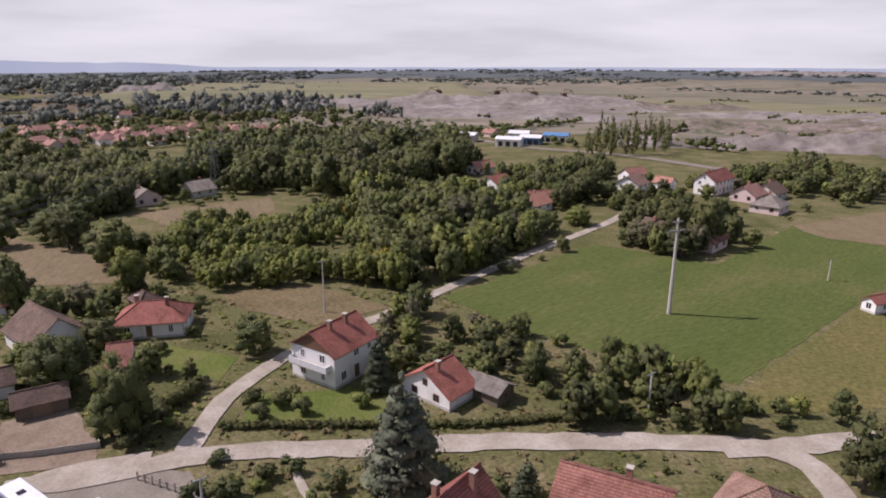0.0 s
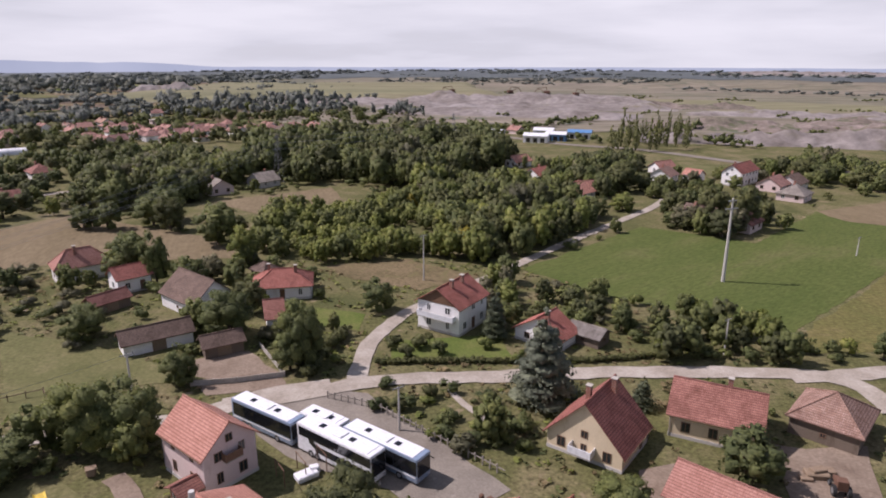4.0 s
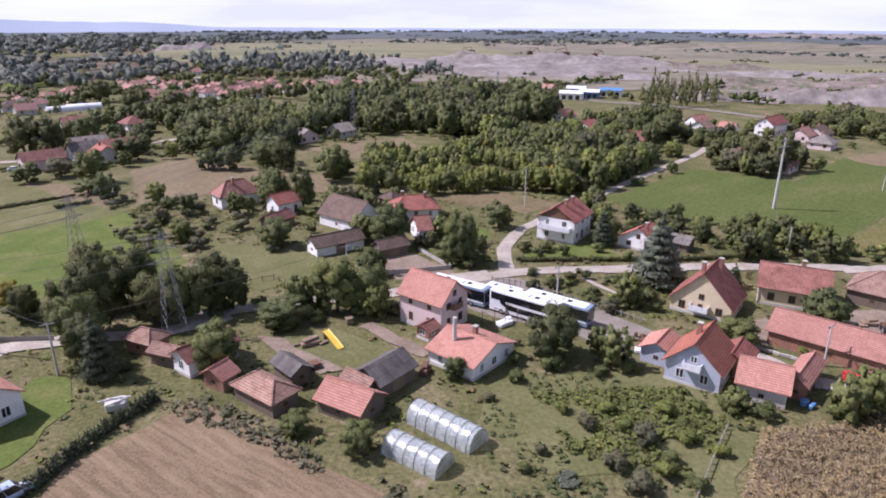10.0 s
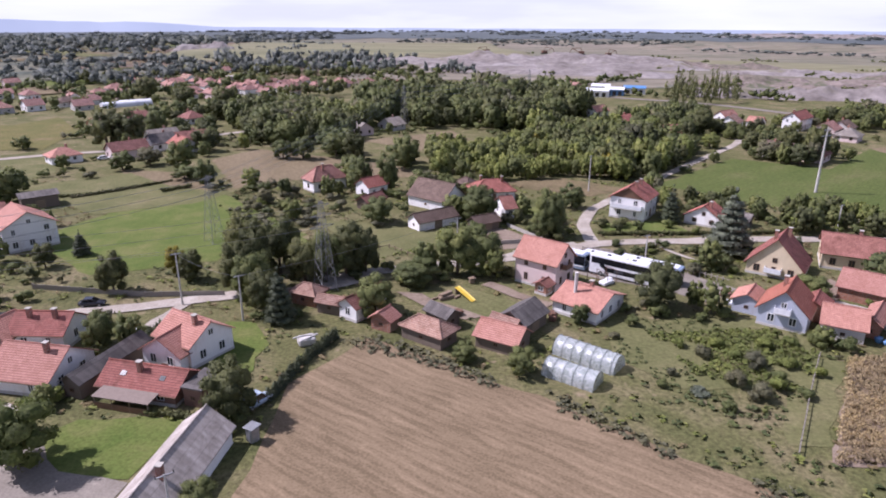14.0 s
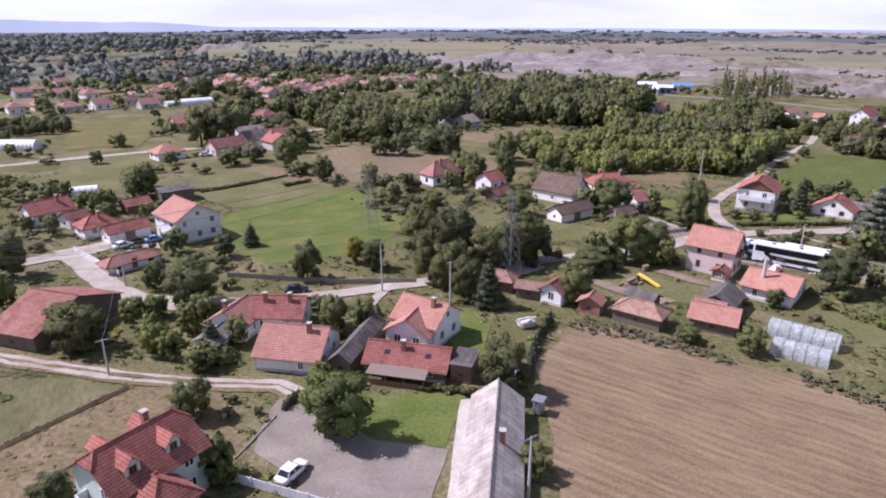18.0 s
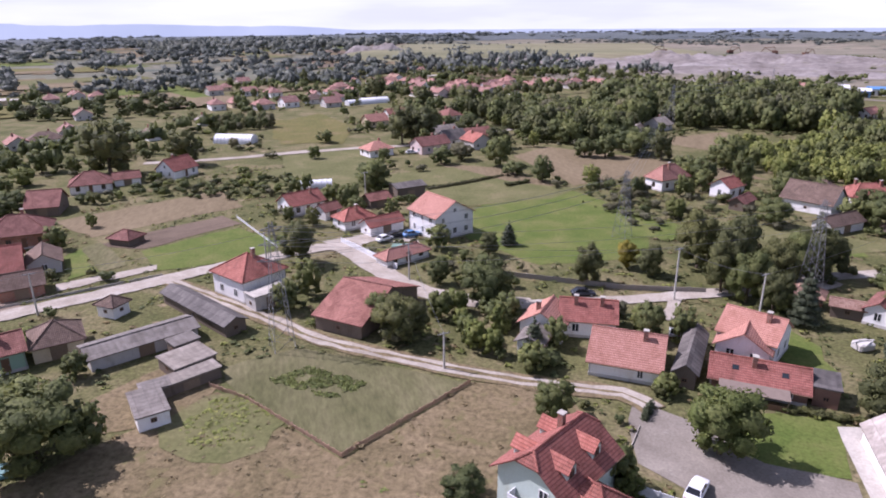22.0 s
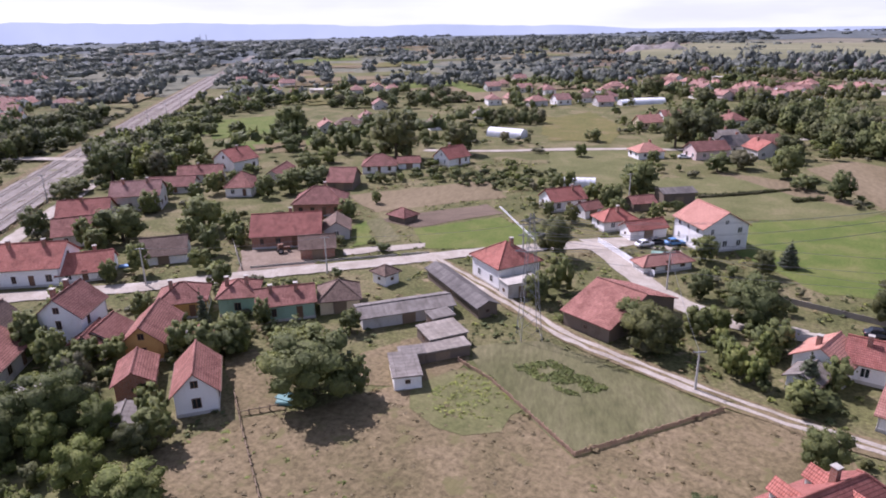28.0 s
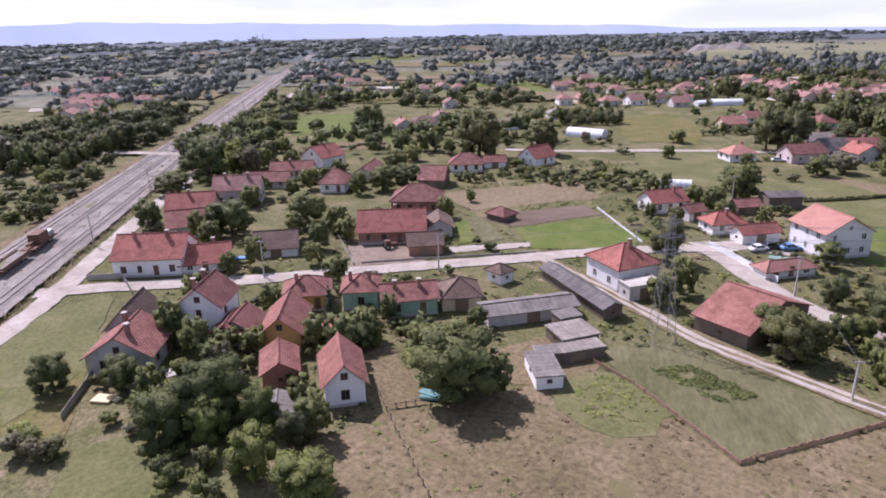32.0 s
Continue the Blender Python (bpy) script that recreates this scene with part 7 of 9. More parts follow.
def coach(x, y, turn, L, H, side, double=False, label=""):
    """A coach whose front looks along its own +x."""
    ob = new("coach")
    ob.matrix_world = pose(x, y, 0.1, 0, 0, turn)
    TAKEN.append((x, y, L * 0.55))
    w, a = 1.27, L / 2
    part("body", bevel_box(-a, a, -w, w, 0.32, H, 0.2), side, ob)
    part("roof_panel", bevel_box(-a + 0.25, a - 0.7, -w + 0.12, w - 0.12, H - 0.08, H + 0.06, 0.05), BUSWHITE, ob, "white roof panel")
    for s in (-1, 1):
        y0, y1 = sorted((s * (w - 0.03), s * (w + 0.02)))
        if double:
            part("upper_window_band", bevel_box(-a + 0.35, a - 0.1, y0, y1, H - 1.6, H - 0.35, 0.02, 1), BUSBLACK, ob, "dark upper window band", )
            part("lower_window_band", bevel_box(-a + 3.2, a - 0.1, y0, y1, 1.0, 1.95, 0.02, 1), BUSBLACK, ob, "dark lower window band")
            bm = bmesh.new()
            v = [bm.verts.new((px, s * (w + 0.025), pz)) for px, pz in ((-a + 2.2, 1.9), (-a + 3.4, 1.3), (-a + 4.2, 1.3), (-a + 2.9, 2.5), (-a + 2.0, 2.7))]
            f = bm.faces.new(v)
            bmesh.ops.extrude_face_region(bm, geom=[f])
            bmesh.ops.translate(bm, verts=[q for q in bm.verts if q not in v], vec=(0, -s * 0.03, 0))
            part("side_stripe", bm, BUSBLACK, ob, "black sweeping stripe")
        else:
            part("window_band", bevel_box(-a + 0.4, a - 0.1, y0, y1, 1.3, H - 0.38, 0.02, 1), BUSBLACK, ob, "dark window band")
            part("sill_stripe", bevel_box(-a + 0.3, a - 0.3, y0, y1, 0.95, 1.15, 0.02, 1), BUSWHITE, ob)
        bm = bmesh.new()
        tube(bm, (a - 0.05, s * 1.15, H - 0.7), (a + 0.35, s * 1.42, H - 0.95), 0.06)
        part("mirror", bm, RUBBER, ob)
        for px in ((-a + 2.4, -a + 3.5, a - 2.7) if L > 10 else (-a + 1.6, a - 1.6)):
            wheel(ob, px, s * (w - 0.14))
    part("windscreen", bevel_box(a - 0.05, a + 0.03, -w + 0.12, w - 0.12, 1.1, H - 0.35, 0.03, 1), BUSBLACK, ob, "dark windscreen")
    part("rear_window", bevel_box(-a - 0.03, -a + 0.05, -w + 0.2, w - 0.2, H - 1.3, H - 0.4, 0.03, 1), BUSBLACK, ob)
    for px in (-a * 0.45, a * 0.35):
        part("roof_hatch", bevel_box(px - 0.4, px + 0.4, -0.4, 0.4, H + 0.05, H + 0.13, 0.03, 1), BUSBLACK, ob, "dark roof hatch")
    part("air_unit", bevel_box(-0.9, 0.9, -0.75, 0.75, H + 0.05, H + 0.22, 0.08), BUSWHITE, ob)
    for s in (-0.9, 0.9):
        part("headlight", bevel_box(a - 0.02, a + 0.04, s - 0.2, s + 0.2, 0.65, 0.85, 0.02, 1), STEEL, ob)
    tagged(ob, label, "bus", "coaches on the square")
    return ob


coach(-30.9, 48.3, -37, 12.4, 4.0, BUSWHITE, True, "white double-decker coach with black windows parked on gravel")
coach(-25.5, 48.2, -37, 11.8, 3.5, BUSBLUE, False, "silver-blue coach with a white roof parked on gravel")
coach(-41.4, 55.6, -34.5, 11.4, 3.5, BUSBLUE, False, "silver-blue coach with white roof beside the lane")
coach(-33.8, 54.4, -35, 6.6, 2.9, BUSWHITE, False, "small white coach parked behind a double-decker")


def car(x, y, turn, paint, label, L=4.3, van=False):
    """A car whose front looks along its own +x: rounded body, glasshouse, roof, bumpers, wheels and lights."""
    ob = new("car")
    ob.matrix_world = pose(x, y, 0.1, 0, 0, turn)
    a, w = L / 2, 0.86
    # stations along the body: x, half width, underside, shoulder
    st = [(-a, 0.66, 0.42, 0.72), (-a + 0.12, 0.8, 0.3, 0.9), (-a + 0.7, w, 0.26, 0.95 if not van else 1.0), (0.0, w, 0.24, 0.92), (a - 1.3, w, 0.24, 0.9), (a - 0.5, 0.82, 0.26, 0.8), (a - 0.12, 0.74, 0.3, 0.68), (a, 0.58, 0.4, 0.58)]
    bm = bmesh.new()
    rings = []
    for px, hw, z0, z1 in st:
        zm = z0 + (z1 - z0) * 0.45
        rings.append([bm.verts.new((px, q * hw, z)) for q, z in ((-0.92, z0), (-1.0, zm), (-0.95, z1 - 0.06), (-0.8, z1), (0.8, z1), (0.95, z1 - 0.06), (1.0, zm), (0.92, z0))])
    for p, q in zip(rings, rings[1:]):
        for k in range(8):
            bm.faces.new((p[k], p[(k + 1) % 8], q[(k + 1) % 8], q[k]))
    bm.faces.new(rings[0])
    bm.faces.new(rings[-1][::-1])
    bmesh.ops.recalc_face_normals(bm, faces=bm.faces)
    part("body", bm, paint, ob, smooth=True)
    x0, x1, t0, t1, zt = (-a + 0.12, a - 0.95, -a + 0.35, a - 1.75, 1.72) if van else (-a + 0.5, a - 1.15, -a + 1.05, a - 1.95, 1.42)
    bm = bmesh.new()
    lo = [bm.verts.new(p) for p in ((x0, -w + 0.1, 0.86), (x1, -w + 0.1, 0.86), (x1, w - 0.1, 0.86), (x0, w - 0.1, 0.86))]
    hi = [bm.verts.new(p) for p in ((t0, -w + 0.24, zt), (t1, -w + 0.24, zt), (t1, w - 0.24, zt), (t0, w - 0.24, zt))]
    for i in range(4):
        bm.faces.new((lo[i], lo[(i + 1) % 4], hi[(i + 1) % 4], hi[i]))
    bm.faces.new(hi)
    bmesh.ops.recalc_face_normals(bm, faces=bm.faces)
    part("cabin_glass", bm, BUSBLACK, ob, "dark car windows")
    part("roof", bevel_box(t0 - 0.06, t1 + 0.06, -w + 0.2, w - 0.2, zt - 0.05, zt + 0.05, 0.05, 2), paint, ob)
    for s in (-1, 1):
        for p, q in (((x0, s * (w - 0.09), 0.88), (t0, s * (w - 0.23), zt)), ((x1, s * (w - 0.09), 0.88), (t1, s * (w - 0.23), zt)), (((x0 + x1) / 2, s * (w - 0.09), 0.88), ((t0 + t1) / 2, s * (w - 0.23), zt))):
            bm = bmesh.new()
            tube(bm, p, q, 0.05)
            part("pillar", bm, paint, ob)
    for px in (-a + 0.8, a - 0.85):
        for s in (-1, 1):
            wheel(ob, px, s * (w - 0.1), 0.32, 0.2)
    for s in (-0.55, 0.55):
        part("headlight", bevel_box(a - 0.16, a - 0.02, s - 0.16, s + 0.16, 0.5, 0.64, 0.03, 1), STEEL, ob)
        part("tail_light", bevel_box(-a + 0.02, -a + 0.12, s - 0.14, s + 0.14, 0.64, 0.8, 0.03, 1), REDP, ob)
    tagged(ob, label, "car", "parked cars")
    return ob


car(-115.7, -14.0, 63, CARWHITE, "white saloon car parked on the gravel yard")
car(-89.2, 5.2, 55, plain("pale_blue_car_paint", (0.42, 0.50, 0.60), 0.25), "pale blue estate car parked beside the hedge", 4.4, True)
car(-125.4, 35.6, 10, CARDARK, "dark car parked along the village street")
car(-165.6, 62.6, 40, CARDARK, "dark car parked in a house yard")
car(-162.2, 63.9, 40, BLUEP, "blue car parked in a house yard")
car(-167.4, 59.8, 55, CARWHITE, "white car parked in a house yard")
car(-182.8, 158.3, 20, CARWHITE, "white car parked beside the village lane")
car(-179.2, 160.5, 30, CARWHITE, "white van parked beside the village lane", 4.6, True)
car(-112.0, 22.8, 80, CARWHITE, "white car parked on a driveway", 4.4, True)


def tractor(x, y, turn, paint=REDP, label="small red tractor standing in the farmyard"):
    ob = new("tractor")
    ob.matrix_world = pose(x, y, 0, 0, 0, turn)
    part("bonnet", bevel_box(0.2, 1.7, -0.3, 0.3, 0.7, 1.25, 0.08), paint, ob)
    part("cab", bevel_box(-0.9, 0.2, -0.6, 0.6, 0.8, 2.0, 0.1), paint, ob)
    for s in (-1, 1):
        wheel(ob, -0.6, s * 0.75, 0.65, 0.35)
        wheel(ob, 1.3, s * 0.6, 0.38, 0.25)
    tagged(ob, label, "tractor")


tractor(10.6, 27.4, 20)
tractor(25.8, 42.6, 75, RUST, "dark red tractor parked in a bare farmyard")
tractor(-231.5, 18.3, 60, RUST, "dark rusty tractor standing before a brick house")

# ---- power poles, pylons and wires ----
def pole(x, y, h, r=0.14, arms=1, material=POLE, label="grey concrete power pole"):
    ob = new("power_pole")
    ob.matrix_world = pose(x, y, gz(x, y), 0, 0, 35)
    bm = bmesh.new()
    tube(bm, (0, 0, -0.3), (0, 0, h), r * 1.3, r * 0.75, 8)
    part("mast", bm, material, ob)
    for k in range(arms):
        z = h - 0.25 - 0.75 * k
        bm = bmesh.new()
        box(bm, -0.9, 0.9, -0.06, 0.06, z, z + 0.12)
        arm = part("crossarm", bm, STEEL, ob)
        for px in (-0.8, 0, 0.8):
            bm = bmesh.new()
            tube(bm, (px, 0, z + 0.12), (px, 0, z + 0.34), 0.06)
            part("insulator", bm, RUBBER, arm)
    tagged(ob, label, "power pole", "power poles")
    return Vector((x, y, gz(x, y) + h))


big = new("power_pole")
big.matrix_world = pose(42.8, 114.5, 0, 0, 0, 20)
bm = bmesh.new()
tube(bm, (0, 0, -0.3), (0, 0, 18.6), 0.42, 0.2, 12)
part("mast", bm, POLE, big)
for _z, _w in ((16.2, 1.7), (17.9, 1.1)):
    bm = bmesh.new()
    box(bm, -_w, _w, -0.11, 0.11, _z, _z + 0.24)
    _arm = part("crossarm", bm, STEEL, big)
    for _px in (-_w + 0.15, _w - 0.15):
        bm = bmesh.new()
        tube(bm, (_px, 0, _z - 0.75), (_px, 0, _z), 0.13)
        part("insulator", bm, RUBBER, _arm)
tagged(big, "tall tapered concrete power pole standing in a green field", "power pole", "power poles")

POLES = [pole(*p) for p in ((-22.6, 115.5, 10.4), (-24.3, 55.6, 6.4), (10.0, 32.4, 6.4), (-145.2, 6.8, 5.7), (-90.9, -17.7, 7.6), (-110.1, 35.9, 9.6), (27.8, 78.1, 6.4), (-157.1, 38.3, 7.3),
                           (83.8, 133.5, 4.8), (-186.0, 40.0, 7.5), (-215.0, 14.0, 7.5), (-240.0, -8.0, 7.5), (-98.0, 30.0, 8.0), (-62.0, 62.0, 8.0), (-181.0, 92.0, 8.0))]


def pylon(x, y, h, turn, base=3.2):
    """A lattice mast on four legs with three pairs of arms."""
    ob = new("pylon")
    ob.matrix_world = pose(x, y, gz(x, y), 0, 0, turn)

    def corner(s, t, z):
        r = base / 2 * (1 - 0.86 * z / h)
        return Vector((s * r, t * r, z))
    for s in (-1, 1):
        for t in (-1, 1):
            bm = bmesh.new()
            tube(bm, corner(s, t, -0.3), corner(s, t, h), 0.05, 0.04, 4)
            part("leg", bm, PYLON, ob)
    levels = [h * k / 9 for k in range(10)]
    for (s0, t0), (s1, t1) in (((-1, -1), (1, -1)), ((1, -1), (1, 1)), ((1, 1), (-1, 1)), ((-1, 1), (-1, -1))):
        for z0, z1 in zip(levels, levels[1:]):
            bm = bmesh.new()
            tube(bm, corner(s0, t0, z0), corner(s1, t1, z1), 0.022, None, 3)
            part("brace", bm, PYLON, ob)
            bm = bmesh.new()
            tube(bm, corner(s1, t1, z0), corner(s0, t0, z1), 0.022, None, 3)
            part("brace", bm, PYLON, ob)
    ends = []
    for z, w in ((0.72 * h, 2.4), (0.84 * h, 2.0), (0.95 * h, 1.6)):
        for s in (-1, 1):
            bm = bmesh.new()
            tube(bm, (0, 0, z + 0.35), (s * w, 0, z), 0.06, None, 4)
            tube(bm, (0, 0, z - 0.35), (s * w, 0, z), 0.06, None, 4)
            part("arm", bm, PYLON, ob)
            ends.append(ob.matrix_world @ Vector((s * w, 0, z)))
    tagged(ob, "grey steel lattice pylon carrying power lines", "pylon", "pylons")
    return ends


PYLONS = [pylon(-170.0, 9.5, 19.5, 40), pylon(-115.8, 70.4, 15.0, 55), pylon(-81.5, 230.0, 19.0, 60), pylon(-86.5, 42.5, 17.0, 40), pylon(-12.0, 330.0, 19.0, 60)]


def wire(a, b, sag=1.2):
    bm = bmesh.new()
    rings = []
    for i in range(13):
        s = i / 12
        p = a.lerp(b, s) - Vector((0, 0, sag * 4 * s * (1 - s)))
        rings.append([bm.verts.new(p + Vector((0.02 * math.cos(2.094 * k), 0.02 * math.cos(2.094 * k), 0.028 * math.sin(2.094 * k)))) for k in range(3)])
    for q, r in zip(rings, rings[1:]):
        for k in range(3):
            bm.faces.new((q[k], q[(k + 1) % 3], r[(k + 1) % 3], r[k]))
    tagged(part("power_line", bm, STEEL), "thin grey power line between masts", "power line", "power lines")


for _a, _b in ((0, 1), (1, 2), (2, 4), (0, 3)):
    for _k in range(0, 6, 2 if (_a, _b) == (0, 3) else 1):
        wire(PYLONS[_a][_k], PYLONS[_b][_k], 2.0)
for _a, _b in ((3, 7), (7, 9), (9, 10), (10, 11), (5, 12), (12, 13), (5, 7)):
    wire(POLES[_a] - Vector((0, 0, 0.1)), POLES[_b] - Vector((0, 0, 0.1)), 0.8)

# ---- tunnels of plastic sheet ----
FILM, _n, _l, _b = shader("clear_plastic_film", 0.22, 0.0, 0.6)
_l.new(ramp(_n, _l, noise_node(_n, _l, 1.3, 6.0, "Object", 0.7, None, 1.0), [(0.35, (0.28, 0.33, 0.31)), (0.62, (0.60, 0.64, 0.65))]), _b.inputs["Base Color"])
bump(_n, _l, _b, noise_node(_n, _l, 2.5, 4.0, "Object", 0.6, (0.5, 1, 1)), 0.6, 0.12)
_tr, _ms = _n.new("ShaderNodeBsdfTransparent"), _n.new("ShaderNodeMixShader")
_ms.inputs[0].default_value = 0.4
_l.new(_b.outputs[0], _ms.inputs[1])
_l.new(_tr.outputs[0], _ms.inputs[2])
_l.new(_ms.outputs[0], _n["Material Output"].inputs[0])


def tunnel(x, y, turn, L, w, h, material, label):
    ob = new("polytunnel")
    ob.matrix_world = pose(x, y, gz(x, y), 0, 0, turn)
    TAKEN.append((x, y, L * 0.55))
    bm = bmesh.new()
    n = max(6, int(L / 0.5))
    rows = []
    for i in range(n + 1):
        q = 1 - 0.035 * (i % 3 == 1)
        rows.append([bm.verts.new((-L / 2 + L * i / n, -w / 2 * math.cos(math.pi * k / 12) * q, h * math.sin(math.pi * k / 12) ** 0.8 * q)) for k in range(13)])
    for a, b in zip(rows, rows[1:]):
        for k in range(12):
            bm.faces.new((a[k], a[k + 1], b[k + 1], b[k]))
    part("film", bm, material, ob, smooth=True)
    for i in range(0, n + 1, 3):
        bm = bmesh.new()
        rings = []
        for k in range(13):
            p = rows_at(L, w, h, i / n, k)
            out = Vector((0, p.y, p.z)).normalized() * 0.05
            rings.append([bm.verts.new(p + v) for v in (Vector((-0.022, 0, 0)), out, Vector((0.022, 0, 0)))])
        for q, r in zip(rings, rings[1:]):
            for k in range(2):
                bm.faces.new((q[k], q[k + 1], r[k + 1], r[k]))
        part("hoop", bm, STEEL, ob)
    for s in (-1, 1):
        bm = bmesh.new()
        bm.faces.new([bm.verts.new((s * L / 2, -w / 2 * math.cos(math.pi * k / 12), h * math.sin(math.pi * k / 12) ** 0.8)) for k in range(13)])
        part("end_sheet", bm, material, ob)
    tagged(ob, label, "polytunnel", "polytunnels")


def rows_at(L, w, h, s, k):
    return Vector((-L / 2 + L * s, -w / 2 * 1.01 * math.cos(math.pi * k / 12), h * 1.01 * math.sin(math.pi * k / 12) ** 0.8))


tunnel(-47.5, 11.7, -36, 7.6, 3.6, 2.2, FILM, "greenhouse tunnel of wrinkled clear plastic")
tunnel(-44.2, 16.9, -40, 9.8, 3.8, 2.4, FILM, "greenhouse tunnel of wrinkled clear plastic")
for _t in ((-258.5, 172.5, 0, 16, 7, 3.5), (-239, 311, 35, 17, 7, 3.2), (-199.5, 104.5, 22, 9, 4, 2.4), (-245.0, 303.0, 45, 18, 6, 3.0)):
    tunnel(*_t, WHITEP, "long white plastic greenhouse tunnel")

# ---- the railway ----
RD = Vector((-0.705, 0.709))
RN = Vector((-0.709, -0.705))
R0 = Vector((-250.7, -59.9)) + RN * 3


def rail_point(s, off, z=0.0):
    p = R0 + RD * s + RN * off
    return Vector((p.x, p.y, gz(p.x, p.y) + 0.75 + z))


for _track in (-3.2, 3.2, 8.6):
    for _o in (-0.72, 0.72):
        bm = bmesh.new()
        _last = None
        for _i in range(32):
            _p = rail_point(-60 + 36 * _i, _track + _o, 0.22)
            if _last:
                tube(bm, _last, _p, 0.09, None, 4)
            _last = _p
        tagged(part("rail", bm, RUST), "rusty steel rail on ballast", "rail", kind="structure")
    bm = bmesh.new()
    for _i in range(420):
        box(bm, -0.14, 0.14, -1.3, 1.3, 0.02, 0.14, Matrix.Translation(rail_point(-50 + _i * 0.7, _track)) @ pose(0, 0, 0, 0, 0, 134.8))
    tagged(part("sleepers", bm, CONCRETE), "grey sleepers under the rails", "sleepers", kind="stuff")


def wagon(s, off, loaded):
    ob = new("wagon")
    ob.matrix_world = Matrix.Translation(rail_point(s, off, 0.3)) @ pose(0, 0, 0, 0, 0, 134.8)
    part("deck", bevel_box(-6, 6, -1.35, 1.35, 0.85, 1.15, 0.05, 1), RUST, ob, "rusty wagon deck")
    for sx in (-4.2, -2.6, 2.6, 4.2):
        for sy in (-0.75, 0.75):
            wheel(ob, sx, sy, 0.42, 0.14)
    if loaded:
        part("cab", bevel_box(-2.5, 2.0, -1.2, 1.2, 1.15, 3.3, 0.15), RUST, ob, "dark machine cabin")
        part("engine_cover", bevel_box(2.0, 5.4, -0.9, 0.9, 1.15, 2.4, 0.15), STEEL, ob)
        part("jib", bevel_box(-5.6, -2.5, -0.3, 0.3, 1.6, 2.1, 0.08), RUST, ob)
    else:
        part("side_board", bevel_box(-6, 6, -1.4, -1.3, 1.1, 1.7, 0.03, 1), RUST, ob)
        part("side_board", bevel_box(-6, 6, 1.3, 1.4, 1.1, 1.7, 0.03, 1), RUST, ob)
        part("load", bevel_box(-5.4, 5.2, -1.1, 1.1, 1.15, 1.5, 0.1), BALLAST, ob)
    tagged(ob, "dark rail crane standing on the track" if loaded else "rusty low-sided flat wagon on the track", "wagon", "wagons")


wagon(42.0, 3.2, False)
wagon(55.0, 3.2, True)
for _i in range(9):
    _p = rail_point(12 + 45 * _i, -6.8)
    pole(_p.x, _p.y, 8.0, 0.12, 1, STEEL, "grey steel mast beside the railway")


def rail_weeds():
    """Dry weeds between and beside the tracks."""
    rng, sets = random.Random(17), {"straw": [], "grey": [], "mid": []}
    for _ in range(2600):
        s, off = rng.uniform(-25, 330), rng.choice((-6.4, -6.8, 0.0, 0.2, 5.9, 6.1, 11.3, 12.2)) + rng.uniform(-0.7, 0.7)
        if noise.noise((s * 0.05, off, 3.0)) > -0.15:
            p = rail_point(s, off, 0)
            sets[rng.choice(("straw", "straw", "straw", "grey", "mid"))].append((p.x, p.y, 0.9 + rng.uniform(0.0, 0.25), rng.uniform(0.3, 0.75)))
    for k, s in sets.items():
        plants("rail_weeds", s, "tuft", k, "dry weeds along the railway tracks", 9, 0.3, "grass")


rail_weeds()


# ---- fences, walls and hedges ----
def fence(pts, h, spacing, material, label, boards=False, name="fence"):
    ob = new(name)
    ob.matrix_world = pose(pts[0][0], pts[0][1], 0)
    o = Vector((pts[0][0], pts[0][1], 0))
    rng = random.Random(3)
    for (x1, y1), (x2, y2) in zip(pts, pts[1:]):
        d = math.hypot(x2 - x1, y2 - y1)
        n = max(1, int(d / spacing))
        turn = math.degrees(math.atan2(y2 - y1, x2 - x1))
        for i in range(n):
            px, py = x1 + (x2 - x1) * i / n - o.x, y1 + (y2 - y1) * i / n - o.y
            bm = bmesh.new()
            box(bm, -0.07, 0.07, -0.07, 0.07, -0.1, h + 0.12)
            part("post", bm, material, ob, m=pose(px, py, 0, rng.uniform(-3, 3), rng.uniform(-3, 3), turn))
            bm = bmesh.new()
            s = d / n
            if boards:
                box(bm, 0.07, s - 0.07, -0.03, 0.03, 0.05, h)
                part("panel", bm, material, ob, m=pose(px, py, 0, 0, rng.uniform(-0.6, 0.6), turn))
            else:
                box(bm, 0.05, s - 0.05, -0.035, 0.035, h * 0.72, h * 0.72 + 0.12)
                part("rail", bm, material, ob, m=pose(px, py, 0, 0, rng.uniform(-2, 2), turn))
    tagged(ob, label, "fence", "fences")
    return ob


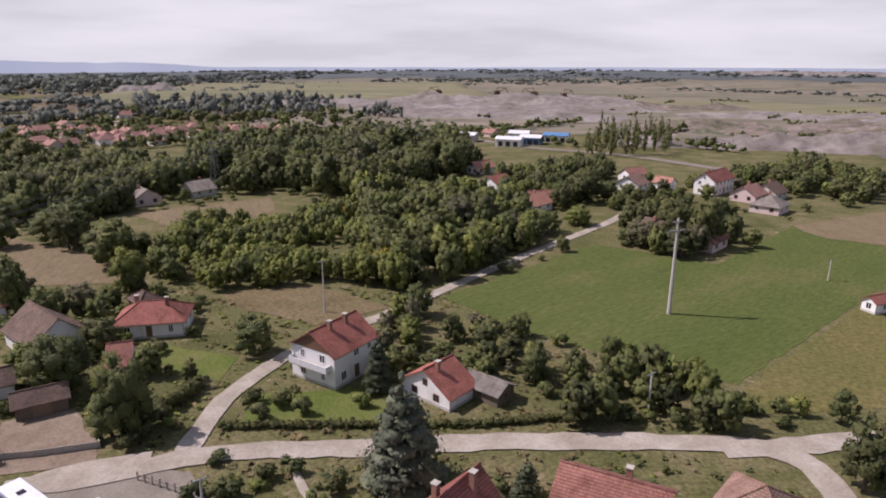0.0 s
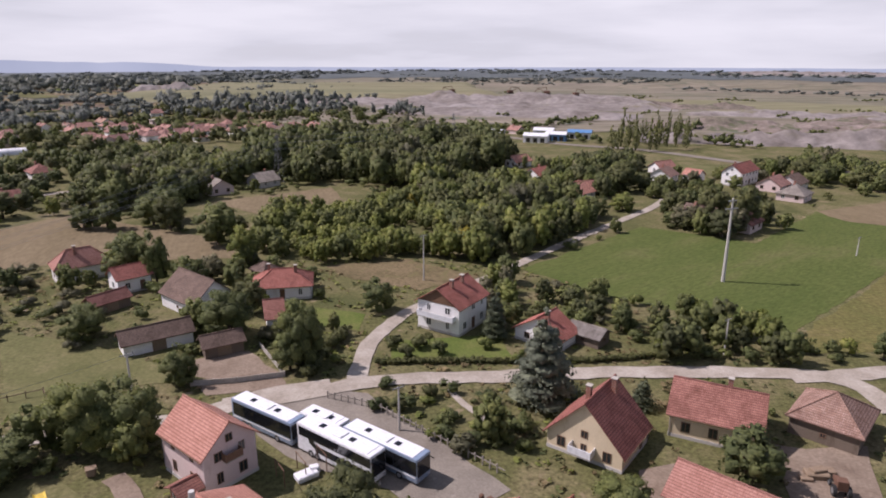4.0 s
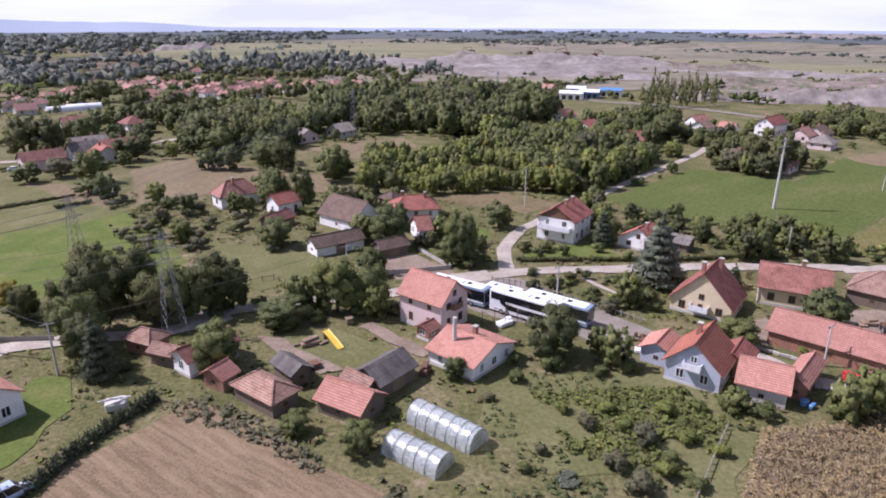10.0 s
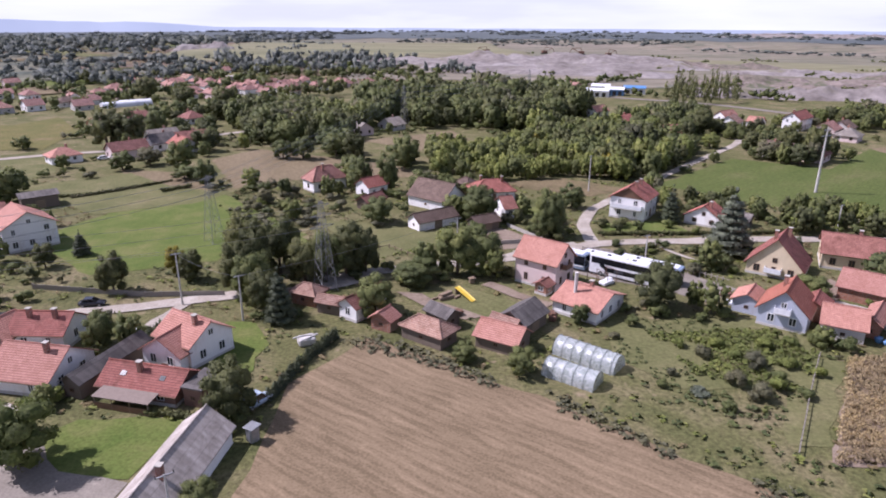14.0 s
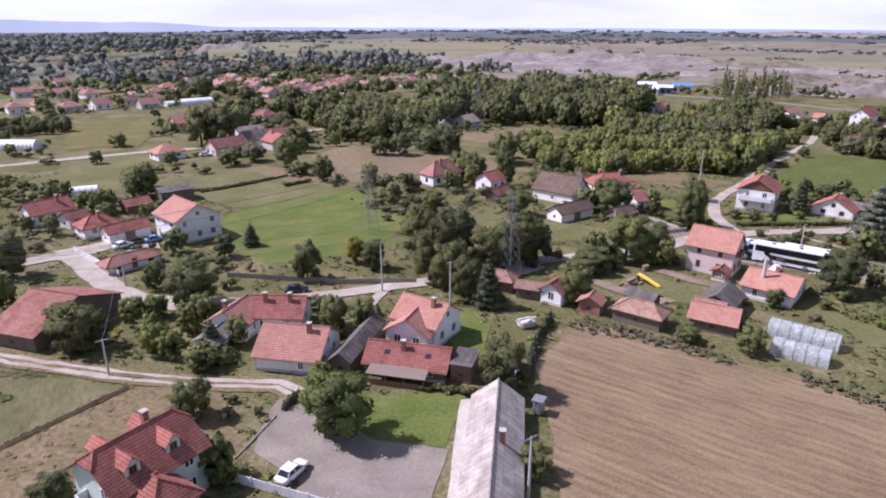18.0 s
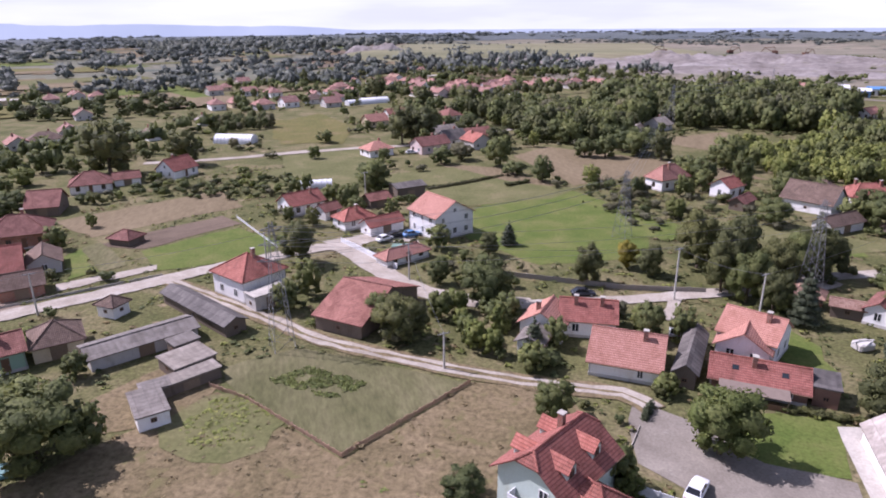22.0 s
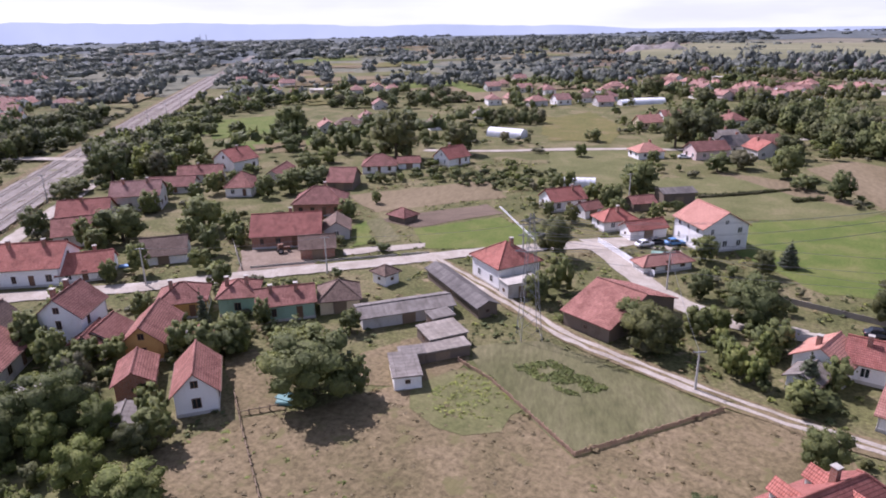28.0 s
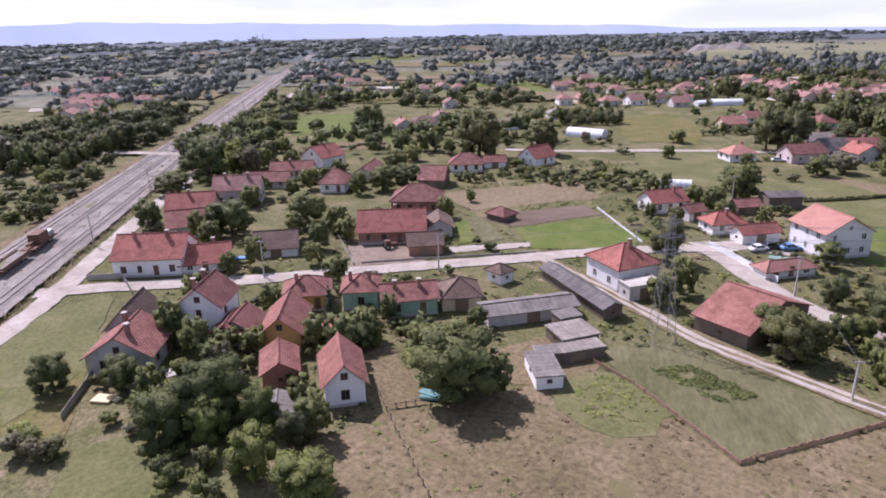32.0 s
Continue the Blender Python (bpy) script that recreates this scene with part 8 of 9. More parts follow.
BOARDS = plaster("grey_fence_boards", (0.30, 0.27, 0.235), 0.4)
fence([(-35.1, 64.0), (-27.9, 61.0), (-11.4, 45.7)], 1.1, 1.1, BOARDS, "weathered grey post and rail fence along the square")
PICKET = plaster("brown_stakes", (0.33, 0.22, 0.15), 0.3)
_stakes = fence([(-175.3, -2.4), (-168.6, -4.9), (-153.2, -14.0), (-141.0, 3.9)], 0.6, 2.2, PICKET, "low brown stake fence round a grass plot")
_rng = random.Random(12)
for (_x1, _y1), (_x2, _y2) in (((-175.3, -2.4), (-168.6, -4.9)), ((-168.6, -4.9), (-153.2, -14.0)), ((-153.2, -14.0), (-141.0, 3.9))):
    _n = int(math.hypot(_x2 - _x1, _y2 - _y1) / 0.3)
    for _i in range(_n):
        bm = bmesh.new()
        box(bm, -0.11, 0.11, -0.02, 0.02, -0.05, _rng.uniform(0.5, 0.8))
        part("stake", bm, PICKET, _stakes, m=pose(_x1 + (_x2 - _x1) * _i / _n + 175.3, _y1 + (_y2 - _y1) * _i / _n + 2.4, 0, _rng.uniform(-5, 5), _rng.uniform(-5, 5), math.degrees(math.atan2(_y2 - _y1, _x2 - _x1))))
fence([(-174.4, 55.4), (-160.6, 43.3)], 1.3, 2.4, WHITEP, "white concrete fence beside the street", True)
fence([(-121.8, -14.9), (-115.3, -17.4), (-109.0, -19.8)], 1.2, 2.2, WHITEP, "white railing fence of the large house", True)
fence([(-82.2, 61.9), (-76.6, 65.3), (-71.0, 59.5)], 1.1, 1.8, TIMBER, "weathered timber paddock fence")
fence([(-191.2, -28.0), (-188.1, -24.2)], 0.8, 1.2, TIMBER, "low weathered fence beside a farm trailer")
fence([(-10.2, 17.2), (-14.7, 10.6), (-18.5, 4.8), (-25.2, -5.6)], 1.0, 1.2, BOARDS, "broken pale rail fence beside the corn")
fence([(-195.3, -25.2), (-187.6, -30.5), (-177.1, -37.4), (-168.0, -43.0)], 0.9, 1.7, TIMBER, "dark low fence at the pasture's edge")
fence([(-238.0, -38.5), (-229.0, -46.0), (-222.0, -53.0)], 1.1, 2.2, BOARDS, "grey concrete fence between plots", True)
fence([(-262.0, -24.0), (-253.0, -27.0)], 1.2, 2.0, BOARDS, "grey fence beside the lane", True)
fence([(-140.0, 43.0), (-118.0, 39.5), (-104.0, 40.0)], 1.0, 2.4, BOARDS, "grey board fence along the meadow", True)
fence([(-208.4, 72.2), (-188.9, 51.8)], 0.5, 2.5, WHITEP, "low white concrete path edge", True)

fence([(-230.1, 8.3), (-217.2, 21.4), (-204.3, 33.5)], 0.45, 2.5, CONCRETE, "low concrete wall along the street", True)
fence([(-256.2, 24.7), (-230.8, 6.6)], 1.0, 2.5, CONCRETE, "pale concrete fence beside a garden path", True)
fence([(-176.6, 57.5), (-171.4, 53.0), (-165.3, 46.9)], 1.1, 2.2, WHITEP, "white concrete panel fence along the lane", True)
fence([(-267.2, -28.2), (-262.6, -24.0)], 1.2, 2.0, CONCRETE, "grey block wall beside the lane", True)

fence([(-56.1, 67.6), (-49.5, 68.7), (-42.8, 70.6), (-49.6, 81.6)], 0.9, 2.4, CONCRETE, "old pale concrete wall round a bare yard", True)


def hedge(pts, h, w, tint, label, kind="bush"):
    rng = random.Random(int(abs(pts[0][0])))
    spots = []
    for (x1, y1), (x2, y2) in zip(pts, pts[1:]):
        n = max(1, int(math.hypot(x2 - x1, y2 - y1) / (w * 0.42)))
        for i in range(n):
            spots.append((x1 + (x2 - x1) * i / n + rng.uniform(-0.15, 0.15), y1 + (y2 - y1) * i / n + rng.uniform(-0.15, 0.15), h * rng.uniform(0.85, 1.1), w * rng.uniform(0.9, 1.15)))
    plants("hedge", spots, kind, tint, label, 130, 0.1, "hedge")


hedge([(-39.0, 70.3), (-37.9, 79.0), (-35.4, 87.0)], 2.8, 2.8, "dark", "clipped dark green hedge beside the lane")
hedge([(-87.8, 6.0), (-85.5, 15.0), (-81.6, 24.0)], 2.4, 1.1, "conifer", "row of small clipped conifers", "conifer")
hedge([(-109.9, 26.6), (-110.9, 11.5)], 2.2, 1.1, "conifer", "row of small clipped conifers", "conifer")
hedge([(-29.1, 75.0), (-5.0, 75.4), (5.6, 75.4), (16.2, 77.3)], 1.2, 1.6, "dark", "low dark hedge along a garden wall")
hedge([(-102.0, 3.0), (-92.5, 1.5)], 1.2, 1.4, "dark", "low clipped garden hedge")
hedge([(-96.0, 30.5), (-88.0, 31.5)], 1.6, 2.0, "mid", "clipped green hedge beside the street")
hedge([(-119.4, -1.2), (-117.9, 2.0)], 1.6, 1.2, "conifer", "row of small conifers beside the yard", "conifer")
fence([(-122.7, -11.2), (-120.0, -2.8)], 0.25, 2.0, CONCRETE, "low pale kerb wall beside the yard", True)

hedge([(-176.1, 104.7), (-162.4, 110.3), (-150.1, 123.2)], 1.2, 1.5, "dark", "low dark hedge between meadows")
hedge([(-166.5, 106.4), (-156.6, 115.4), (-146.9, 127.0)], 1.0, 1.3, "grey", "low overgrown field edge")
hedge([(-144.6, 113.9), (-138.3, 119.5)], 1.4, 2.0, "dark", "low dark hedge between meadows")

# ---- things in the yards ----
def stack(name, x, y, turn, sizes, material, label, category):
    """Rough pieces laid on and beside one another."""
    ob = new(name)
    ob.matrix_world = pose(x, y, 0.06, 0, 0, turn)
    TAKEN.append((x, y, 3.0))
    rng = random.Random(int(abs(x) * 9))
    for (px, py, pz, lx, ly, lz) in sizes:
        bm = bevel_box(-lx / 2, lx / 2, -ly / 2, ly / 2, 0, lz, min(lx, ly, lz) * 0.18, 1)
        part("piece", bm, material, ob, m=pose(px, py, pz, 0, 0, rng.uniform(-20, 20)))
    tagged(ob, label, category)


bm = bmesh.new()
_rows = []
for _i in range(9):
    _s = _i / 8
    _rows.append([bm.verts.new((-2.4 + 4.8 * _s, _y, 1.2 - 1.05 * _s + 0.05 * math.sin(5 * _s) + (0.16 if abs(_y) > 0.5 else 0))) for _y in (-0.6, -0.4, 0.4, 0.6)])
for _a, _b in zip(_rows, _rows[1:]):
    for _k in range(3):
        bm.faces.new((_a[_k], _b[_k], _b[_k + 1], _a[_k + 1]))
TAKEN.append((-61.3, 39.2, 5.0))
_slide = new("chute")
_slide.matrix_world = pose(-61.3, 39.2, 0.1, 0, 0, -53)
part("trough", bm, YELLOWP, _slide, "bright yellow sheet")
bm = bmesh.new()
box(bm, -2.2, -2.0, -0.5, 0.5, -0.1, 1.1)
part("trestle", bm, TIMBER, _slide)
tagged(_slide, "bright yellow sloping chute in a farmyard", "chute")

stack("woodpile", -64.5, 38.5, 30, [(0, 0, 0, 3.0, 0.9, 0.7), (0.3, 0.9, 0, 2.6, 0.8, 0.6), (0.1, 0.4, 0.65, 2.6, 0.9, 0.5), (1.9, -0.5, 0, 1.5, 0.5, 0.4), (-1.7, 0.9, 0, 1.6, 0.4, 0.4)], TIMBER, "rough pile of logs and boards", "woodpile")
stack("woodpile", -47.0, 30.5, 80, [(0, 0, 0, 2.4, 1.2, 0.8), (1.6, 0.4, 0, 1.4, 0.8, 0.6), (0.3, 0.1, 0.75, 1.6, 0.8, 0.4)], RUST, "reddish heap of timber and scrap", "scrap heap")
stack("crate", -59.7, 46.0, 10, [(0, 0, 0, 1.0, 0.9, 1.0), (0.05, 0, 0.98, 1.2, 1.1, 0.12)], TIMBER, "pale wooden crate in a farmyard", "crate")
stack("cart", -63.2, 31.6, 50, [(0, 0, 0.4, 2.6, 1.5, 0.5), (0, 0, 0, 0.4, 1.7, 0.4), (1.6, 0, 0.45, 1.2, 0.12, 0.12)], RUST, "rusty farm cart beside a shed", "cart")
stack("rubble", 7.5, 24.6, -45, [(_x * 0.8, (_x * 7 % 3) * 0.5, 0, 0.8, 0.5, 0.35) for _x in range(-4, 9)], CONCRETE, "line of pale rubble blocks beside the corn", "rubble")
stack("rubble", -27.0, 43.5, 20, [(_x * 0.6, (_x * 5 % 3) * 0.4, 0, 0.6, 0.5, 0.3) for _x in range(-2, 3)], CONCRETE, "small heap of pale stones", "rubble")
stack("rubble", -44.5, 50.0, 20, [(_x * 0.7, (_x * 5 % 3) * 0.5, 0, 0.5, 0.5, 0.5) for _x in range(-2, 3)], WHITEP, "pale sacks beside a house", "sacks")
stack("tarpaulin", -252.7, -3.4, 40, [(0, 0, 0, 3.6, 1.6, 0.25), (1.8, 0.8, 0, 1.8, 1.2, 0.15)], BLUEP, "crumpled blue tarpaulin on a yard", "tarpaulin")
stack("awning", -208.5, -19.5, 40, [(0, 0, 0, 2.6, 2.2, 2.0), (0, 0, 2.0, 3.0, 2.6, 0.15)], plain("pink_sheet", (0.55, 0.22, 0.24), 0.6), "faded pink covered yard shelter", "shelter")
stack("tarpaulin", -163.5, 55.5, 20, [(0, 0, 0, 2.4, 1.8, 0.8), (2.2, 0.3, 0, 1.6, 1.4, 0.6)], plain("green_sheet", (0.2, 0.32, 0.26), 0.6), "green and pale covered heap in a yard", "tarpaulin")
stack("water_tank", -15.3, 36.5, 0, [(0, 0, 0, 1.3, 1.3, 0.6)], WHITEP, "round white tub in a garden", "tub")
stack("trough", -187.6, -22.4, 20, [(0, 0, 0, 4.2, 1.6, 0.5), (0, 0.2, 0.5, 4.6, 1.9, 0.12)], plain("teal_paint", (0.12, 0.25, 0.24), 0.6), "teal-painted farm trailer beneath a tree", "trailer")
stack("outhouse", -87.6, -2.4, 45, [(0, 0, 0, 1.3, 1.2, 2.0), (0, 0, 2.0, 1.6, 1.5, 0.12)], STEEL, "small grey sheet-metal outhouse", "outhouse")
stack("crate", -86.0, 21.8, 30, [(0, 0, 0, 2.6, 2.0, 1.2), (0.4, 0.1, 1.2, 2.8, 0.2, 0.2), (-0.6, 0.3, 1.2, 2.8, 0.2, 0.2), (0, -0.8, 1.2, 2.8, 0.2, 0.2)], WALL["pale"], "unfinished block shed with bare rafters", "shed")

stack("rubble", 14.8, 27.2, -12, [(_x * 0.75, (_x * 7 % 5) * 0.35, 0, 0.45 + 0.1 * (_x % 3), 0.4, 0.25 + 0.08 * (_x % 2)) for _x in range(-5, 6)], CONCRETE, "scattered pale building rubble in a farmyard", "rubble")
stack("rubble", 1.8, 22.2, 40, [(0, 0, 0, 1.1, 0.8, 0.9), (1.0, 0.5, 0, 0.9, 0.7, 0.5), (0.2, -0.9, 0, 1.2, 0.5, 0.6)], BLUEP, "blue and white sheets heaped beside an outbuilding", "sheets")
stack("rubble", 5.7, 34.9, -40, [(_x * 1.2, 0, 0, 1.15, 0.3, 0.5) for _x in range(-3, 4)], CONCRETE, "low pale block wall beside a drive", "low wall")
stack("woodpile", 24.9, 45.5, 10, [(0, 0, 0, 2.6, 1.6, 0.7), (1.8, 0.4, 0, 1.6, 1.2, 0.5), (-1.6, -0.3, 0, 1.4, 1.0, 0.4), (0.2, 0.1, 0.65, 1.8, 1.0, 0.4)], TIMBER, "heap of old timber in a bare farmyard", "woodpile")
stack("tarpaulin", -222.5, -47.6, 20, [(0, 0, 0, 2.6, 1.9, 0.3), (1.6, 0.4, 0, 1.2, 1.0, 0.2)], plain("straw_yellow_sheet", (0.68, 0.55, 0.30), 0.7), "pale yellow sheet spread in a garden", "tarpaulin")
stack("scrap", -13.8, 40.0, 30, [(0, 0, 0, 1.4, 0.5, 0.5), (0.9, 0.8, 0, 0.7, 0.7, 0.6), (-1.0, 0.7, 0, 1.0, 0.4, 0.3), (0.2, 1.5, 0, 0.5, 0.5, 0.8)], RUST, "rusty scrap heaped beside the square", "scrap heap")

SHRUBS = {}


def shrub(x, y, h, w, tint):
    """One garden shrub with its stems hidden in leaf."""
    k = len(bpy.data.objects) % 4
    if (tint, k) not in SHRUBS:
        v, f, q = foliage(70 + k, "bush", 420, 0.05, 6, True)
        SHRUBS[tint, k] = quad_mesh("shrub", v, f, LEAF[tint], q)
    ob = put("shrub", SHRUBS[tint, k], None)
    ob.matrix_world = Matrix.LocRotScale((x, y, gz(x, y)), Euler((0, 0, x * 1.7)), (w, w, h))
    tagged(ob, {"mid": "green garden shrub", "light": "yellow-green leafy shrub", "grey": "grey-green fruit bush", "cedar": "patch of blue-green cabbages", "dark": "dark green bush"}[tint] + " in an overgrown garden", "shrub", "garden shrubs")


for _x, _y, _h, _w, _t in ((-34.4, 28.3, 2.2, 2.6, "mid"), (-29.4, 21.1, 1.8, 2.6, "light"), (-22.5, 17.3, 2.0, 3.0, "light"), (-16.3, 14.9, 2.0, 2.8, "light"), (-21.1, 14.0, 3.2, 3.6, "grey"),
                           (-27.4, 17.3, 2.6, 3.0, "grey"), (-33.4, 12.7, 1.6, 1.8, "grey"), (-17.5, 6.7, 2.0, 2.6, "mid"), (-34.3, 33.0, 2.2, 2.4, "mid"), (-22.5, 29.8, 2.0, 2.8, "mid"),
                           (-18.4, 31.4, 2.6, 3.6, "mid"), (-38.7, 23.8, 1.4, 2.0, "grey"), (-28.2, 31.4, 2.0, 2.6, "mid"), (-31.5, 7.9, 0.7, 3.6, "cedar"), (-23.6, 6.0, 3.4, 3.6, "grey")):
    shrub(_x, _y, _h, _w, _t)
for _x, _y, _h, _w, _t in ((-24.0, 21.0, 2.0, 2.6, "light"), (-16.5, 20.2, 2.2, 3.0, "light"), (-12.5, 21.0, 2.0, 3.0, "light"), (-8.0, 21.5, 3.0, 3.8, "mid"), (-5.0, 20.0, 2.6, 3.6, "mid"),
                           (-26.0, 10.0, 2.6, 3.2, "grey"), (-29.0, 4.0, 1.8, 2.4, "mid"), (-19.0, 11.0, 2.2, 2.8, "mid"), (-13.0, 12.5, 1.8, 2.4, "light"), (5.0, 18.6, 2.0, 3.4, "light"),
                           (-8.4, 50.7, 2.2, 2.6, "mid"), (8.9, 35.8, 1.8, 2.6, "light"), (13.7, 33.0, 1.5, 2.2, "mid"), (-122.4, -2.4, 1.3, 1.6, "mid"), (-126.2, 0.1, 1.5, 1.6, "dark"), (-36.0, 9.5, 1.5, 2.0, "mid")):
    shrub(_x, _y, _h, _w, _t)

# pergola by the pink house
_per = new("pergola")
_per.matrix_world = pose(-35.2, 46.3, 0, 0, 0, 35)
for _px in (-2.6, 0, 2.6):
    for _py in (-1.3, 1.3):
        bm = bmesh.new()
        tube(bm, (_px, _py, 0), (_px, _py, 2.3), 0.06)
        part("post", bm, RUST, _per)
    bm = bmesh.new()
    tube(bm, (_px, -1.5, 2.3), (_px, 1.5, 2.3), 0.05)
    part("beam", bm, RUST, _per)
tagged(_per, "rusty tube pergola beside the coaches", "pergola")
stack("tarpaulin", -34.5, 45.6, 35, [(0, 0, 0, 2.6, 1.6, 0.7), (1.2, 0.4, 0, 1.2, 1.0, 0.9)], WHITEP, "white covered garden furniture", "garden furniture")


# ---- extra parts of the near houses ----
def balcony(house_ob, end, z, w, depth, material, rail):
    """A balcony on the gable at the house's own end x."""
    s = 1 if end > 0 else -1
    bm = bmesh.new()
    box(bm, *sorted((end, end + s * depth)), -w / 2, w / 2, z - 0.15, z)
    slab_ = part("balcony", bm, material, house_ob, "balcony with a railing")
    bm = bmesh.new()
    box(bm, *sorted((end + s * (depth - 0.08), end + s * depth)), -w / 2, w / 2, z, z + 0.95)
    part("railing", bm, rail, slab_)
    for t in (-1, 1):
        bm = bmesh.new()
        box(bm, *sorted((end, end + s * (depth - 0.09))), *sorted((t * (w / 2 - 0.08), t * w / 2)), z, z + 0.95)
        part("railing", bm, rail, slab_)


def dormer(house_ob, x, side, b, h, rise, wall, roof, w=1.5):
    """A small gabled dormer on the slope at the given side (-1 or 1)."""
    y0, zb = side * b * 0.82, h + rise * 0.15
    zt = zb + 1.25
    yb = side * b * (1 - (zt + 0.7 - h) / rise)
    bm = bmesh.new()
    pts = [(-w / 2, zb - 0.3), (w / 2, zb - 0.3), (w / 2, zt), (0, zt + 0.65), (-w / 2, zt)]
    f = [bm.verts.new((x + px, y0, pz)) for px, pz in pts]
    g_ = [bm.verts.new((x + px, yb, pz)) for px, pz in pts]
    bm.faces.new(f)
    for i in range(5):
        bm.faces.new((f[i], f[(i + 1) % 5], g_[(i + 1) % 5], g_[i]))
    bmesh.ops.recalc_face_normals(bm, faces=bm.faces)
    uv_by_face(bm)
    d = part("dormer", bm, WALL[wall], house_ob)
    bm = bmesh.new()
    for s in (-1, 1):
        slab(bm, [(x + s * (w / 2 + 0.25), y0 + side * 0.3, zt - 0.2), (x, y0 + side * 0.3, zt + 0.8), (x, yb, zt + 0.8), (x + s * (w / 2 + 0.25), yb, zt - 0.2)], 0.1)
    bmesh.ops.recalc_face_normals(bm, faces=bm.faces)
    uv_by_face(bm)
    part("dormer_roof", bm, ROOF[roof], d)
    add_window(d, x, y0 + side * 0.02, zb + 0.15, 90 * side, 0.8, 0.9, True)


manor = house("large_house", -129.8, -17.4, 56, 9.4, 7.4, 5.5, 2.8, style="half", wall="mint", roof="red", chim=1, over=0.6)
for _x in (-2.4, 1.9):
    for _s in (-1, 1):
        dormer(manor, _x, _s, 3.7, 5.5, 2.8, "mint", "red", 1.5)
house("large_house_wing", -126.4, -21.6, 146, 5.4, 4.8, 4.2, 1.8, style="hip", wall="mint", roof="red")
balcony(manor, -4.7, 2.9, 3.2, 1.2, CONCRETE, WHITEP)
for _name, _end, _z, _w, _d, _rail in (("pink_house", -1, 3.7, 2.2, 0.9, FRAME_BROWN), ("balcony_house", -1, 2.9, 7.6, 1.2, WHITEP), ("blue_house", -1, 2.9, 2.4, 1.0, WHITEP), ("cream_house", -1, 1.2, 3.0, 1.4, WHITEP), ("new_house", 1, 2.9, 5.0, 1.1, WHITEP)):
    balcony(BUILT[_name][0], _end * BUILT[_name][1] / 2, _z, _w, _d, CONCRETE, _rail)
# dark timber gable above the balconies
_ob, _L, _W, _h, _r = BUILT["balcony_house"]
bm = bmesh.new()
for _v in (-_L / 2 - 0.06, -_L / 2 - 0.01):
    bm.faces.new([bm.verts.new((_v, _W / 2 - 0.1, _h + 0.05)), bm.verts.new((_v, 0, _h + _r - 0.2)), bm.verts.new((_v, -_W / 2 + 0.1, _h + 0.05))])
part("gable_boarding", bm, FRAME_BROWN, _ob, "dark brown boarded gable")
# terrace roof before the brown house
_ob, _L, _W, _h, _r = BUILT["restaurant_house"]
_aw = new("terrace_roof")
_aw.matrix_world = _ob.matrix_world.copy()
bm = bmesh.new()
slab(bm, [(-3.6, _W / 2 + 0.3, 2.0), (-3.6, _W / 2 + 2.6, 1.75), (4.6, _W / 2 + 2.6, 1.75), (4.6, _W / 2 + 0.3, 2.0)], 0.06)
bmesh.ops.recalc_face_normals(bm, faces=bm.faces)
part("sheet", bm, plain("brown_sheet", (0.20, 0.155, 0.125), 0.8), _aw, "brown weathered sheet")
for _x in (-3.4, -0.7, 1.9, 4.4):
    bm = bmesh.new()
    tube(bm, (_x, _W / 2 + 2.4, 0), (_x, _W / 2 + 2.4, 1.75), 0.07)
    part("post", bm, TIMBER, _aw)
bm = bmesh.new()
box(bm, -3.5, 4.5, _W / 2 + 2.35, _W / 2 + 2.45, 0.05, 0.85)
part("railing", bm, FRAME_BROWN, _aw, "dark brown boarded railing")
tagged(_aw, "brown terrace roof on posts before a brown house", "terrace roof")
for _x in (-3.0, 2.8):
    bm = bmesh.new()
    slab(bm, [(_x - 0.4, _W * 0.30, _h + _r * 0.40 + 0.16), (_x + 0.4, _W * 0.30, _h + _r * 0.40 + 0.16), (_x + 0.4, _W * 0.20, _h + _r * 0.60 + 0.16), (_x - 0.4, _W * 0.20, _h + _r * 0.60 + 0.16)], 0.06)
    bmesh.ops.recalc_face_normals(bm, faces=bm.faces)
    part("skylight", bm, GLASS, _ob, "small roof window")
# flue of the low house, lean-to roofs
bm = bmesh.new()
tube(bm, (1.5, 2.0, 1.5), (1.5, 2.0, 7.0), 0.32, 0.3, 10)
part("flue", bm, WALL["pale"], BUILT["low_house"][0], "tall round flue")
house("porch", -46.9, 41.4, 49, 2.2, 2.4, 2.0, 0.6, wall="brick", roof="old_red")
house("outbuilding", -12.6, 34.8, 53, 5.0, 4.5, 2.4, 1.2, wall="blue", roof="orange")
house("outbuilding", -3.2, 31.6, 53, 5.0, 4.0, 2.6, 1.2, wall="brick", roof="red")
house("shed", 6.5, 83.5, 139, 6.0, 4.0, 2.0, 1.0, wall="wood", roof="grey")
house("shed", -210.4, -18.4, 137, 3.0, 3.0, 2.2, 0.8, wall="pale", roof="red")
house("shed", -200.8, -37.0, 137, 4.0, 3.2, 2.0, 0.5, wall="pale", roof="grey")
house("outbuilding", -222.7, -27.8, 127, 5.5, 5.0, 2.6, 1.5, wall="white", roof="old_red")
house("left_annex", -236.0, -35.0, 130, 7.0, 7.0, 3.0, 3.6, wall="pale", roof="brown")
house("summer_kitchen", -133.2, 14.6, 74, 4.2, 3.6, 2.2, 0.9, wall="white", roof="grey")


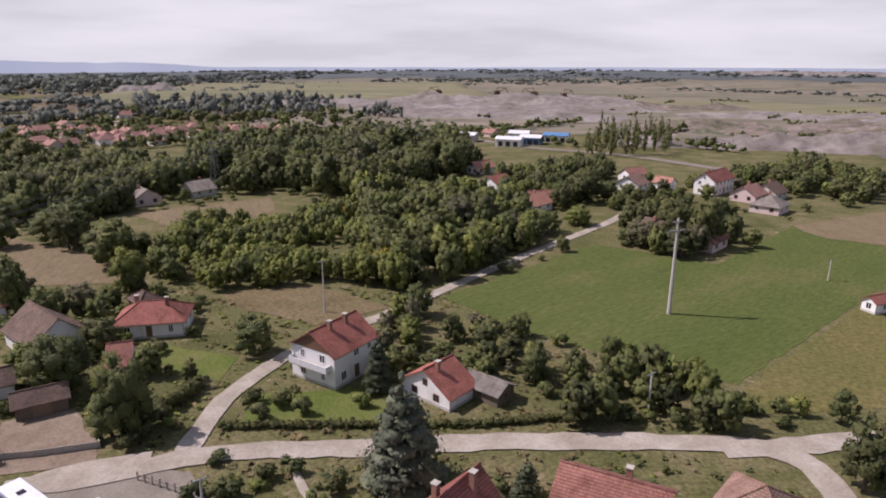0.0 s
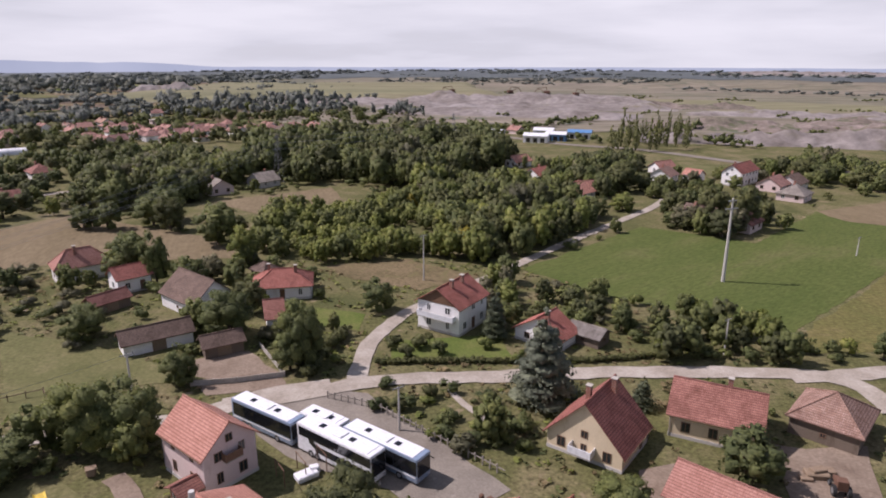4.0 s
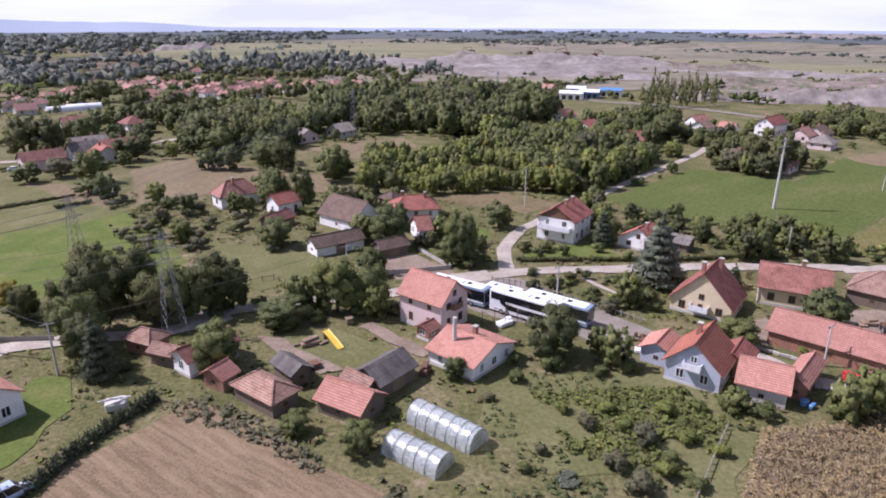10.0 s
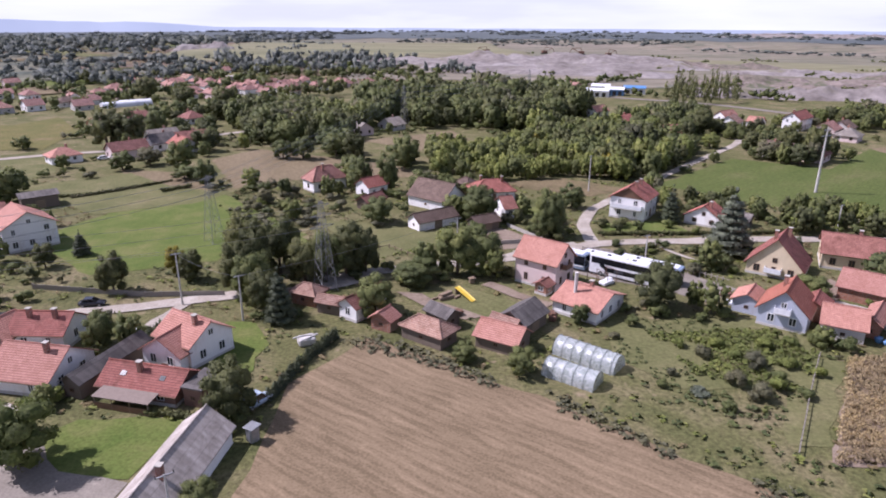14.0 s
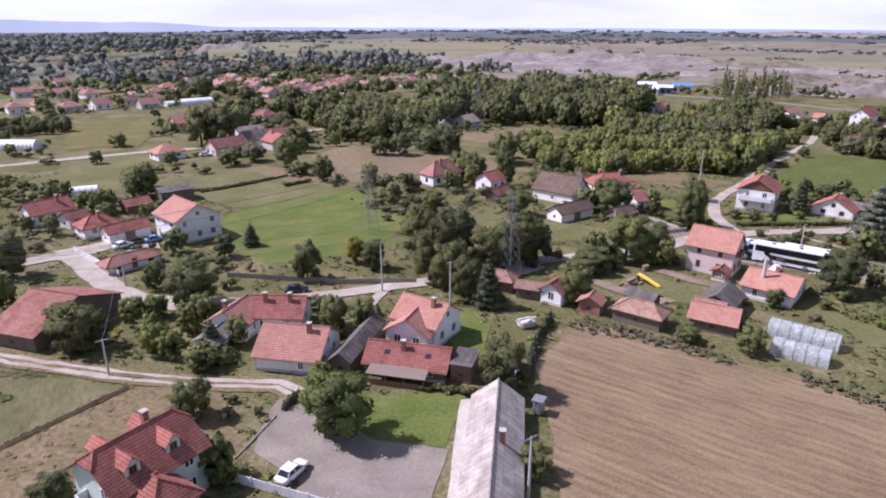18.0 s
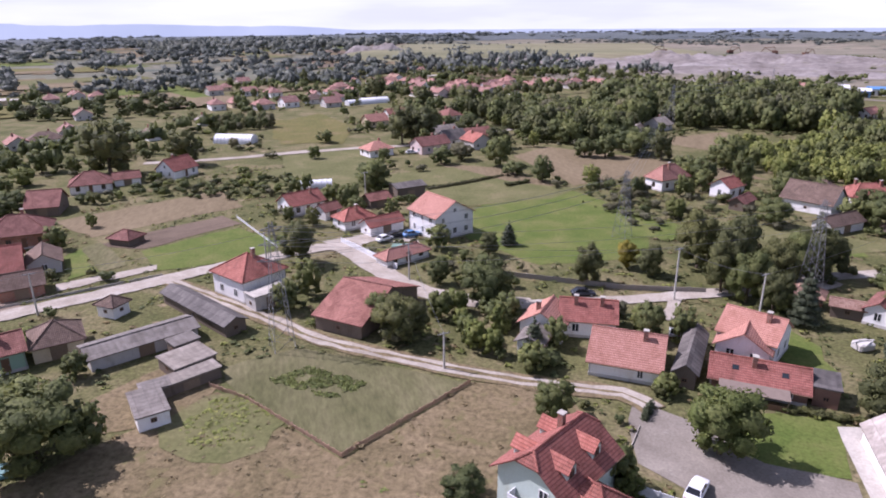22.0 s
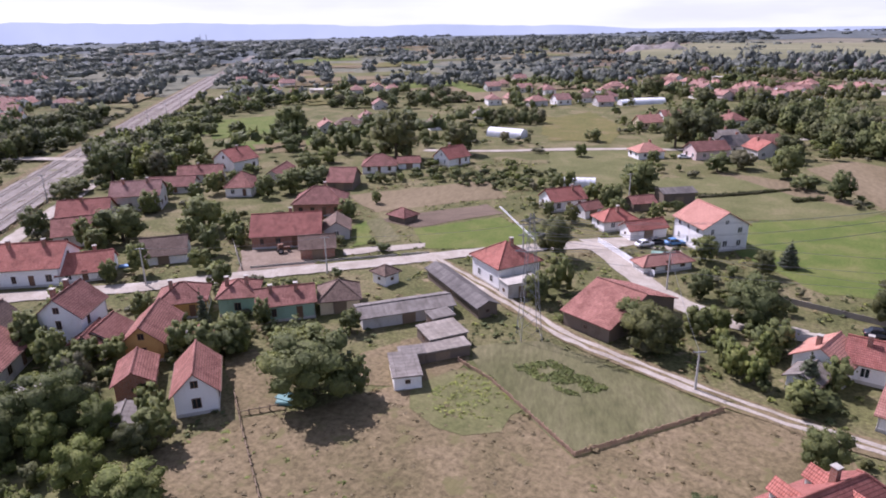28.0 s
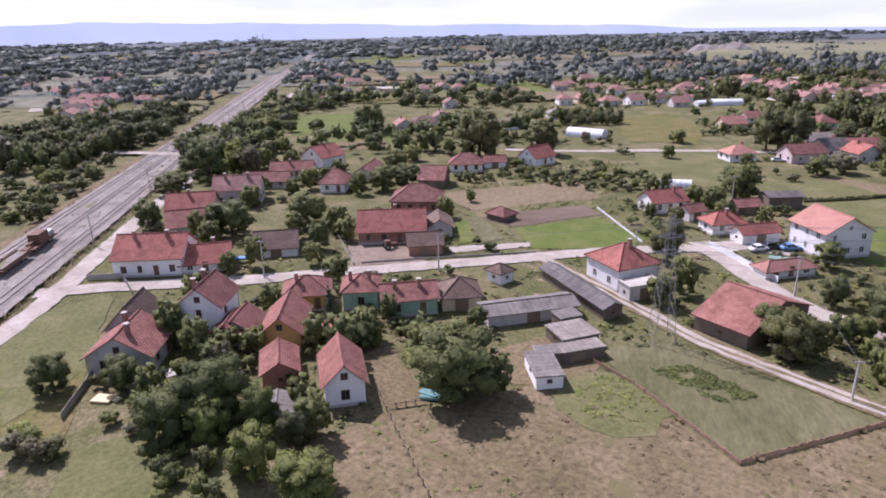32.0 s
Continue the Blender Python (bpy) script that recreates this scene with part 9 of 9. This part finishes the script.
# ---- halls beside the road, and machines on the spoil banks ----
def hall(x, y, turn, L, W_, h, material, roof):
    ob = new("hall")
    ob.matrix_world = pose(x, y, gz(x, y), 0, 0, turn)
    bm = bmesh.new()
    box(bm, -L / 2, L / 2, -W_ / 2, W_ / 2, 0, h)
    part("wall", bm, material, ob)
    bm = bmesh.new()
    for s in (-1, 1):
        slab(bm, [(-L / 2 - 0.4, s * (W_ / 2 + 0.4), h), (L / 2 + 0.4, s * (W_ / 2 + 0.4), h), (L / 2 + 0.4, 0, h + 1.4), (-L / 2 - 0.4, 0, h + 1.4)][::s])
    bmesh.ops.recalc_face_normals(bm, faces=bm.faces)
    uv_by_face(bm)
    part("roof", bm, roof, ob)
    for k in (-0.3, 0, 0.3):
        add_window(ob, k * L, -W_ / 2, 0.2, -90, 2.4, min(2.6, h - 0.5), True, "gate")
    tagged(ob, "pale workshop hall with a low sheet roof beside the road", "hall", "halls beside the road")


for _x, _y, _L, _m, _r in ((-31, 404, 20, WALL["white"], WHITEP), (12, 384, 16, WALL["pale"], WHITEP), (37, 362, 14, WALL["white"], WHITEP), (50, 370, 12, BLUEP, WHITEP), (66, 380, 14, WALL["white"], BLUEP), (46, 392, 12, WALL["white"], WHITEP)):
    hall(_x, _y, -18, _L, 9, 4, _m, _r)


def digger(x, y, z, turn):
    ob = new("excavator")
    ob.matrix_world = pose(x, y, gz(x, y) + z, 0, 0, turn) @ Matrix.Scale(0.5, 4)
    part("house", bevel_box(-6, 6, -4, 4, 2.5, 8, 0.6), RUST, ob)
    part("undercarriage", bevel_box(-7, 7, -4.5, 4.5, 0, 2.5, 0.4), RUBBER, ob)
    for a, b in (((5, 0, 6), (22, 0, 13)), ((22, 0, 13), (27, 0, 4)), ((0, 0, 8), (2, 0, 15)), ((2, 0, 15), (22, 0, 13))):
        bm = bmesh.new()
        tube(bm, a, b, 0.6)
        part("boom", bm, RUST, ob)
    tagged(ob, "rusty mining excavator with a long boom on the spoil bank", "excavator", "mine machines")


digger(60, 740, 9, 20)
digger(96, 700, 10, 160)
digger(128, 705, 8, 30)
digger(-5, 790, 8, 200)


# ---- shrubs between the houses ----
def free(x, y, lane=1.5, plots=True):
    if any((x - tx) ** 2 + (y - ty) ** 2 < tr * tr for tx, ty, tr in TAKEN):
        return False
    if any((x - lx) ** 2 + (y - ly) ** 2 < (lw / 2 + lane) ** 2 for lx, ly, lw in LANES):
        return False
    return not (plots and any(inside(x, y, p) for p in PLOTS + OPEN))


OPEN = [[(-93, 46), (-38, 46), (-28, 2), (-14, -6), (-18, -24), (-50, 0), (-60, 10), (-93, 27)], [(-12, 52), (10, 60), (24, 52), (24, 24), (-4, 20), (-18, 30)], [(-100, 30), (-92, 30), (-84, 6), (-112, -12), (-126, -12), (-110, 8)], [(-82, 80), (-66, 80), (-56, 60), (-80, 60)],
        [(-200, 32), (-176, 18), (-172, -16), (-196, -14), (-212, 12)], [(-236, 46), (-226, 28), (-206, 38), (-190, 54), (-210, 74), (-236, 98), (-250, 66)]]
TAKEN.extend(((-36.0, 47.5, 7.0), (-30.0, 43.0, 5.0), (-25.0, 41.0, 4.0)))


def shrubs():
    rng = random.Random(77)
    sets = {"mid": [], "light": [], "dark": [], "grey": []}
    tall = []
    x = -330.0
    while x < 60:
        y = -50.0
        while y < 300:
            px, py = x + rng.uniform(-3, 3), y + rng.uniform(-3, 3)
            d = noise.noise((px * 0.03, py * 0.03, 9.0))
            if py > -40 - 0.3 * px - 80 and d > 0.16 and free(px, py):
                k = rng.choice(("mid", "mid", "light", "dark", "grey"))
                h = rng.uniform(0.9, 3.2)
                if rng.random() < 0.12 and py < 180:
                    tall.append((px, py, rng.uniform(3.5, 6.5)))
                else:
                    sets[k].append((px, py, h, h * rng.uniform(0.9, 1.6)))
            y += 5.5
        x += 5.5
    groves = []
    for hx, hy, hr in list(TAKEN):
        if hy > 560 or hx < -850 or hr > 12:
            continue
        for _ in range(rng.randint(4, 9)):
            an, q = rng.uniform(0, 6.28), hr + rng.uniform(0.5, 7.5)
            px, py = hx + q * math.cos(an), hy + q * math.sin(an)
            if not free(px, py, 1.2):
                continue
            h = rng.uniform(1.0, 3.4)
            if rng.random() < 0.34:
                groves.append((px, py, h + rng.uniform(2.0, 5.0), h + rng.uniform(1.5, 3.2)))
            else:
                sets[rng.choice(("mid", "mid", "light", "dark", "grey"))].append((px, py, h, h * rng.uniform(0.9, 1.6)))
    corner = [(-186, -2), (-164, 10), (-156, -12), (-178, -16)]     # bare ground between the sheds and the fenced plot
    groves = [g for g in groves if not inside(g[0], g[1], corner)]
    tall = [g for g in tall if not inside(g[0], g[1], corner)]
    plants("garden_trees", groves, "broad", "mid", "mixed garden trees round the houses", 150, 0.066, "trees")
    for k, s in sets.items():
        s = [g for g in s if not inside(g[0], g[1], corner)]
        plants("garden_shrubs", s, "bush", k, "scattered garden shrubs and hedge bushes", 80, 0.09, "shrubs")
    for px, py, h in tall:
        tree(rng.choice(("mid", "mid", "dark", "grey", "light")), px, py, h, h * rng.uniform(0.7, 1.0), "standing in a garden")


shrubs()


def rough_grass():
    """Tall grass and weeds standing on the unmown ground of the village."""
    rng = random.Random(31)
    sets = {"straw": [], "light": [], "mid": []}
    for _ in range(9000):
        x, y = rng.uniform(-250, 40), rng.uniform(-45, 130)
        if any(inside(x, y, p) for p in PLOTS) or not free(x, y, 0.6, False):
            continue
        q = noise.noise((x * 0.05, y * 0.05, 5.0)) + rng.uniform(-0.3, 0.3)
        sets["straw" if q > 0.15 else "light" if q > -0.15 else "mid"].append((x, y, rng.uniform(0.2, 0.7), rng.uniform(0.6, 1.7)))
    for k, s in sets.items():
        plants("tall_grass", s, "tuft", k, "tall unmown grass and weeds", 12, 0.26, "grass")


rough_grass()


# ---- tall weeds, stubble tufts and corn ----
def tufts(pts, spacing, h, w, tint, name, label, gap=-0.1, scale=0.08, leaves=12):
    spots, rng = scatter(pts, spacing, 5)
    s = [(x, y, h * rng.uniform(0.5, 1.4), w * rng.uniform(0.6, 1.6)) for x, y in spots if noise.noise((x * scale, y * scale, 2.0)) > gap]
    if s:
        plants(name, s, "tuft", tint, label, leaves, 0.3 if leaves < 20 else 0.11, "grass")


tufts([(-194.5, -38), (-190.7, -28.1), (-184.3, -21.8), (-173.9, -3.3), (-153.2, -13.9), (-141, 3.9), (-128.9, 3.3), (-121.6, -10.7), (-156.8, -51.2), (-174.3, -52.3)], 1.9, 0.14, 0.8, "straw", "pasture_grass", "dry grass tufts on the pasture", -0.05, 0.12)
tufts([(-194.5, -38), (-190.7, -28.1), (-184.3, -21.8), (-173.9, -3.3), (-153.2, -13.9), (-141, 3.9), (-128.9, 3.3), (-121.6, -10.7), (-156.8, -51.2), (-174.3, -52.3)], 2.8, 0.14, 0.9, "light", "pasture_weeds", "green weeds on the pasture", 0.12, 0.07)
tufts([(-33.0, 25.0), (-12.5, 27.0), (-9.0, 19.0), (-18.5, 8.0), (-30.0, 12.0)], 0.75, 0.7, 0.9, "light", "garden_weeds", "tall yellow-green weeds", -0.2, 0.12)
tufts([(-38.9, 29.7), (-13.9, 31), (-6.7, 24.5), (-11.4, 15.8), (-20, 3), (-33.6, 6), (-39.8, 17.8)], 1.3, 0.35, 0.9, "mid", "garden_weeds", "tall green weeds", 0.02, 0.13)
tufts([(-6.4, 16.2), (13.3, 18.9), (-1.9, -7.1), (-21.8, -7)], 0.55, 1.3, 0.75, "corn", "corn_field", "dry standing corn with brown leaves", -1.0, 0.1, 40)
tufts([(-174.7, -11.2), (-173.4, -5.6), (-169.6, -3.8), (-164.0, -7.5), (-165.0, -13.0), (-170.6, -15.6)], 0.8, 0.2, 0.9, "light", "pasture_weeds", "yellow-green weeds beside a fence", -0.25, 0.15)


def bean_rows():
    """Low rows of beans in the fenced plot."""
    rng, s = random.Random(8), []
    for i in range(9):
        for j in range(44):
            u, v = i / 8, j / 43
            x = -167.6 + 3.4 * u + 9.6 * v + rng.uniform(-0.3, 0.3)
            y = 0.4 + 3.9 * u - 3.0 * v + rng.uniform(-0.3, 0.3)
            if noise.noise((x * 0.45, y * 0.45, 3.0)) > -0.22:
                s.append((x, y, rng.uniform(0.15, 0.42), rng.uniform(0.5, 1.0)))
    plants("bean_patch", s, "tuft", "light", "green bean rows in the grass plot", 14, 0.27, "crop")


bean_rows()
tufts([(-81.4, 22), (-76.3, 24.3), (-64.9, 18), (-51.6, 8.1), (-35, -6.4), (-24.4, -15.1), (-29.3, -15.5), (-37, -8.1), (-53.6, 5.7), (-67.5, 15)], 1.0, 0.6, 1.1, "grey", "field_edge_weeds", "tall dry weeds along the stubble field", -0.25, 0.1, 12)
